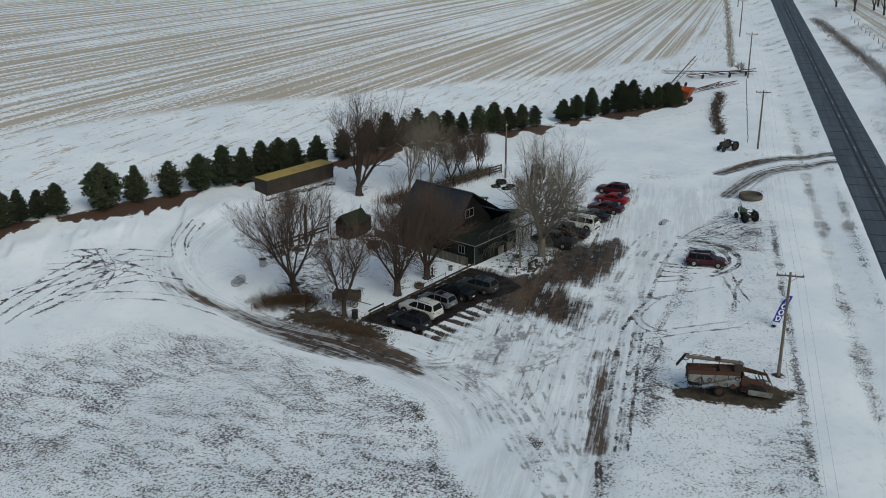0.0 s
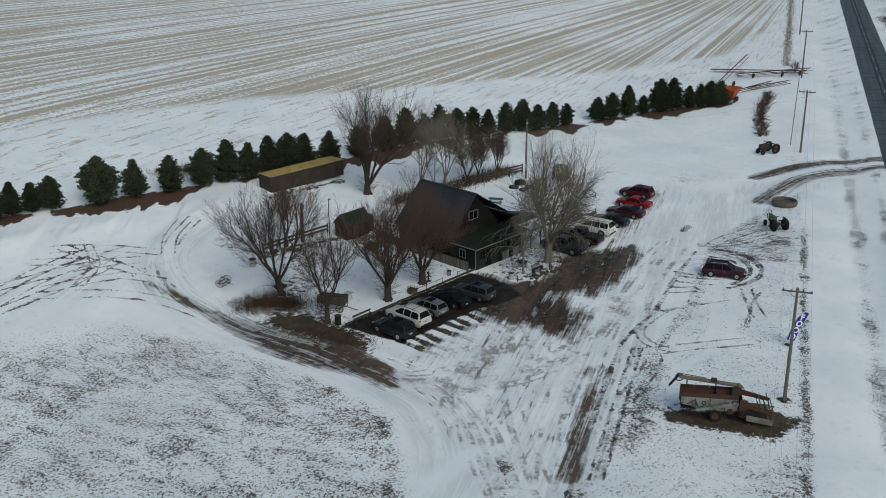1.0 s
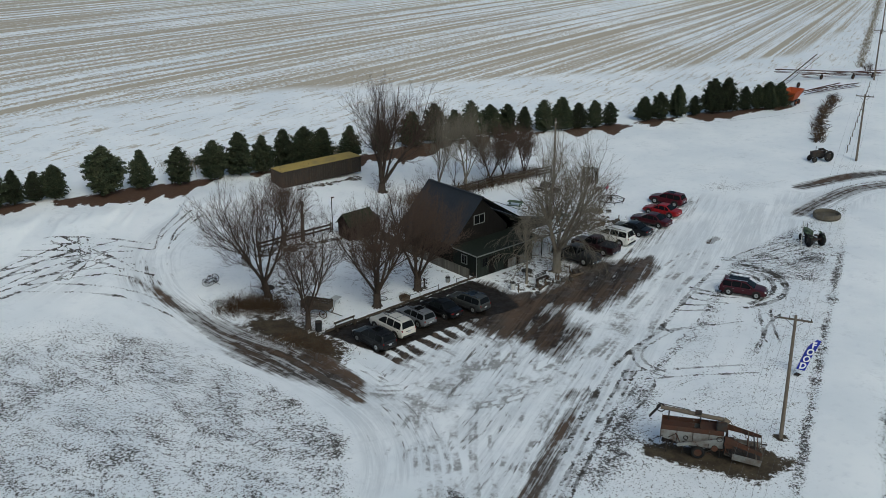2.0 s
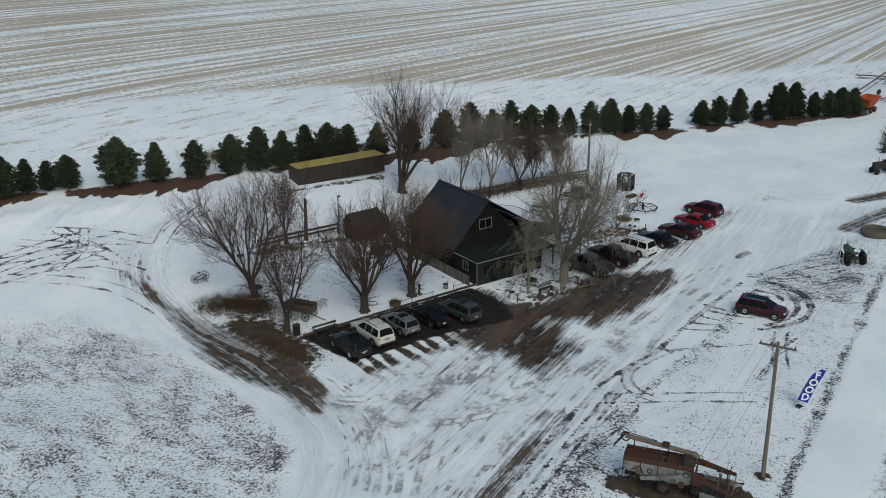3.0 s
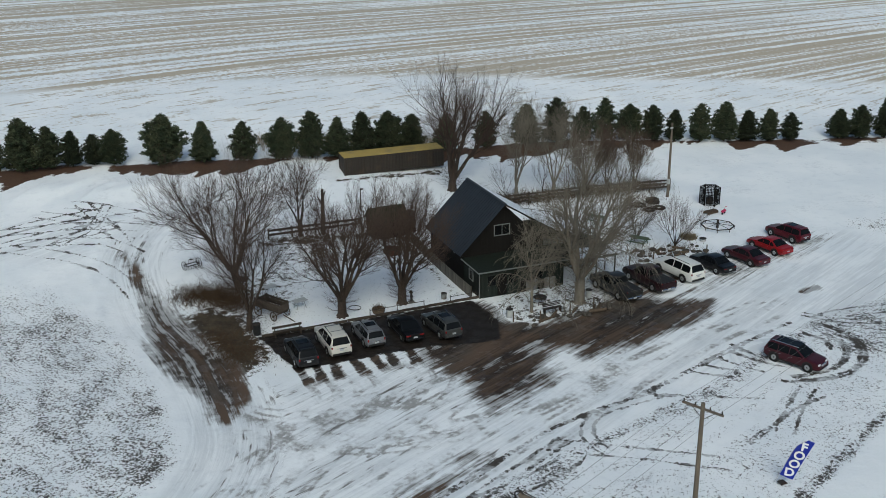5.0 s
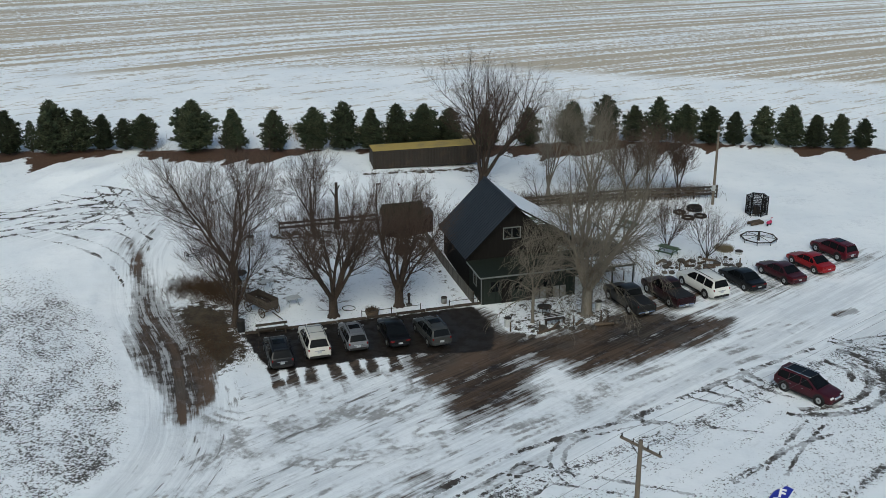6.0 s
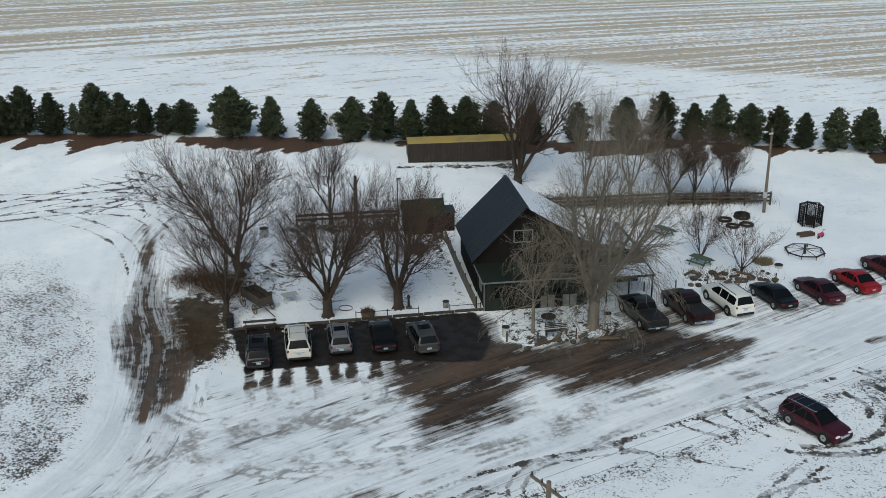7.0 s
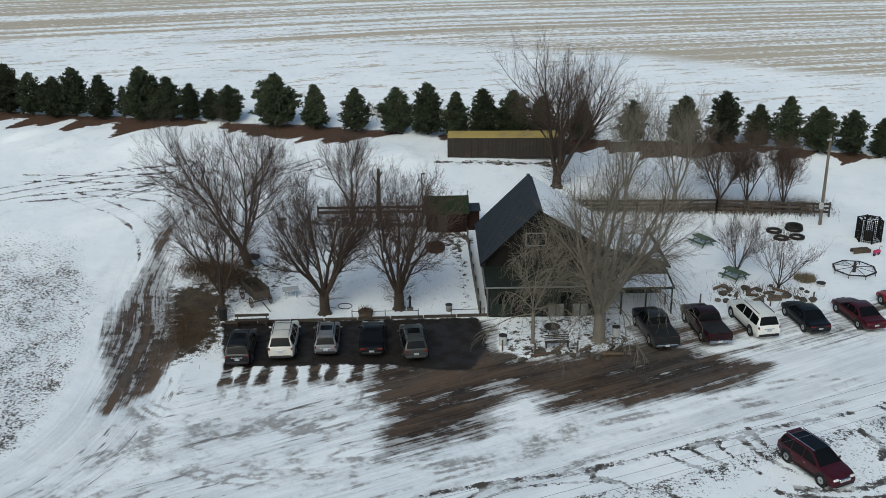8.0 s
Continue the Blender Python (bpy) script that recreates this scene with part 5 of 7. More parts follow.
    ts = (-1, -0.6, -0.2, 0.2, 0.6, 1)

    def screen(name_, y0, y1):
        out = []
        for f in (0.06, 0.3, 0.55, 0.8, 0.98):
            yy = y0 + (y1 - y0) * f
            w = 0.955 * half(yy) - lean * max(0.0, roof(yy) - belt) - 0.075
            out.append([(w * t, yy + (0.014 if y0 > y1 else -0.014), over_z(yy, w * t) + 0.012) for t in ts])
        patch(name_, out)
    screen("windscreen", cabin[1] * L, glass[1] * L)
    screen("rear_window", cabin[0] * L, glass[0] * L)
    for s in (-1, 1):
        for f0, f1 in panes:
            lo_, hi_ = [], []
            for f in (0, 0.25, 0.5, 0.75, 1):
                yy = (f0 + (f1 - f0) * f) * L
                z0 = belt + 0.025
                z1 = max(z0 + 0.02, roof(yy) - 0.10)
                lo_.append((s * (flank_x(yy, z0) + 0.010), yy, z0))
                hi_.append((s * (flank_x(yy, z1) + 0.010), yy, z1))
            patch("side_window", [lo_, hi_])
            part("door_handle", Shape().rbox((s * (W * 0.992 + 0.01), (f0 * 0.8 + f1 * 0.2) * L, belt - 0.16), (0.03, 0.17, 0.03), 0.008), M_CHROME if rails == 2 else P, c)
        part("mirror", Shape().rbox((s * (W + 0.08), L * 0.33, belt + 0.06), (0.2, 0.12, 0.14), 0.04), P, c)
        part("sill", Shape().rbox((s * (W - 0.02), 0, 0.33), (0.1, L * 1.05, 0.12), 0.03), M_TRIM, c)
        if rails:
            part("roof_rail", Shape().rbox((s * (0.955 * W - (H - belt) * lean - 0.07), -L * 0.3, H + 0.03), (0.05, L * 0.95, 0.05), 0.015), M_CHROME if rails == 2 else M_TRIM, c)
        part("headlight", Shape().rbox((s * (W - 0.34), L * 0.925, hood - 0.21), (0.40, 0.26, 0.13), 0.05), M_CLEAR_LIGHT, c)
        if kind in ("suv", "pickup_truck", "minivan"):
            part("tail_light", Shape().rbox((s * (W - 0.20), -L * 0.972, belt - 0.12), (0.15, 0.14, 0.22), 0.04), M_RED_LIGHT, c)
        else:
            part("tail_light", Shape().rbox((s * (W - 0.32), -L * 0.967, belt - 0.15), (0.40, 0.14, 0.14), 0.04), M_RED_LIGHT, c)
    part("bumper", Shape().rbox((0, -L - 0.0, 0.45), (2 * W - 0.40, 0.14, 0.20), 0.06), M_CHROME if kind == "pickup_truck" else (M_TRIM if kind == "suv" else P), c)
    part("bumper", Shape().rbox((0, L - 0.03, 0.42), (2 * W - 0.5, 0.14, 0.20), 0.06), M_TRIM, c)
    part("grille", Shape().rbox((0, L * 0.985, hood - 0.28), (W * 0.85, 0.08, 0.22), 0.03), M_CHROME if pano else M_TRIM, c)
    part("number_plate", Shape().rbox((0, -L - 0.085 if kind == "pickup_truck" else -L - 0.012, 0.50 if kind == "pickup_truck" else belt - 0.32), (0.34, 0.02, 0.16), 0.005), M_PLATE, c)
    if kind == "suv":
        part("spoiler", Shape().rbox((0, -L * 0.82, H - 0.04), (2 * W - 0.80, 0.24, 0.05), 0.02), P, c)
        part("trim_strip", Shape().rbox((0, -L - 0.004, belt - 0.20), (0.8, 0.03, 0.07), 0.01), M_CHROME, c)
    if kind == "pickup_truck":
        part("bed_cover", Shape().rbox((0, -L * 0.64, belt + 0.004), (2 * W - 0.22, L * 0.66, 0.06), 0.02), M_TRIM, c, "black tonneau cover over the bed")
        part("tailgate", Shape().rbox((0, -L - 0.01, belt - 0.28), (2 * W - 0.46, 0.05, 0.42), 0.02), P, c)
    if crossbars:
        for y_ in (-0.02, -0.48):
            part("crossbar", Shape().rbox((0, y_ * L, H + 0.05), (1.9 * (0.955 * W - (H - belt) * lean - 0.07), 0.06, 0.03), 0.01), M_CHROME, c)
    if roof_glass and (rails == 2 or kind in ("suv", "minivan")):
        part("sunroof", Shape().rbox((0, -L * 0.25, H + 0.008), (W * 1.12, L * 0.85, 0.02) if pano else (W * 0.95, L * 0.34, 0.02), 0.008), M_GLASS, c)
    rad = 0.42 if kind == "pickup_truck" else 0.39 if kind in ("suv",) else 0.35
    for s in (-1, 1):
        for wy in (L * 0.60, -L * 0.59):
            part("wheel_arch", Shape().tube((s * (W - 0.12), wy, rad + 0.03), (s * (W + 0.003), wy, rad + 0.03), rad + 0.075, rad + 0.075, 18), M_TRIM, c)
            tyre = Shape().ring((s * (W - 0.085), wy, rad), (1, 0, 0), rad * 0.80, rad * 0.22, 20, 8, squash=1.35)
            wh = part("wheel", tyre, M_TYRE, c, smooth=True)
            rim = Shape().tube((s * (W - 0.06), wy, rad), (s * (W + 0.012), wy, rad), rad * 0.60, rad * 0.56, 16)
            part("rim", rim, M_RIM, wh)
            part("hub_cap", Shape().tube((s * (W + 0.010), wy, rad), (s * (W + 0.022), wy, rad), rad * 0.16, rad * 0.13, 10), M_DARKSTEEL, wh)
    return c


BLACK, WHITE_ = ("black", (0.005, 0.0055, 0.0065)), ("white", (0.62, 0.62, 0.60))
# front row by the porch
car(-17.85, -6.9, 91, "suv", ("charcoal", (0.010, 0.011, 0.013)), "charcoal sport utility car parked on wet asphalt, roof rails", 4.75, 1.9, 1.72, 1)
car(-14.9, -5.95, 91, "suv", ("pearl", (0.50, 0.485, 0.45)), "white full-size sport utility car with roof rails, muddy sills", 5.0, 1.98, 1.9, 2, roof_glass=False, crossbars=True)
car(-11.75, -5.7, 91, "suv", ("silver", (0.125, 0.13, 0.145)), "silver crossover with dark rear window on wet asphalt", 4.45, 1.8, 1.62, 1)
car(-8.45, -5.75, 91, "sedan", BLACK, "black sedan with red tail lights on wet asphalt", 4.85, 1.86, 1.5)
car(-5.45, -6.5, 96, "minivan", ("grey", (0.040, 0.042, 0.042)), "grey estate car with chrome roof rails on wet asphalt", 4.7, 1.86, 1.66, 2)
# row by the rock bed
car(12.5, -5.0, 97, "pickup_truck", ("dark_grey", (0.020, 0.021, 0.022)), "dark grey pickup truck with a black bed cover", 5.7, 2.0, 1.9, category="pickup truck")
car(16.4, -4.5, 98, "pickup_truck", ("wine", (0.016, 0.005, 0.007)), "dark wine-red pickup truck with a black bed cover", 5.7, 2.0, 1.88, category="pickup truck")
car(20.2, -3.7, 99, "suv", WHITE_, "white long sport utility car with dark windows", 5.5, 2.0, 1.9, 1, roof_glass=False)
car(24.3, -3.4, 99, "sedan", BLACK, "black sedan parked on packed snow", 4.9, 1.85, 1.46)
car(28.5, -3.0, 101, "sedan", ("maroon", (0.040, 0.006, 0.010)), "maroon sedan parked on packed snow", 5.0, 1.88, 1.48)
car(32.5, -1.6, 101, "sedan", ("red", (0.20, 0.006, 0.009)), "bright red sedan parked on packed snow", 4.8, 1.84, 1.45)
car(36.5, 0.6, 101, "suv", ("ruby", (0.065, 0.005, 0.011)), "ruby-red crossover at the end of the parked row", 4.7, 1.86, 1.66)
# alone near the highway
car(18.25, -23.2, -66, "suv", ("burgundy", (0.040, 0.006, 0.011)), "burgundy sport utility car standing in circular wheel tracks", 4.75, 1.88, 1.66, 2, pano=True)


def side_fence():
    f = thing("board_fence", Matrix.Identity(4), "weathered grey board fence running along the house side", "fence")
    for k in range(62):
        t = k / 61
        x, y = -0.35 - 0.35 * t, -1.0 + 14.6 * t
        part("board", Shape().box((x, y, ground_z(x, y) + 0.52), (0.03, 0.215, 1.1 + 0.03 * (k % 3))), M_BOARD, f)
    for k in range(7):
        t = k / 6
        x, y = -0.27 - 0.35 * t, -1.0 + 14.6 * t
        part("post", Shape().rbox((x, y, ground_z(x, y) + 0.5), (0.1, 0.1, 1.15), 0.015), M_PLANK, f)


M_BOARD = mat("grey_weathered_board", (0.13, 0.12, 0.105), rough=0.9, vary=0.3, scale=1, fine=10, stretch=(4, 4, 0.5), bump=0.3, random_tone=0.25)
side_fence()


# ---- yard structures ----
M_STEEL_BROWN = mat("brown_steel_sheet", (0.035, 0.030, 0.026), rough=0.65, vary=0.25, scale=0.8, fine=8, bump=0.1, second=(0.055, 0.040, 0.03), amount=0.35, random_tone=0.12)
M_YELLOW = mat("dry_yellow_sheet", (0.36, 0.265, 0.085), rough=0.8, vary=0.2, scale=0.6, fine=8, bump=0.1, second=(0.26, 0.20, 0.09), amount=0.4)
M_GREEN = mat("faded_green_paint", (0.075, 0.105, 0.07), rough=0.8, vary=0.25, bump=0.2, random_tone=0.15)
M_STONE = mat("field_stone", (0.085, 0.074, 0.064), rough=0.95, vary=0.35, scale=2, fine=12, bump=0.5, random_tone=0.35)
M_LOG = mat("old_log", (0.10, 0.075, 0.055), rough=0.95, vary=0.35, scale=2, fine=12, bump=0.5, random_tone=0.3)
M_BLUE = mat("blue_flag_cloth", (0.022, 0.035, 0.30), rough=0.8, vary=0.12, scale=3, fine=30, bump=0.1)
M_LETTER = mat("white_print", (0.72, 0.73, 0.76), rough=0.8, vary=0.06, bump=0.0)
M_PINK = mat("pink_plastic", (0.42, 0.04, 0.10), rough=0.5, vary=0.15, bump=0.0)
M_PALEGREY = mat("pale_grey_metal", (0.42, 0.43, 0.43), rough=0.5, vary=0.15, bump=0.1)
M_TANK = mat("weathered_tan_tank", (0.11, 0.098, 0.078), rough=0.8, vary=0.3, scale=1.5, fine=10, bump=0.3)
M_BRUSH = mat("dead_brush", (0.085, 0.058, 0.038), rough=0.95, vary=0.4, bump=0.0)
M_DRYGRASS = mat("dry_grass", (0.215, 0.175, 0.115), rough=0.95, vary=0.35, bump=0.0)


def at(x, y, turn=0.0, dz=0.0):
    return Matrix.Translation((x, y, ground_z(x, y) + dz)) @ Matrix.Rotation(radians(turn), 4, 'Z')


def container():
    c = thing("steel_container", at(-1.9, 32.6, -2.5, -0.12), "long brown corrugated container with a yellowed top, drifted with snow", "container")
    L, W, H = 12.2, 2.5, 2.25
    for y in (0.0, W):
        wall = part("side_panel", Shape().box((L / 2, y, H / 2), (L, 0.05, H - 0.1)), M_STEEL_BROWN, c)
        for k in range(34):
            part("rib", Shape().add([(0.15 + k * 0.36, y - 0.028, 0.12), (0.33 + k * 0.36, y - 0.028, 0.12), (0.29 + k * 0.36, y - 0.075, 0.12), (0.19 + k * 0.36, y - 0.075, 0.12),
                                     (0.15 + k * 0.36, y - 0.028, H - 0.14), (0.33 + k * 0.36, y - 0.028, H - 0.14), (0.29 + k * 0.36, y - 0.075, H - 0.14), (0.19 + k * 0.36, y - 0.075, H - 0.14)],
                                    [(0, 1, 2, 3), (7, 6, 5, 4), (3, 2, 6, 7), (0, 3, 7, 4), (2, 1, 5, 6)]), M_STEEL_BROWN, wall)
    for x in (0.0, L):
        part("end_panel", Shape().box((x, W / 2, H / 2), (0.05, W - 0.06, H - 0.1)), M_STEEL_BROWN, c)
    part("roof", Shape().rbox((L / 2, W / 2, H), (L + 0.14, W + 0.16, 0.08), 0.02), M_YELLOW, c, "yellowed sheet top")
    for x in (0, L):
        for y in (0, W):
            part("corner_post", Shape().rbox((x, y, H / 2), (0.16, 0.16, H - 0.09), 0.02), M_STEEL_BROWN, c)


container()


M_ROOF_SHED = mat("mossy_green_sheet", (0.020, 0.030, 0.016), rough=0.85, vary=0.35, scale=1.5, fine=9, bump=0.2)
M_SHEDWALL = mat("dark_red_boards", (0.020, 0.011, 0.0095), rough=0.9, vary=0.35, scale=1.2, fine=10, stretch=(4, 4, 0.5), bump=0.3)


def shed():
    s = thing("garden_shed", at(-2.5, 16.1, 1, -0.1), "small dark shed with a green sheet roof joined to the fence", "shed")
    part("wall", Shape().box((0, -1.0, 0.95), (3.7, 0.1, 2.0)), M_SHEDWALL, s)
    part("wall", Shape().box((0, 1.0, 0.95), (3.7, 0.1, 2.0)), M_SHEDWALL, s)
    for x in (-1.8, 1.8):
        ring = lambda xx: [(xx, -0.95, 0), (xx, 0.95, 0), (xx, 0.95, 1.95), (xx, 0, 2.95), (xx, -0.95, 1.95)]
        part("gable_wall", Shape().loft([ring(x - 0.045), ring(x + 0.045)]), M_SHEDWALL, s)
    part("roof", Shape().slab([(-2.05, -1.3, 1.78), (2.05, -1.3, 1.78), (2.05, 0.02, 3.12), (-2.05, 0.02, 3.12)], 0.06), M_ROOF_SHED, s, "mossy green roof sheet")
    part("roof", Shape().slab([(2.05, 1.3, 1.78), (-2.05, 1.3, 1.78), (-2.05, 0.02, 3.12), (2.05, 0.02, 3.12)], 0.06), M_ROOF_SHED, s)
    part("lean_to", Shape().box((2.45, 0.1, 0.9), (1.1, 1.5, 1.9)), M_SHEDWALL, s, "dark red lean-to against the shed")
    part("lean_to_roof", Shape().slab([(1.9, -0.8, 1.88), (3.1, -0.8, 1.88), (3.1, 0.95, 2.05), (1.9, 0.95, 2.05)], 0.05), M_ROOF, s)
    part("stove_pipe", Shape().tube((1.95, 0.2, 2.6), (1.95, 0.2, 3.5), 0.06, 0.06, 8), M_GALV, s)
    d = part("door", Shape().rbox((-0.4, -1.08, 0.95), (0.85, 0.05, 1.8), 0.01), M_PLANK, s)
    part("latch", Shape().rbox((-0.05, -1.12, 1.0), (0.12, 0.03, 0.04), 0.01), M_DARKSTEEL, d)


shed()


def rail_fence(points, label, rails=(0.45, 0.85, 1.25), gap=2.4, name="plank_fence", post=0.15, thick=0.20):
    f = thing(name, Matrix.Translation((points[0][0], points[0][1], 0)), label, "fence")
    ox, oy = points[0]
    for (ax, ay), (bx, by) in zip(points[:-1], points[1:]):
        n_ = max(1, round(math.hypot(bx - ax, by - ay) / gap))
        for k in range(n_ + 1):
            x, y = ax + (bx - ax) * k / n_, ay + (by - ay) * k / n_
            z = ground_z(x, y)
            part("post", Shape().rbox((x - ox, y - oy, z + rails[-1] / 2), (post, post, rails[-1] + 0.45), 0.02), M_PLANK, f)
            if k < n_:
                x2, y2 = ax + (bx - ax) * (k + 1) / n_, ay + (by - ay) * (k + 1) / n_
                z2 = ground_z(x2, y2)
                side = Vector((-(y2 - y), x2 - x, 0)).normalized() * (-post / 2 - 0.022)
                for r in rails:
                    p, q = Vector((x - ox, y - oy, z + r)) + side, Vector((x2 - ox, y2 - oy, z2 + r)) + side
                    u = Vector((0, 0, thick / 2))
                    w = side.normalized() * 0.02
                    part("rail", Shape().add([p - u - w, q - u - w, q + u - w, p + u - w, p - u + w, q - u + w, q + u + w, p + u + w],
                                             [(0, 1, 2, 3), (7, 6, 5, 4), (0, 4, 5, 1), (3, 2, 6, 7), (0, 3, 7, 4), (1, 5, 6, 2)]), M_PLANK, f)
    return f


rail_fence([(34.2, 19.2), (23.6, 20.2), (10.6, 19.4)], "weathered dark plank rail fence in snow behind the yard")
rail_fence([(-14.5, 18.3), (-4.6, 18.3)], "weathered dark plank rail fence beside the shed", rails=(0.5, 0.95), thick=0.24)


def lot_edge():
    f = thing("low_rail", Matrix.Translation((-10.2, -1.55, 0)), "low metal rail and board edging along the parking lot", "fence")
    for k in range(5):
        x = k * 2.55
        part("post", Shape().tube((x, 0.02 * k, -0.2), (x, 0.02 * k, 0.75), 0.035, 0.035, 6), M_DARKSTEEL, f)
        if k < 4 and k != 2:
            part("rail", Shape().tube((x, 0.02 * k, 0.62), (x + 2.55, 0.02 * k + 0.02, 0.62), 0.028, 0.028, 6), M_DARKSTEEL, f)
    e = thing("board_edging", Matrix.Translation((-20.0, -2.3, 0)), "weathered board edging between the lot and the snowy lawn", "edging")
    for k in range(8):
        x = k * 2.55
        part("board", Shape().rbox((x + 1.27, 0.35 + 0.028 * x, 0.10), (2.5, 0.10, 0.24), 0.02), M_PLANK, e)


lot_edge()


def utility_pole(x, y, tall, arm=True, box=False, lean=(0, 0), label="weathered wooden utility pole with a crossarm"):
    p = thing("utility_pole", at(x, y, math.degrees(ROAD_DIR)), label, "utility pole", "utility poles")
    part("pole", Shape().tube((0, 0, -0.4), (lean[0], lean[1], tall), 0.17, 0.11, 10), M_POLE, p, smooth=True)
    if arm:
        a = part("crossarm", Shape().rbox((lean[0], lean[1] + 0.0, tall - 0.35), (0.11, 2.5, 0.13), 0.015), M_POLE, p)
        for yy in (-1.15, -0.45, 0.45, 1.15):
            part("insulator", Shape().tube((lean[0], lean[1] + yy, tall - 0.28), (lean[0], lean[1] + yy, tall - 0.10), 0.045, 0.03, 8), M_DARKSTEEL, a)
        for s in (-1, 1):
            part("brace", Shape().tube((lean[0] + 0.09, lean[1], tall - 1.05), (lean[0] + 0.07, lean[1] + s * 0.75, tall - 0.40), 0.02, 0.02, 5), M_DARKSTEEL, p)
    if box:
        part("meter_box", Shape().rbox((-0.2, -0.1, 1.9), (0.3, 0.35, 0.6), 0.03), M_PALEGREY, p, "grey meter box")
        part("yard_lamp", Shape().rbox((-0.25, -0.1, tall - 0.5), (0.5, 0.2, 0.16), 0.04), M_PALEGREY, p)
    return p


POLES = [(-4.3, -41.8, 10.6), (73.4, -5.6, 10.0), (129.2, 21.2, 10.0), (181.5, 47.0, 10.0), (236, 72.5, 10.0), (292, 99, 10.0)]
for k, (x, y, tall) in enumerate(POLES):
    utility_pole(x, y, tall)
utility_pole(-90.0, -81.8, 10.6)
utility_pole(32.7, 17.3, 8.8, arm=False, box=True, label="grey wooden yard pole with a meter box by the fence end")


def cable(p, q, sag, r=0.007, label="overhead power line between poles"):
    s = Shape()
    p, q = Vector(p), Vector(q)
    pts = [p.lerp(q, k / 18) - Vector((0, 0, sag * 4 * (k / 18) * (1 - k / 18))) for k in range(19)]
    s.path(pts, r, 4)
    ob = new("power_line", s.mesh("power_line"))
    ob.data.materials.append(M_CABLE)
    return tagged(ob, label, "cable", "power lines")


span = [(-90.0, -81.8, 10.6)] + POLES
for (ax, ay, at_), (bx, by, bt) in zip(span[:-1], span[1:]):
    for off in (-1.15, -0.45, 0.45, 1.15):
        ux, uy = -RS * off, RC * off
        cable((ax + ux, ay + uy, ground_z(ax, ay) + at_ - 0.10), (bx + ux, by + uy, ground_z(bx, by) + bt - 0.10), 0.9)
cable((73.4, -5.6, 8.9), (32.7, 17.3, 8.5), 1.6, label="service line from the highway pole to the yard pole")


# ---- feather flag ----
def flag():
    base = Vector((6.1, -36.9, 0.0))
    up = (Vector((6.85, -37.85, 4.1)) - Vector((6.1, -36.9, 0.75))).normalized()
    wide = Vector((0.78, -0.62, 0.0))
    wide = (wide - up * wide.dot(up)).normalized()
    nrm = wide.cross(up).normalized()
    f = thing("feather_flag", Matrix.Translation(base), "blue feather flag with white lettering leaning on its pole in snow", "flag")

    def p(u, v, w=0.0):
        return up * v + wide * u + nrm * w
    cloth = Shape()
    n_ = 16
    front, back = [], []
    for k in range(n_ + 1):
        v = 0.55 + 3.2 * k / n_
        left = -0.43 if v < 2.85 else -0.43 + 0.52 * ((v - 2.85) / 0.9) ** 1.6
        right = 0.43
        wave = 0.05 * math.sin(v * 2.2)
        front += [p(left, v, wave + 0.006), p(0, v, wave * 1.4 + 0.006), p(right, v, wave + 0.006)]
        back += [p(left, v, wave - 0.006), p(0, v, wave * 1.4 - 0.006), p(right, v, wave - 0.006)]
    faces = []
    for k in range(n_):
        for j in (0, 1):
            faces.append((k * 3 + j, k * 3 + j + 1, k * 3 + j + 4, k * 3 + j + 3))
    m_ = len(front)
    cloth.add(front + back, faces + [tuple(i + m_ for i in q[::-1]) for q in faces])
    banner = part("banner", cloth, M_BLUE, f)
    part("pole", Shape().path([p(-0.46, -0.3), p(-0.46, 2.5), p(-0.42, 2.95), p(-0.20, 3.45), p(0.12, 3.77)], 0.02, 6), M_PALEGREY, f)
    part("ground_stake", Shape().rbox((0, 0, 0.03), (0.5, 0.5, 0.06), 0.02), M_DARKSTEEL, f)
    for k, ch in enumerate("FOOD"):
        cu = bpy.data.curves.new("letter", 'FONT')
        cu.body, cu.size, cu.align_x, cu.align_y, cu.extrude, cu.offset = ch, 0.84, 'CENTER', 'CENTER', 0.004, 0.03
        tmp = new("letter_tmp", cu)
        dg = bpy.context.evaluated_depsgraph_get()
        me = bpy.data.meshes.new_from_object(tmp.evaluated_get(dg))
        bpy.data.objects.remove(tmp)
        me.materials.clear()
        me.materials.append(M_LETTER)
        ob = new("letter", me)
        ob.parent = banner
        side = wide * math.cos(radians(14)) + up * math.sin(radians(14))
        top = nrm.cross(side).normalized()
        ob.matrix_basis = Matrix((( *side, 0), (*top, 0), (*nrm, 0), (0, 0, 0, 1))).transposed()
        ob.matrix_basis.translation = p(0.02, 3.14 - k * 0.72, 0.075)
        ob.matrix_basis = Matrix.Translation(p(0.02, 3.14 - k * 0.72, 0.075)) @ ob.matrix_basis.to_3x3().to_4x4()


flag()


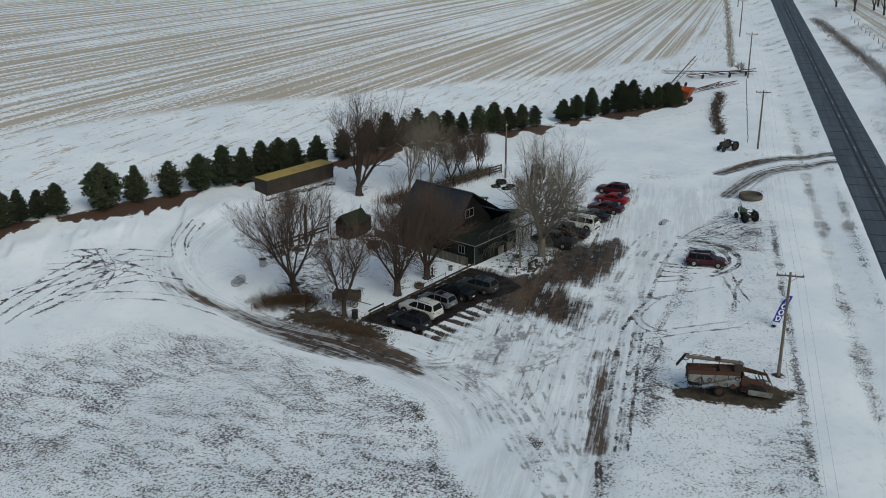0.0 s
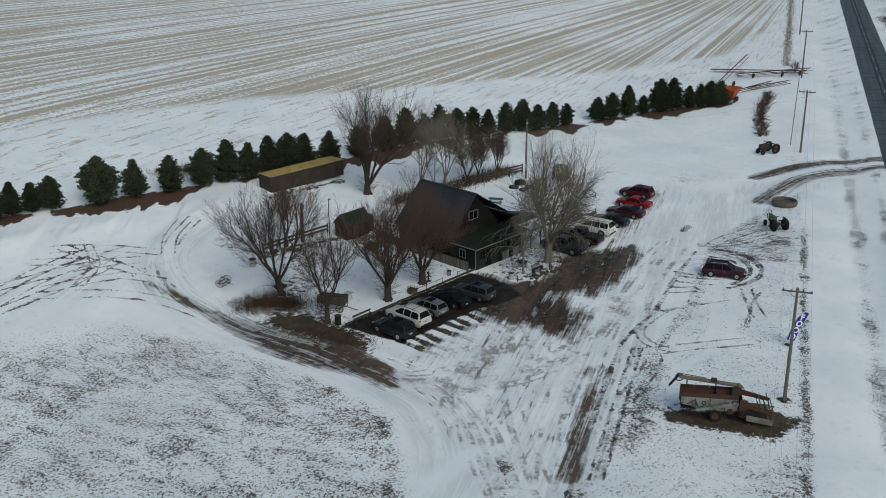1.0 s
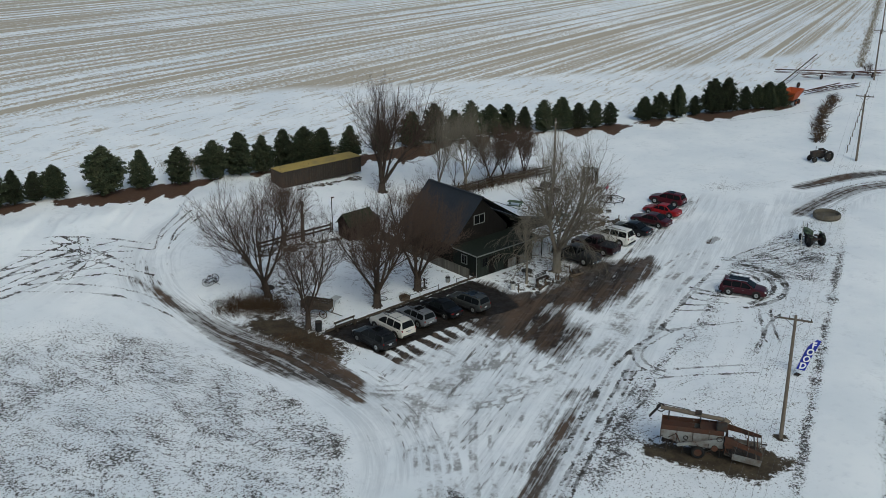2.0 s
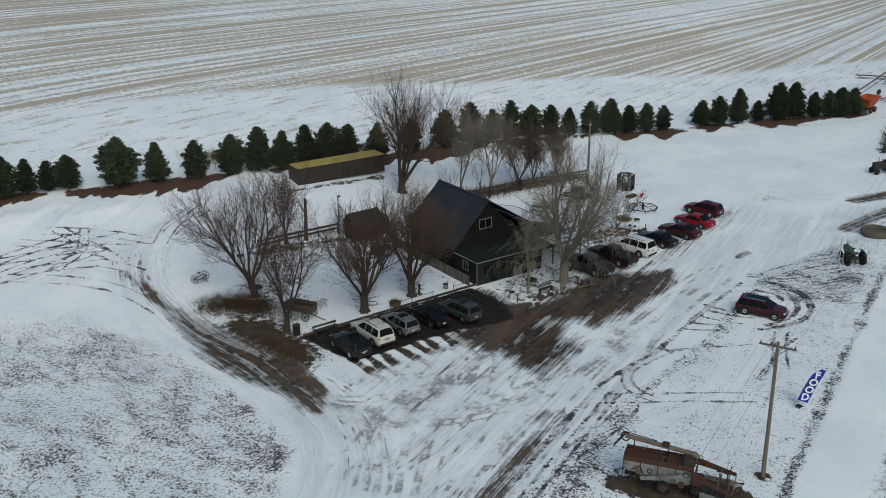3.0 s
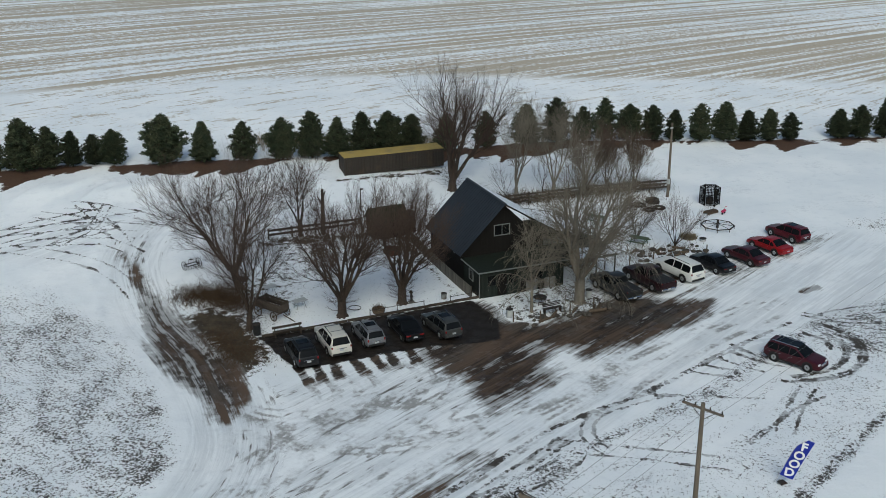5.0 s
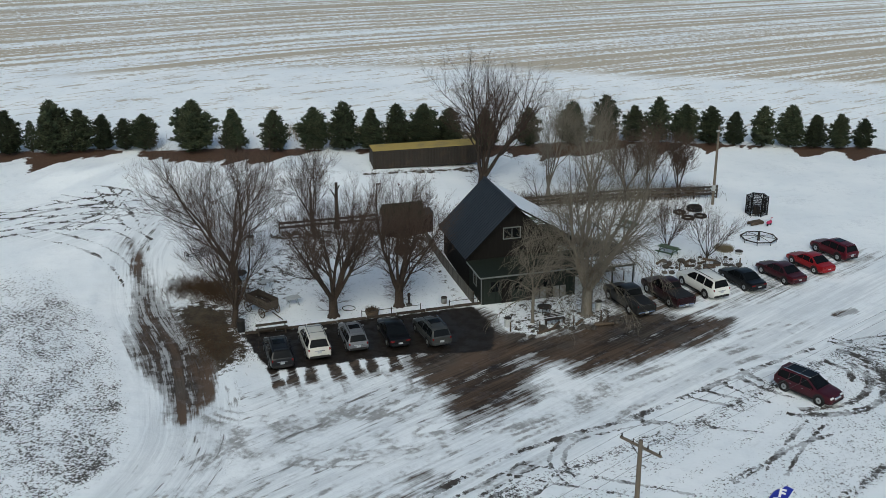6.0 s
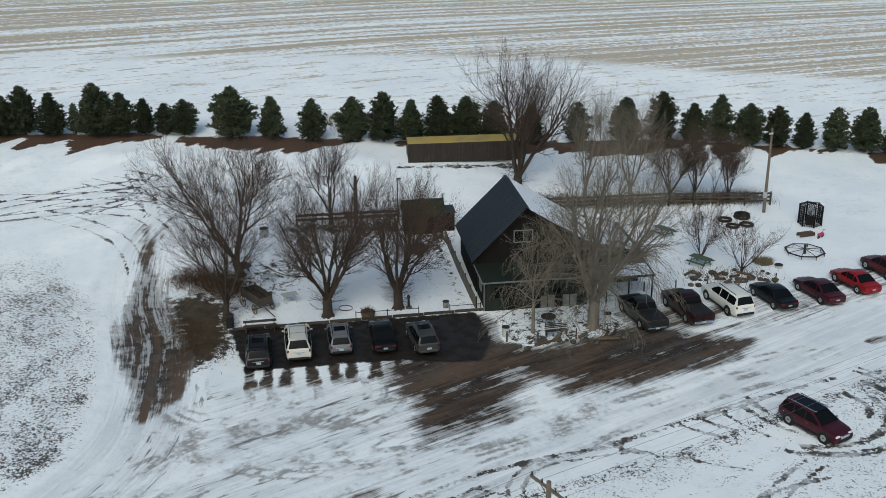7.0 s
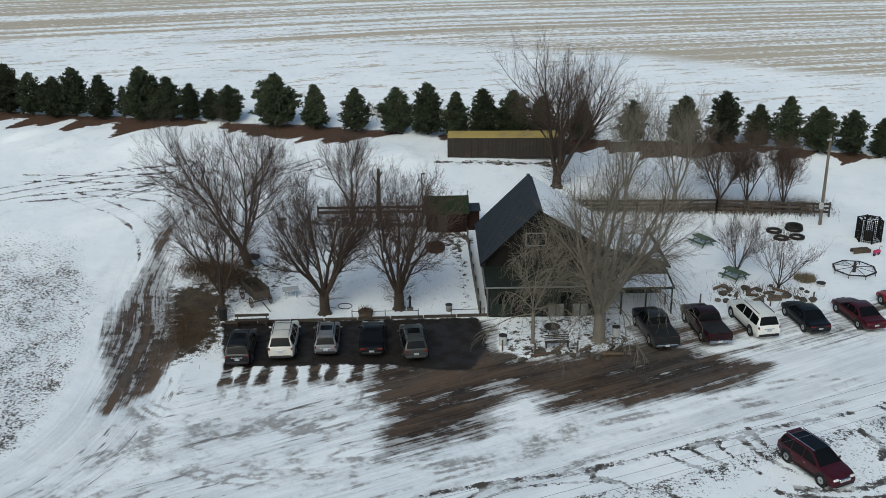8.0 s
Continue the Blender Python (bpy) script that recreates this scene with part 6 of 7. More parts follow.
# ---- old pull-type combine ----
def combine():
    dx, dy = -8.3 + 13.2, -42.6 + 35.4
    turn = math.degrees(math.atan2(dy, dx))
    c = thing("old_combine", at(-12.9, -35.9, turn), "derelict galvanised and rusty pull-type combine on bare ground", "farm machine")

    def panel(pts, t_, m_, name_="side_panel", label=""):
        return part(name_, Shape().slab(pts, t_), m_, c, label)
    # separator hull: two long sides bent at the back, rusty top edge
    for y, s in ((-0.75, -1), (0.75, 1)):
        for k, (x0, x1) in enumerate(((0.5, 1.7), (1.72, 2.9), (2.92, 4.1), (4.12, 5.2))):
            zb = (1.25, 0.95, 0.75, 0.75)[k]
            zb2 = (0.95, 0.75, 0.75, 0.85)[k]
            q = [(x0, y, zb + 0.15), (x1, y, zb2 + 0.15), (x1, y, 2.05), (x0, y, 2.05)]
            panel(q if s < 0 else q[::-1], 0.04, M_GALV)
            part("top_rail", Shape().rbox(((x0 + x1) / 2, y, 2.26), (x1 - x0, 0.06, 0.40), 0.01), M_RUST, c)
            part("rib", Shape().rbox((x0, y + s * 0.03, 1.55), (0.05, 0.05, 1.35), 0.01), M_DARKSTEEL, c)
    part("back_panel", Shape().slab([(0.5, 0.73, 1.25), (0.5, -0.73, 1.25), (0.5, -0.73, 2.55), (0.5, 0.73, 2.55)], 0.04), M_RUST, c)
    part("deck", Shape().slab([(0.55, -0.7, 2.2), (3.0, -0.7, 2.05), (3.0, 0.7, 2.05), (0.55, 0.7, 2.2)], 0.05), M_RUST, c)
    part("deck", Shape().slab([(3.4, -0.7, 2.35), (5.2, -0.7, 2.3), (5.2, 0.7, 2.3), (3.4, 0.7, 2.35)], 0.05), M_RUST, c)
    part("floor", Shape().slab([(0.6, -0.7, 1.0), (5.2, -0.7, 0.8), (5.2, 0.7, 0.8), (0.6, 0.7, 1.0)], 0.05), M_DARKSTEEL, c)
    # unloading tube laid along the top with its hood
    part("auger_tube", Shape().tube((0.35, 0.55, 3.25), (5.1, 0.2, 2.95), 0.17, 0.17, 12), M_POLE, c, "pale dented unloading tube", smooth=True)
    part("auger_hood", Shape().tube((5.1, 0.2, 2.95), (5.5, 0.15, 2.72), 0.26, 0.22, 12), M_POLE, c, smooth=True)
    part("spout", Shape().slab([(0.35, 0.85, 3.4), (0.35, 0.35, 3.4), (-0.45, 0.35, 2.3), (-0.45, 0.85, 2.3)], 0.05), M_DARKSTEEL, c)
    part("drive_wheel", Shape().ring((0.35, 0.5, 3.2), (0, 1, 0), 0.32, 0.05, 16, 6), M_DARKSTEEL, c)
    part("strut", Shape().tube((0.1, 0.6, 3.55), (2.6, 0.45, 3.3), 0.035, 0.035, 5), M_DARKSTEEL, c)
    for x, z in ((1.0, 2.2), (3.4, 2.2)):
        part("strut", Shape().tube((x, 0.5, z), (x, 0.45, 3.1), 0.05, 0.05, 6), M_DARKSTEEL, c)
    part("gear_box", Shape().rbox((3.2, 0.3, 3.25), (0.5, 0.4, 0.3), 0.05), M_DARKSTEEL, c)
    # slanting straw chute on the near flank
    part("chute", Shape().box((0, 0, 0), (3.5, 0.10, 0.28), Matrix.Translation((3.5, -0.98, 1.42)) @ Matrix.Rotation(radians(-14), 4, 'Y')), M_GALV, c, "slanting galvanised conveyor chute")
    # cutting platform and reel side
    for y, s in ((-1.5, -1), (1.3, 1)):
        q = [(5.9, y * 0.85, 0.45), (8.0, y, 0.25), (8.1, y, 0.75), (5.9, y * 0.85, 0.95)]
        panel(q if s < 0 else q[::-1], 0.05, M_GALV, "platform_side")
        q = [(5.3, y * 0.75, 1.75), (8.0, y, 1.15), (8.05, y, 1.40), (5.3, y * 0.75, 2.30)]
        panel(q if s < 0 else q[::-1], 0.05, M_RUST, "reel_arm")
    rng = random.Random(90)
    for k in range(34):
        x_, s = rng.uniform(0.6, 7.2), rng.choice((-1, -1, 1))
        p_ = Vector((x_, s * rng.uniform(0.80, 1.05), rng.uniform(0.4, 2.0)))
        part("lever", Shape().tube(p_, p_ + Vector((rng.uniform(-0.9, 0.9), rng.uniform(-0.15, 0.15), rng.uniform(-0.5, 0.8))), 0.035, 0.03, 5), M_DARKSTEEL if k % 3 else M_RUST, c)
    for x_, z_, r_ in ((1.3, 1.2, 0.22), (2.4, 1.7, 0.16), (5.9, 1.0, 0.28), (6.5, 1.25, 0.2), (4.9, 1.9, 0.2)):
        part("pulley", Shape().ring((x_, -1.02, z_), (0, 1, 0), r_, 0.04, 14, 5), M_DARKSTEEL, c)
    part("shaft_cover", Shape().rbox((5.6, -0.6, 1.5), (0.8, 0.7, 0.7), 0.06), M_DARKSTEEL, c)
    part("platform_floor", Shape().slab([(5.3, -1.1, 0.75), (8.0, -1.5, 0.3), (8.0, 1.3, 0.3), (5.3, 1.0, 0.75)], 0.06), M_DARKSTEEL, c)
    part("platform_back", Shape().slab([(5.35, 1.0, 0.8), (5.35, -1.1, 0.8), (5.45, -1.1, 2.3), (5.45, 1.0, 2.3)], 0.05), M_RUST, c)
    part("reel_bar", Shape().tube((7.5, -1.5, 1.3), (7.5, 1.3, 1.3), 0.05, 0.05, 8), M_DARKSTEEL, c)
    for k in range(5):
        a = k * 1.2566
        part("bat", Shape().box((7.5 + 0.55 * math.cos(a), -0.1, 1.3 + 0.55 * math.sin(a)), (0.06, 2.7, 0.12)), M_RUST if k % 2 else M_POLE, c)
    part("engine", Shape().rbox((5.0, -0.35, 2.65), (0.8, 0.6, 0.55), 0.06), M_DARKSTEEL, c)
    part("pulley", Shape().tube((5.6, -1.0, 1.6), (5.6, -1.1, 1.6), 0.34, 0.34, 16), M_RUST, c)
    part("pulley", Shape().tube((4.6, -0.85, 1.0), (4.6, -0.95, 1.0), 0.24, 0.24, 16), M_RUST, c)
    for y in (-0.95, 0.95):
        w = part("wheel", Shape().ring((3.4, y, 0.52), (0, 1, 0), 0.40, 0.13, 20, 8), M_TYRE, c)
        part("rim", Shape().tube((3.4, y - 0.06, 0.52), (3.4, y + 0.06, 0.52), 0.30, 0.30, 14), M_RUST, w)
    part("axle", Shape().tube((3.4, -0.95, 0.52), (3.4, 0.95, 0.52), 0.06, 0.06, 8), M_DARKSTEEL, c)
    part("drawbar", Shape().tube((5.2, 0.9, 0.6), (8.6, 1.9, 0.25), 0.06, 0.06, 6), M_DARKSTEEL, c)
    for x in (1.0, 2.2, 5.0):
        part("leg", Shape().tube((x, -0.5, 0), (x, -0.6, 1.0), 0.05, 0.05, 6), M_DARKSTEEL, c)


combine()


def tractor(x, y, turn, colour, label, scale=1.0, mast=False):
    t = thing("old_tractor", at(x, y, turn) @ Matrix.Scale(scale, 4), label, "tractor")
    for s in (-1, 1):
        w = part("rear_wheel", Shape().ring((-0.75, s * 0.75, 0.72), (0, 1, 0), 0.55, 0.17, 22, 8), M_TYRE, t)
        part("rim", Shape().tube((-0.75, s * 0.75 - 0.05, 0.72), (-0.75, s * 0.75 + 0.05, 0.72), 0.36, 0.36, 16), M_DARKSTEEL, w)
        w = part("front_wheel", Shape().ring((1.25, s * 0.5, 0.38), (0, 1, 0), 0.29, 0.10, 18, 8), M_TYRE, t)
        part("rim", Shape().tube((1.25, s * 0.5 - 0.04, 0.38), (1.25, s * 0.5 + 0.04, 0.38), 0.19, 0.19, 14), M_DARKSTEEL, w)
        part("fender", Shape().slab([(-1.3, s * 0.75 - 0.16, 1.2), (-0.2, s * 0.75 - 0.16, 1.45), (-0.2, s * 0.75 + 0.16, 1.45), (-1.3, s * 0.75 + 0.16, 1.2)], 0.03), colour, t)
    part("axle", Shape().tube((-0.75, -0.7, 0.72), (-0.75, 0.7, 0.72), 0.1, 0.1, 8), M_DARKSTEEL, t)
    part("axle", Shape().tube((1.25, -0.5, 0.4), (1.25, 0.5, 0.4), 0.06, 0.06, 8), M_DARKSTEEL, t)
    part("bonnet", Shape().rbox((0.75, 0, 1.15), (1.4, 0.5, 0.55), 0.09), colour, t)
    part("chassis", Shape().rbox((0.3, 0, 0.75), (2.2, 0.36, 0.35), 0.05), M_DARKSTEEL, t)
    part("radiator", Shape().rbox((1.46, 0, 1.12), (0.1, 0.46, 0.55), 0.03), M_DARKSTEEL, t)
    part("seat", Shape().rbox((-0.8, 0, 1.25), (0.42, 0.45, 0.12), 0.05), M_DARKSTEEL, t)
    part("steering_wheel", Shape().ring((-0.25, 0, 1.55), (0.5, 0, 1), 0.2, 0.02, 16, 6), M_DARKSTEEL, t)
    part("exhaust", Shape().tube((0.9, 0.12, 1.4), (0.9, 0.12, 2.0), 0.035, 0.035, 8), M_DARKSTEEL, t)
    if mast:
        part("mast", Shape().tube((-0.6, 1.5, 0), (-0.6, 1.5, 2.9), 0.06, 0.04, 6), M_PALEGREY, t)


tractor(36.9, -19.9, 60, M_GREEN, "old faded green tractor beside the wheel tracks", 1.1, mast=True)
tractor(69.4, -2.0, 160, M_DARKSTEEL, "old black tractor standing in the snow", 1.15)


def stock_tank():
    t = thing("stock_tank", at(46.8, -16.2, 20), "low round weathered stock tank in the snow", "tank")
    part("wall", Shape().ring((0, 0, 0.35), (0, 0, 1), 1.55, 0.16, 28, 8, squash=2.2), M_TANK, t, smooth=True)
    part("floor", Shape().tube((0, 0, 0.05), (0, 0, 0.3), 1.5, 1.5, 24), M_TANK, t)


stock_tank()


def plough():
    p = thing("wheeled_plough", at(-23.0, 14.3, 20) @ Matrix.Diagonal((0.75, 0.75, 0.75, 1)), "small rusty wheeled plough standing on the drive's island", "farm machine")
    part("frame", Shape().path([(-0.9, -0.4, 0.6), (0.9, -0.4, 0.6), (0.9, 0.4, 0.6), (-0.9, 0.4, 0.6), (-0.9, -0.4, 0.6)], 0.06, 6), M_DARKSTEEL, p)
    for x in (-1.05, 1.05):
        w = part("wheel", Shape().ring((x, 0, 0.62), (1, 0.1, 0), 0.58, 0.04, 20, 6), M_DARKSTEEL, p)
        for k in range(8):
            a = k * 0.785
            part("spoke", Shape().tube((x, 0, 0.62), (x, 0.56 * math.cos(a), 0.62 + 0.56 * math.sin(a)), 0.018, 0.018, 4), M_DARKSTEEL, w)
    for k in range(5):
        x = -0.7 + k * 0.35
        part("tine", Shape().path([(x, -0.35, 0.6), (x, -0.55, 0.25), (x, -0.3, 0.02)], 0.035, 5), M_DARKSTEEL, p)
        part("lever", Shape().tube((x, 0.2, 0.6), (x + 0.1, 0.3, 1.15 + 0.12 * (k % 3)), 0.025, 0.02, 5), M_DARKSTEEL, p)
    part("seat", Shape().tube((0, 0.1, 1.2), (0, 0.1, 1.26), 0.26, 0.24, 12), M_DARKSTEEL, p)
    part("tongue", Shape().tube((0, -0.4, 0.6), (0, -1.6, 0.3), 0.05, 0.04, 6), M_DARKSTEEL, p)


plough()


def wagon():
    w = thing("wooden_wagon", at(-18.1, 2.0, -60), "old weathered grey board wagon with spoked wheels in snow", "wagon")
    for s in (-1, 1):
        for k in range(3):
            part("side_board", Shape().rbox((0, s * 0.62, 0.95 + k * 0.25), (3.0, 0.05, 0.23), 0.01), M_PLANK, w)
        for x in (-1.3, -0.45, 0.45, 1.3):
            part("stake", Shape().rbox((x, s * 0.67, 1.2), (0.08, 0.05, 0.85), 0.01), M_PLANK, w)
        part("end_board", Shape().rbox((s * 1.48, 0, 1.15), (0.05, 1.18, 0.6), 0.01), M_PLANK, w)
    for k in range(5):
        part("floor_board", Shape().rbox((0, -0.5 + k * 0.25, 0.8), (3.0, 0.24, 0.05), 0.01), M_PLANK, w)
    for x, r in ((-0.95, 0.52), (1.0, 0.44)):
        part("axle", Shape().tube((x, -0.8, r), (x, 0.8, r), 0.05, 0.05, 6), M_LOG, w)
        for s in (-1, 1):
            wh = part("wheel", Shape().ring((x, s * 0.8, r), (0, 1, 0), r - 0.04, 0.045, 20, 6), M_LOG, w)
            part("hub", Shape().tube((x, s * 0.74, r), (x, s * 0.9, r), 0.09, 0.07, 10), M_LOG, wh)
            for k in range(8):
                a = k * 0.785
                part("spoke", Shape().tube((x, s * 0.8, r), (x + (r - 0.05) * math.cos(a), s * 0.8, r + (r - 0.05) * math.sin(a)), 0.022, 0.02, 4), M_LOG, wh)
    part("tongue", Shape().tube((1.4, 0, 0.45), (2.7, 0.1, 0.12), 0.05, 0.04, 6), M_LOG, w)


wagon()


def small_things():
    def table(x, y, r, h_, label, m_=M_PALEGREY, square=False):
        t = thing("garden_table", at(x, y, 15), label, "table")
        top = Shape().rbox((0, 0, h_), (r * 2, r * 1.3, 0.05), 0.02) if square else Shape().tube((0, 0, h_ - 0.03), (0, 0, h_ + 0.02), r, r, 20)
        part("tabletop", top, m_, t)
        for a in range(4):
            s, c_ = (1, 1, -1, -1)[a], (1, -1, -1, 1)[a]
            part("leg", Shape().tube((s * r * 0.75, c_ * r * 0.5, -0.1), (s * r * 0.45, c_ * r * 0.3, h_ - 0.03), 0.03, 0.03, 6), m_, t)
    table(-19.4, 9.0, 0.75, 0.75, "round dark garden table on the snowy lawn", M_DARKSTEEL)
    table(-17.2, 6.6, 0.6, 0.75, "pale grey folding table on the snowy lawn", square=True)
    table(-15.4, 2.7, 0.65, 0.72, "pale grey metal garden table with bent legs in snow", square=True)
    table(4.9, -4.7, 0.62, 0.62, "round black table with a wet top in the snowy bed", M_DARKSTEEL)

    def drum(x, y, r, h_, m_, label, name_="barrel", cat="barrel"):
        b = thing(name_, at(x, y, 0), label, cat)
        part("body", Shape().tube((0, 0, -0.03), (0, 0, h_), r * 0.92, r, 16), m_, b, smooth=True)
        part("rim", Shape().ring((0, 0, h_), (0, 0, 1), r, 0.025, 18, 6), M_DARKSTEEL, b)
        part("lid", Shape().tube((0, 0, h_ - 0.04), (0, 0, h_ + 0.012), r * 0.95, r * 0.9, 16), M_DARKSTEEL, b)
    drum(-17.6, 16.2, 0.42, 0.85, M_PALEGREY, "dented grey metal barrel near the fence")
    drum(-20.2, -1.2, 0.34, 0.95, M_TRIM, "black litter bin at the corner of the lot", "litter_bin", "bin")
    drum(-2.7, -0.3, 0.26, 0.5, M_GALV, "galvanised bucket on the snowy lawn", "bucket", "bucket")
    drum(1.1, -6.3, 0.30, 0.75, M_PALEGREY, "grey metal can in the front bed", "metal_can", "bin")
    drum(9.6, -5.2, 0.30, 0.75, M_PALEGREY, "grey metal can beside the cottonwood", "metal_can", "bin")
    drum(27.9, 3.3, 0.36, 0.25, M_PALEGREY, "low pale tub in the snow by the shrubs", "tub", "tub")

    b = thing("bench", at(-17.8, -2.35, 2), "long weathered board bench at the lot's edge", "bench")
    part("seat", Shape().rbox((0, 0, 0.46), (2.6, 0.4, 0.06), 0.02), M_PLANK, b)
    part("backrest", Shape().rbox((0, 0.22, 0.75), (2.6, 0.05, 0.22), 0.02), M_PLANK, b)
    for x in (-1.1, 1.1):
        part("leg", Shape().rbox((x, 0, 0.2), (0.1, 0.4, 0.46), 0.02), M_PLANK, b)
        part("back_post", Shape().rbox((x, 0.19, 0.6), (0.08, 0.05, 0.55), 0.01), M_PLANK, b)
    b = thing("bench", at(5.0, -6.9, 3), "black metal bench in the snowy front bed", "bench")
    part("seat", Shape().rbox((0, 0, 0.45), (1.8, 0.42, 0.05), 0.02), M_DARKSTEEL, b)
    for k in range(3):
        part("back_slat", Shape().rbox((0, 0.22, 0.6 + k * 0.14), (1.8, 0.03, 0.09), 0.01), M_DARKSTEEL, b)
    for x in (-0.8, 0.8):
        part("leg", Shape().rbox((x, 0, 0.2), (0.06, 0.4, 0.48), 0.01), M_DARKSTEEL, b)
    h_ = thing("hand_pump", at(-5.75, 0.0, 0), "black cast-iron hand pump at the foot of the tree", "pump")
    part("body", Shape().tube((0, 0, -0.05), (0, 0, 0.95), 0.12, 0.09, 10), M_DARKSTEEL, h_)
    part("cap", Shape().tube((0, 0, 0.95), (0, 0, 1.15), 0.16, 0.08, 10), M_DARKSTEEL, h_)
    part("spout", Shape().path([(0, 0, 0.75), (0.0, -0.3, 0.75), (0, -0.36, 0.62)], 0.045, 6), M_DARKSTEEL, h_)
    part("lever", Shape().path([(0, 0.1, 1.05), (0, 0.35, 1.05), (0, 0.5, 0.7)], 0.025, 6), M_DARKSTEEL, h_)
    part("base", Shape().rbox((0, 0, 0.05), (0.5, 0.5, 0.14), 0.03), M_CONCRETE, h_)
    hoop = thing("wheel_hoop", at(-10.9, 0.7, 0, 0.05), "iron wheel hoop lying on the snow", "hoop")
    part("hoop", Shape().ring((0, 0, 0), (0.05, 0.02, 1), 0.55, 0.03, 24, 6), M_DARKSTEEL, hoop)
    fp = thing("fire_ring", at(-3.6, 11.4, 0), "rusted steel fire ring in the snow", "fire pit")
    part("ring", Shape().ring((0, 0, 0.3), (0, 0, 1), 0.8, 0.06, 22, 6, squash=5), M_RUST, fp)
    part("ashes", Shape().tube((0, 0, -0.05), (0, 0, 0.15), 0.75, 0.75, 16), M_DARKSTEEL, fp)
    # flower planter with a brush of dead stems
    pl = thing("planter", at(-9.2, -0.9, 0), "round planter of dead brown stems at the lot's edge", "planter")
    part("tub", Shape().tube((0, 0, -0.1), (0, 0, 0.35), 0.5, 0.6, 14), M_LOG, pl)
    st = Shape()
    rng = random.Random(3)
    for k in range(160):
        a, r = rng.random() * 6.28, rng.random() * 0.5
        st.tube((math.cos(a) * r, math.sin(a) * r, 0.3), (math.cos(a) * r * 1.5, math.sin(a) * r * 1.5, 0.45 + rng.random() * 0.3), 0.012, 0.006, 3, caps=False)
    part("dead_stems", st, M_BRUSH, pl)

    # tyres
    for x, y, z, r in ((27.8, 15.5, 0.0, 0.56), (29.8, 16.0, 0.0, 0.68), (29.8, 16.0, 0.26, 0.62), (29.4, 13.9, 0.0, 0.54), (27.9, 13.7, 0.0, 0.52)):
        t = thing("tractor_tyre", at(x, y, 0, z), "old black tractor tyre lying flat in the snow", "tyre", "old tyres")
        part("tread", Shape().ring((0, 0, 0.13), (0, 0, 1), r, 0.15, 24, 8, squash=0.9), M_TYRE, t, smooth=True)
        for k in range(14):
            a = k * 0.4488
            part("lug", Shape().box((0, 0, 0), (0.06, 0.08, 0.20), Matrix.Translation(((r + 0.13) * math.cos(a), (r + 0.13) * math.sin(a), 0.13)) @ Matrix.Rotation(a, 4, 'Z')), M_TYRE, t)

    # lattice cage
    c = thing("lattice_crib", at(35.7, 13.3, 25), "dark wooden lattice crib standing in open snow", "crib")
    n_, R, H = 6, 1.12, 2.0
    for k in range(n_):
        a0, a1 = k * 6.2832 / n_, (k + 1) * 6.2832 / n_
        p, q = Vector((R * math.cos(a0), R * math.sin(a0), 0)), Vector((R * math.cos(a1), R * math.sin(a1), 0))
        part("post", Shape().rbox((p.x, p.y, H / 2), (0.1, 0.1, H + 0.1), 0.02), M_SIDING, c)
        lat = Shape()
        for j in range(7):
            v = p.lerp(q, (j + 0.5) / 7)
            lat.tube(v + Vector((0, 0, 0.0)), v + Vector((0, 0, H)), 0.024, 0.024, 4)
        for j in range(11):
            z = 0.1 + j * (H - 0.1) / 10
            lat.tube(p + Vector((0, 0, z)), q + Vector((0, 0, z)), 0.024, 0.024, 4)
        part("lattice", lat, M_SIDING, c)
    roof_ = Shape()
    ringp = [Vector((1.03 * R * math.cos(k * 1.0472), 1.03 * R * math.sin(k * 1.0472), H)) for k in range(6)]
    for k in range(6):
        roof_.tube(ringp[k], Vector((0, 0, H + 0.25)), 0.04, 0.04, 4)
        for f in (0.3, 0.6, 0.8):
            roof_.tube(ringp[k].lerp(Vector((0, 0, H + 0.25)), f), ringp[(k + 1) % 6].lerp(Vector((0, 0, H + 0.25)), f), 0.03, 0.03, 4)
    part("roof_lattice", roof_, M_SIDING, c)
    part("hay_ring", Shape().tube((0, 0, 0.0), (0, 0, 0.8), 0.42, 0.38, 12), M_DARKSTEEL, c)

    # play carousel: spoked octagon on a hub
    m = thing("spoked_carousel", at(31.7, 6.1, 10), "octagonal spoked steel carousel standing in snow", "carousel")
    part("hub", Shape().tube((0, 0, -0.05), (0, 0, 0.85), 0.14, 0.11, 12), M_DARKSTEEL, m)
    for k in range(8):
        a0, a1 = k * 0.7854, (k + 1) * 0.7854
        p, q = Vector((1.85 * math.cos(a0), 1.85 * math.sin(a0), 0.30)), Vector((1.85 * math.cos(a1), 1.85 * math.sin(a1), 0.30))
        part("rim_board", Shape().add([p + Vector((0, 0, -0.04)), q + Vector((0, 0, -0.04)), q * 0.92 + Vector((0, 0, 0)), p * 0.92, p + Vector((0, 0, 0.02)), q + Vector((0, 0, 0.02)), q * 0.92 + Vector((0, 0, 0.06)), p * 0.92 + Vector((0, 0, 0.06))],
                                      [(3, 2, 1, 0), (4, 5, 6, 7), (0, 1, 5, 4), (2, 3, 7, 6), (1, 2, 6, 5), (3, 0, 4, 7)]), M_DARKSTEEL, m)
        part("spoke", Shape().tube((0, 0, 0.45), p * 0.95, 0.03, 0.025, 6), M_DARKSTEEL, m)
        part("leg", Shape().tube(p * 0.95, (p.x * 0.95, p.y * 0.95, -0.05), 0.03, 0.03, 5), M_DARKSTEEL, m)
    # toys by the crib
    toy = thing("ride_on_toy", at(35.0, 9.6, 30), "pink plastic ride-on toy half in snow", "toy")
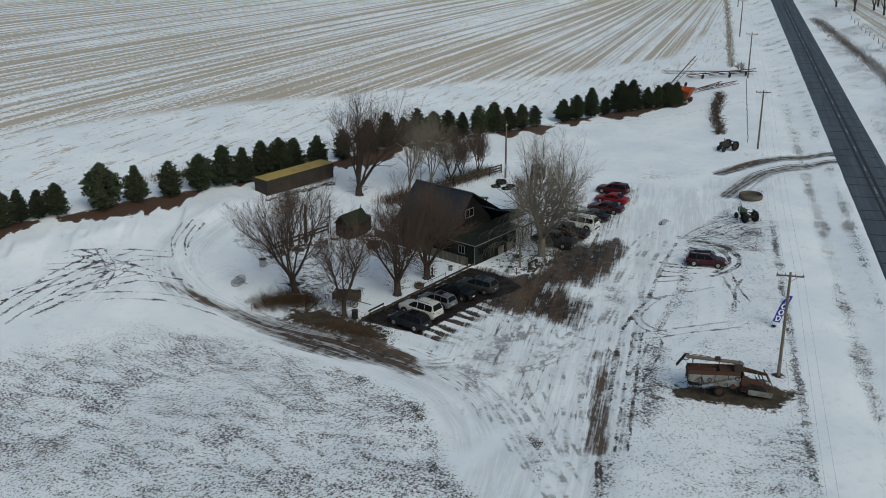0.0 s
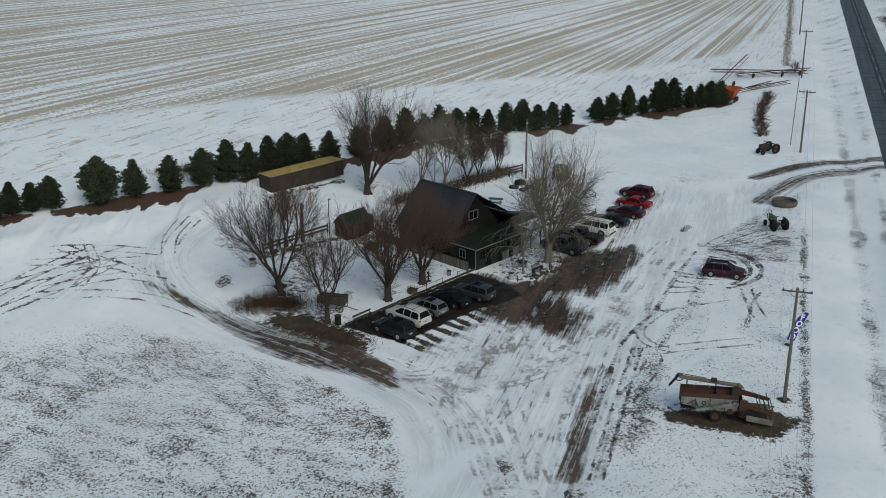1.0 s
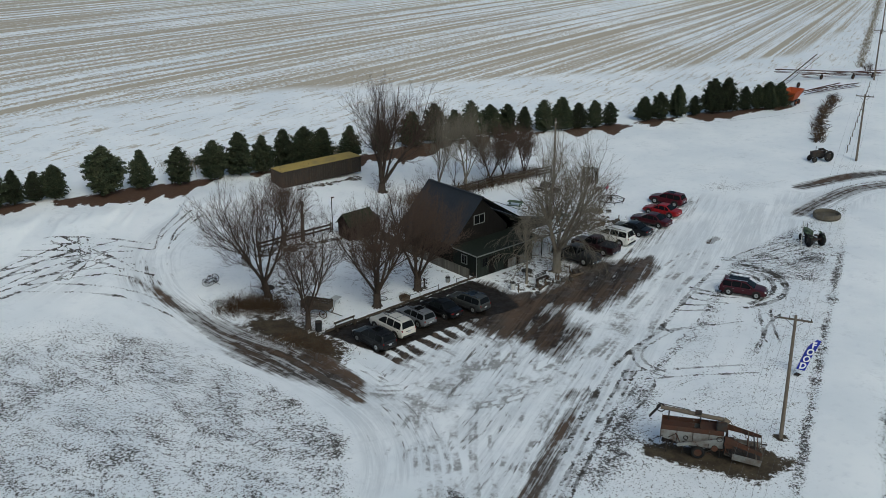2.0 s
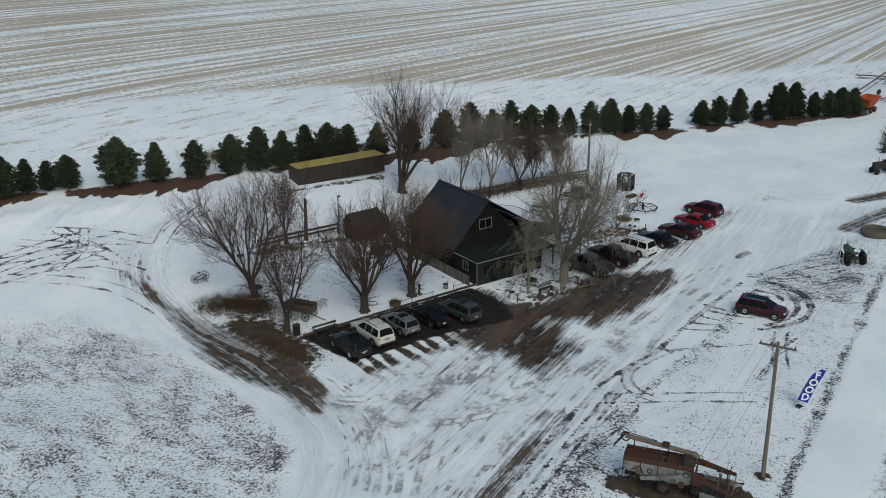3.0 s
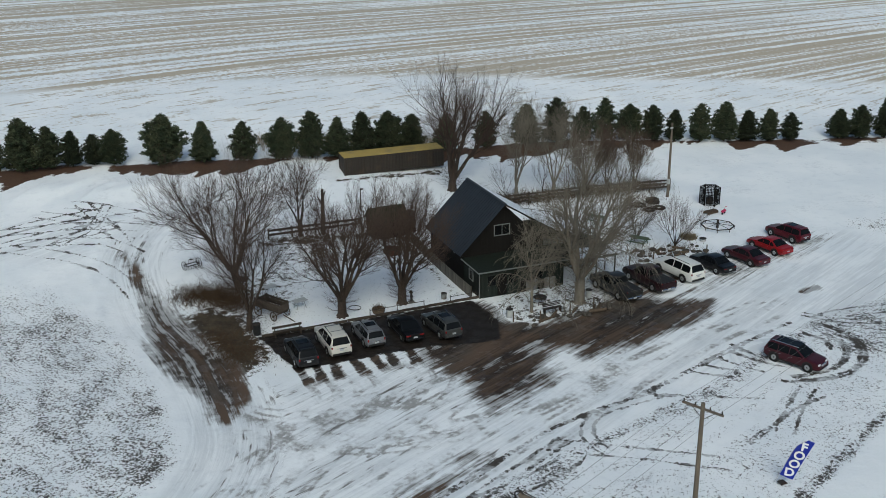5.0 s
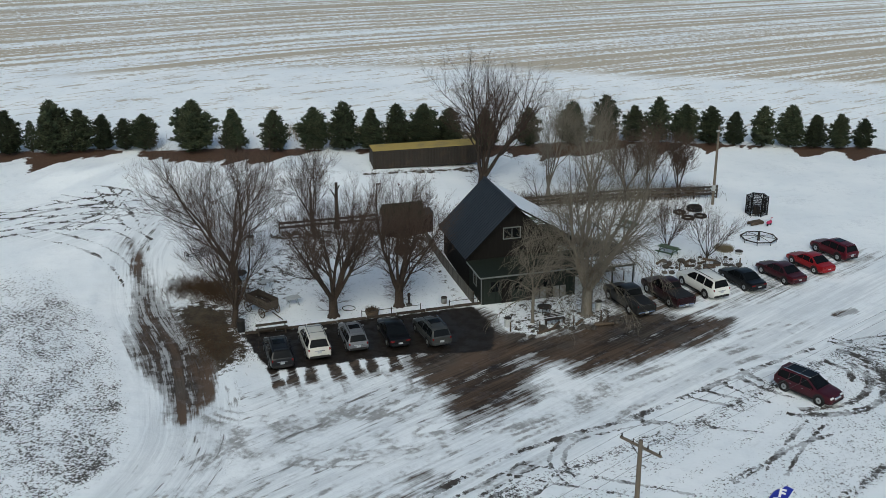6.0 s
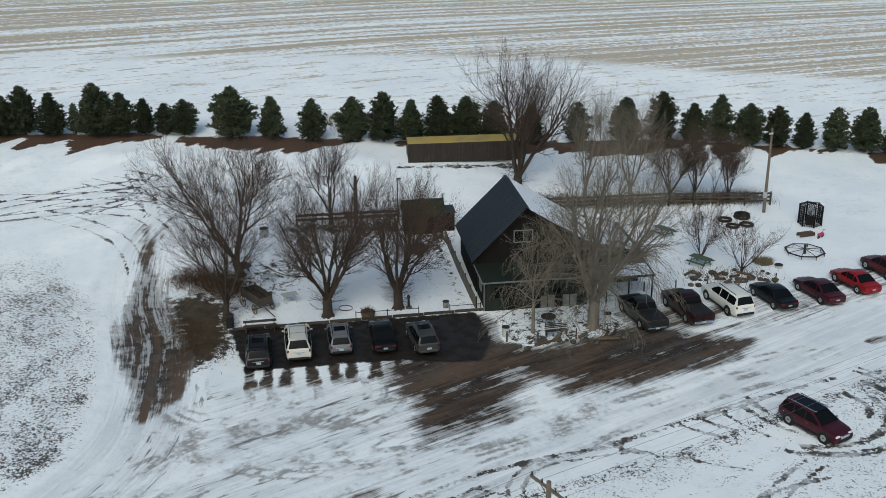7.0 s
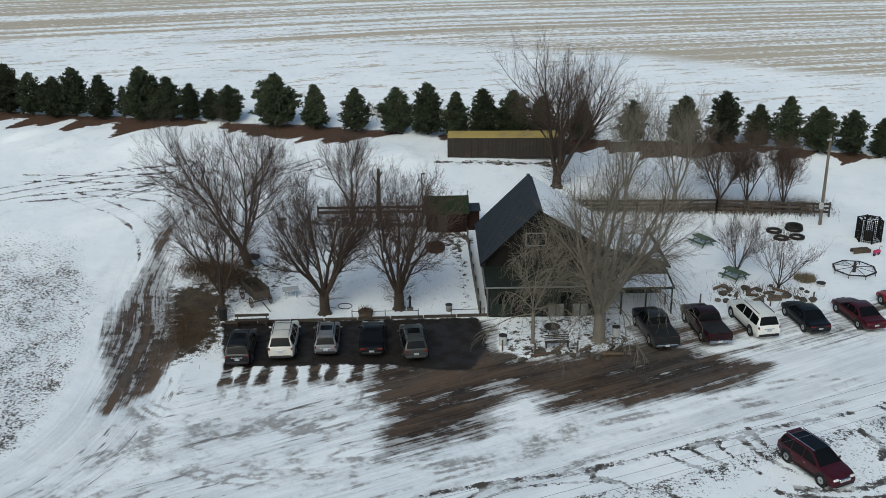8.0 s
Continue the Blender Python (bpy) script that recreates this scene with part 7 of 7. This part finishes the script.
    part("body", Shape().rbox((0, 0, 0.35), (0.8, 0.35, 0.3), 0.1), M_PINK, toy)
    part("handle", Shape().path([(0.25, 0, 0.45), (0.35, 0, 0.8), (0.35, -0.2, 0.82)], 0.03, 6), M_PINK, toy)
    part("wheel", Shape().ring((0.3, 0, 0.14), (0, 1, 0), 0.12, 0.05, 14, 6), M_TYRE, toy)
    part("wheel", Shape().ring((-0.3, 0, 0.14), (0, 1, 0), 0.12, 0.05, 14, 6), M_TYRE, toy)
    sl = thing("sled", at(33.9, 10.4, 10), "brown wooden sled box in the snow", "sled")
    part("deck", Shape().rbox((0, 0, 0.25), (1.6, 0.7, 0.12), 0.03), M_LOG, sl)
    part("runner", Shape().rbox((0, -0.3, 0.1), (1.7, 0.08, 0.22), 0.03), M_LOG, sl)
    part("runner", Shape().rbox((0, 0.3, 0.1), (1.7, 0.08, 0.22), 0.03), M_LOG, sl)

    # green picnic tables
    def picnic(x, y, turn, label):
        t = thing("picnic_table", at(x, y, turn), label, "picnic table")
        for k in range(4):
            part("top_board", Shape().rbox((0, -0.33 + k * 0.22, 0.74), (1.9, 0.2, 0.05), 0.01), M_GREEN, t)
        for s in (-1, 1):
            for k in range(2):
                part("seat_board", Shape().rbox((0, s * (0.72 + 0.15 * k), 0.43), (1.9, 0.14, 0.05), 0.01), M_GREEN, t)
            for x_ in (-0.7, 0.7):
                part("leg", Shape().tube((x_, s * 0.7, -0.05), (x_, s * 0.2, 0.72), 0.05, 0.05, 5), M_GREEN, t)
        for x_ in (-0.7, 0.7):
            part("crossbar", Shape().rbox((x_, 0, 0.39), (0.06, 1.7, 0.09), 0.01), M_GREEN, t)
    picnic(21.2, 5.0, -55, "faded green wooden picnic table tipped by the rock bed")
    picnic(20.4, 12.6, -60, "faded green picnic table half buried in snow")
    picnic(11.0, 15.5, 15, "faded green picnic table behind the house")

    # dead standing trunk by the fence
    d = thing("dead_trunk", at(-8.8, 18.0, 0, -0.1), "dead standing tree trunk with broken limbs by the fence", "dead tree")
    part("trunk", Shape().tube((0, 0, 0), (0.1, 0, 4.9), 0.26, 0.14, 8), M_BARK, d)
    part("limb", Shape().tube((0.05, 0, 3.2), (-0.45, 0.1, 4.2), 0.1, 0.06, 6), M_BARK, d)
    part("limb", Shape().tube((0.05, 0, 3.9), (0.45, 0.1, 4.6), 0.09, 0.05, 6), M_BARK, d)
    lp = thing("lamp_post", at(-4.7, 17.8, 0), "thin dark lamp post beside the shed", "lamp post")
    part("post", Shape().tube((0, 0, -0.1), (0, 0, 4.4), 0.06, 0.05, 8), M_DARKSTEEL, lp)
    part("lamp_head", Shape().rbox((0.15, 0, 4.4), (0.4, 0.15, 0.14), 0.03), M_DARKSTEEL, lp)


small_things()


def rubble(name, spots, label, sizes, seed, material, cat, group):
    rng = random.Random(seed)
    for (x, y) in spots:
        r = rng.uniform(*sizes)
        s = Shape()
        rows_ = []
        for i in range(5):
            ph = -1.2 + 2.4 * i / 4
            rows_.append([(math.cos(a * 1.047) * math.cos(ph) * r * rng.uniform(0.8, 1.2), math.sin(a * 1.047) * math.cos(ph) * r * rng.uniform(0.8, 1.2), r * 0.5 + math.sin(ph) * r * 0.6) for a in range(6)])
        s.loft(rows_)
        ob = new(name, s.mesh(name))
        ob.data.materials.append(material)
        ob.matrix_basis = at(x, y, rng.uniform(0, 360), -0.06)
        tagged(ob, label, cat, group)


def beds():
    rng = random.Random(8)
    front = [(1.6 + 8.8 * rng.random(), 0) for k in range(34)]
    front = [(x, -8.0 - 0.5 * math.sin(x) + rng.uniform(-0.5, 0.35)) for x, _ in front]
    rubble("rock", front, "rough grey-brown field stone edging the front bed", (0.10, 0.30), 21, M_STONE, "rock", "bed stones")
    back = [(18.6 + 7.8 * rng.random(), rng.uniform(0.2, 3.4)) for k in range(26)]
    rubble("rock", back, "rough dark field stone in the rock bed by the shrubs", (0.12, 0.36), 22, M_STONE, "rock", "bed stones")
    for k in range(16):
        x, y = (rng.uniform(18.8, 26), rng.uniform(0.4, 3.2)) if k < 9 else (rng.uniform(2, 10), rng.uniform(-8.6, -7.4))
        l_ = thing("log", at(x, y, rng.uniform(-50, 60), 0.1), "old dark log lying in the bed", "log", "bed logs")
        ln = rng.uniform(0.7, 1.7)
        part("stem", Shape().tube((-ln / 2, 0, 0), (ln / 2, 0.05, 0.06), 0.13, 0.10, 8), M_LOG, l_)
        part("cut_end", Shape().tube((ln / 2, 0.05, 0.06), (ln / 2 + 0.012, 0.05, 0.06), 0.09, 0.09, 8), M_POLE, l_)
    # short posts along the front of the row and the bed
    for x, y in ((1.0, -7.3), (3.3, -7.9), (6.4, -7.6), (9.0, -7.2), (14.4, 0.2), (17.2, 0.2), (20.2, 0.6), (22.6, -0.4), (26.2, 0.2)):
        s = Shape().tube((0, 0, -0.2), (0, 0, 0.85), 0.07, 0.06, 8)
        ob = new("bollard", s.mesh("bollard"))
        ob.data.materials.append(M_LOG)
        ob.matrix_basis = at(x, y)
        tagged(ob, "short dark wooden post at the edge of the bed", "post", "bed posts")


beds()


def blades(name, label, count, place, tall, material, seed, spread=0.25, width=0.02, kind="stuff", cat="grass"):
    """A stand of dead stems as real geometry."""
    rng = random.Random(seed)
    s = Shape()
    for k in range(count):
        x, y = place(rng)
        z = ground_z(x, y) - 0.04
        h_ = tall * rng.uniform(0.4, 1.2)
        dx, dy = rng.uniform(-spread, spread) * h_ * 2, rng.uniform(-spread, spread) * h_ * 2
        a = rng.uniform(0, 3.14)
        u, v = math.cos(a) * width, math.sin(a) * width
        s.add([(x - u, y - v, z), (x + u, y + v, z), (x + dx + u * 0.3, y + dy + v * 0.3, z + h_)], [(0, 1, 2)])
    me = bpy.data.meshes.new(name)
    me.from_pydata(s.v, [], s.f)
    me.materials.append(material)
    return tagged(new(name, me), label, cat, kind=kind)


def on_line(pts, half):
    def f(rng):
        k = rng.randrange(len(pts) - 1)
        t = rng.random()
        (ax, ay), (bx, by) = pts[k], pts[k + 1]
        return ax + (bx - ax) * t + rng.gauss(0, half), ay + (by - ay) * t + rng.gauss(0, half)
    return f


def in_spot(x, y, r):
    def f(rng):
        a, q = rng.random() * 6.283, r * math.sqrt(rng.random())
        return x + q * math.cos(a), y + q * math.sin(a)
    return f


blades("dead_shrubbery", "tangle of dead brown stems under the trees by the drive", 5200, on_line([(-24.4, 8.6), (-21.6, 7.6), (-20.2, 5.2)], 1.0), 0.7, M_BRUSH, 41, 0.7, 0.02, cat="shrubbery")
blades("dead_shrubbery", "flattened dead brown grass at the lot's corner", 3600, on_line([(-23.8, 0.0), (-22.4, -3), (-22.0, -6)], 1.1), 0.28, M_BRUSH, 42, 0.6, 0.025, cat="grass")
blades("dead_shrubbery", "dead brown undergrowth along the fence", 5600, on_line([(9, 21.0), (34, 21.2)], 0.9), 1.1, M_BRUSH, 43, 0.4, 0.02, cat="shrubbery")
blades("dead_shrubbery", "dead stems at the foot of the shrubs", 700, on_line([(19, 2.6), (26, 2.2)], 0.9), 0.45, M_BRUSH, 44, 0.4, 0.02, cat="shrubbery")
blades("dry_grass", "dry straw-coloured grass tufts by the shrubs", 900, in_spot(27.0, 4.6, 0.9), 0.55, M_DRYGRASS, 45, 0.4, 0.02)
blades("dry_grass", "tall dry grass north of the windbreak", 5000, on_line([(-10, 46.5), (4, 43), (14, 40.5)], 1.3), 0.9, M_DRYGRASS, 46, 0.3, 0.03)
blades("dry_grass", "strip of tan dry grass along the field edge", 2600, on_line([(139, 29.6), (190, 54), (260, 88)], 0.55), 0.5, M_DRYGRASS, 47, 0.5, 0.06)
blades("ditch_brush", "brown weeds in the ditch beyond the highway", 12000, on_line([(60, -48), (110, -22), (149, -3), (224, 42)], 1.1), 0.5, M_BRUSH, 48, 0.4, 0.06, cat="weeds")
blades("fence_weeds", "dead weeds along the old field fence", 700, on_line([(79, 3.5), (86, 8.5), (93, 11.5), (100, 15), (109, 18)], 0.5), 1.1, M_BRUSH, 49, 0.5, 0.05, cat="weeds")


def scrap_row():
    rng = random.Random(31)
    for k in range(13):
        t = k / 12
        x, y = 79.5 + 29 * t + rng.uniform(-0.6, 0.6), 4.6 + 13.4 * t + rng.uniform(-0.5, 0.5)
        p = thing("brush_pile", at(x, y, rng.uniform(0, 180)), "heap of dark dead branches in a row on the snow", "brush pile", "brush row")
        s = Shape()
        for j in range(26):
            a = rng.random() * 6.28
            q = Vector((rng.uniform(-0.9, 0.9), rng.uniform(-0.6, 0.6), rng.uniform(0.0, 0.5)))
            s.tube(q, q + Vector((math.cos(a), math.sin(a), rng.uniform(-0.1, 0.7))) * rng.uniform(0.5, 1.1), 0.05, 0.025, 4, caps=False)
        part("brush", s, M_DARKSTEEL if k % 3 == 0 else M_BRUSH, p)
        part("stump", Shape().tube((0, 0, -0.1), (0.1, 0, 0.5), 0.3, 0.22, 8), M_BARK, p)


scrap_row()


def irrigation():
    p = thing("pivot_wreck", at(118, 25.5, 0), "collapsed rusty irrigation pivot trusses on the snow", "irrigation pivot")
    rng = random.Random(17)

    def truss(a, b, r=0.10):
        a, b = Vector(a), Vector(b)
        t = part("truss", Shape().tube(a, b, r, r, 6), M_RUST, p)
        n_ = 7
        side = (b - a).cross(Vector((0, 0, 1))).normalized()
        for s in (-1, 1):
            lo_a, lo_b = a + side * s * 0.5 - Vector((0, 0, 0.5)), b + side * s * 0.5 - Vector((0, 0, 0.5))
            part("chord", Shape().tube(lo_a, lo_b, 0.05, 0.05, 5), M_RUST, t)
            for k in range(n_):
                part("web", Shape().tube(a.lerp(b, k / n_), lo_a.lerp(lo_b, (k + 0.5) / n_), 0.035, 0.035, 4), M_RUST, t)
    truss((-9.5, 4.0, 0.7), (12.0, 9.0, 3.2))
    truss((-4, 8.5, 2.3), (14, -4.0, 1.0))
    truss((0, 5, 1.2), (18, -3.0, 0.9))
    truss((-9, -2.5, 0.8), (3, -5.5, 0.8))
    truss((-13, -3.0, 1.1), (-2, -4.2, 1.3))
    for x, y in ((-6, 2), (4, 3), (9, -1), (13, -3)):
        w = part("wheel", Shape().ring((x, y, 0.5), (0, 1, 0.1), 0.42, 0.13, 16, 6), M_TYRE, p)
        part("rim", Shape().tube((x, y - 0.06, 0.5), (x, y + 0.06, 0.5), 0.28, 0.28, 12), M_RUST, w)


irrigation()


def grain_cart():
    c = thing("grain_cart", at(98.8, 20.8, 10), "faded orange grain cart beside the windbreak", "farm cart")
    top = [(-2.1, -1.3, 2.5), (2.1, -1.3, 2.5), (2.1, 1.3, 2.5), (-2.1, 1.3, 2.5)]
    low = [(-1.1, -0.6, 0.9), (1.1, -0.6, 0.9), (1.1, 0.6, 0.9), (-1.1, 0.6, 0.9)]
    part("hopper", Shape().loft([low, top], caps=False).loft([[(x, y, z - 0.02) for x, y, z in low], [(x * 0.96, y * 0.96, z) for x, y, z in top]], caps=False), M_ORANGE, c)
    part("bottom", Shape().rbox((0, 0, 0.9), (2.2, 1.2, 0.08), 0.02), M_ORANGE, c)
    for x, y, z, sx, sy in ((0, -1.3, 2.55, 4.3, 0.1), (0, 1.3, 2.55, 4.3, 0.1), (-2.1, 0, 2.55, 0.1, 2.5), (2.1, 0, 2.55, 0.1, 2.5)):
        part("top_rail", Shape().rbox((x, y, z), (sx, sy, 0.12), 0.02), M_ORANGE, c)
    part("frame", Shape().rbox((0, 0, 0.6), (4.0, 1.0, 0.14), 0.03), M_DARKSTEEL, c)
    for y in (-1.0, 1.0):
        for x in (-0.7, 0.7):
            w = part("wheel", Shape().ring((x, y, 0.5), (0, 1, 0), 0.38, 0.14, 16, 6), M_TYRE, c)
            part("rim", Shape().tube((x, y - 0.05, 0.5), (x, y + 0.05, 0.5), 0.26, 0.26, 12), M_ORANGE, w)
    for s in (-1, 1):
        part("leg", Shape().tube((s * 1.6, 0, 0.0), (s * 1.6, 0, 1.6), 0.08, 0.08, 6), M_ORANGE, c)


grain_cart()


def field_fence():
    f = thing("wire_fence", Matrix.Translation((0, 0, 0)), "old wire fence on thin wooden posts along the verge", "fence")
    prev = None
    for k in range(11):
        t = k / 10
        x, y = 76.5 + 46 * t, -2.4 + 21 * t
        z = ground_z(x, y)
        part("post", Shape().tube((x, y, z - 0.2), (x, y, z + 1.2), 0.07, 0.06, 6), M_POLE, f)
        if prev:
            for h_ in (0.5, 1.0):
                part("wire", Shape().tube((prev[0], prev[1], prev[2] + h_), (x, y, z + h_), 0.008, 0.008, 3), M_CABLE, f)
        prev = (x, y, z)
    g = thing("wire_fence", Matrix.Translation((0, 0, 0)), "wire fence on thin posts beyond the highway ditch", "fence")
    prev = None
    for k in range(22):
        t = k / 21
        x, y = 120 + 110 * t, -26 + 60 * t
        z = ground_z(x, y)
        part("post", Shape().tube((x, y, z - 0.2), (x, y, z + 1.3), 0.09, 0.07, 6), M_POLE, g)
        if prev:
            part("wire", Shape().tube((prev[0], prev[1], prev[2] + 1.0), (x, y, z + 1.0), 0.01, 0.01, 3), M_CABLE, g)
        prev = (x, y, z)


field_fence()
for k, (x, y) in enumerate([(250, 40), (256, 36), (247, 30), (258, 27), (266, 38), (252, 21), (262, 16), (270, 26), (256, 48)]):
    bare_tree(x, y, 9 + (k * 37 % 5), 60 + k, 5, 0.6, trunk_r=0.3, depth=3, label="dark bare tree of a wood far beyond the highway")
bare_tree(133.7, 25.0, 2.6, 80, 8, 0.7, trunk_r=0.08, fork=0.05, depth=3, label="dark leafless bush at the field corner", name="shrub")
for k in range(4):
    bare_tree(14 + k * 5.2, 22.2 + (k % 2) * 0.8, 5.0, 90 + k, 4, 0.6, trunk_r=0.07, fork=0.08, depth=2, label="thin leafless sapling along the fence", name="sapling")
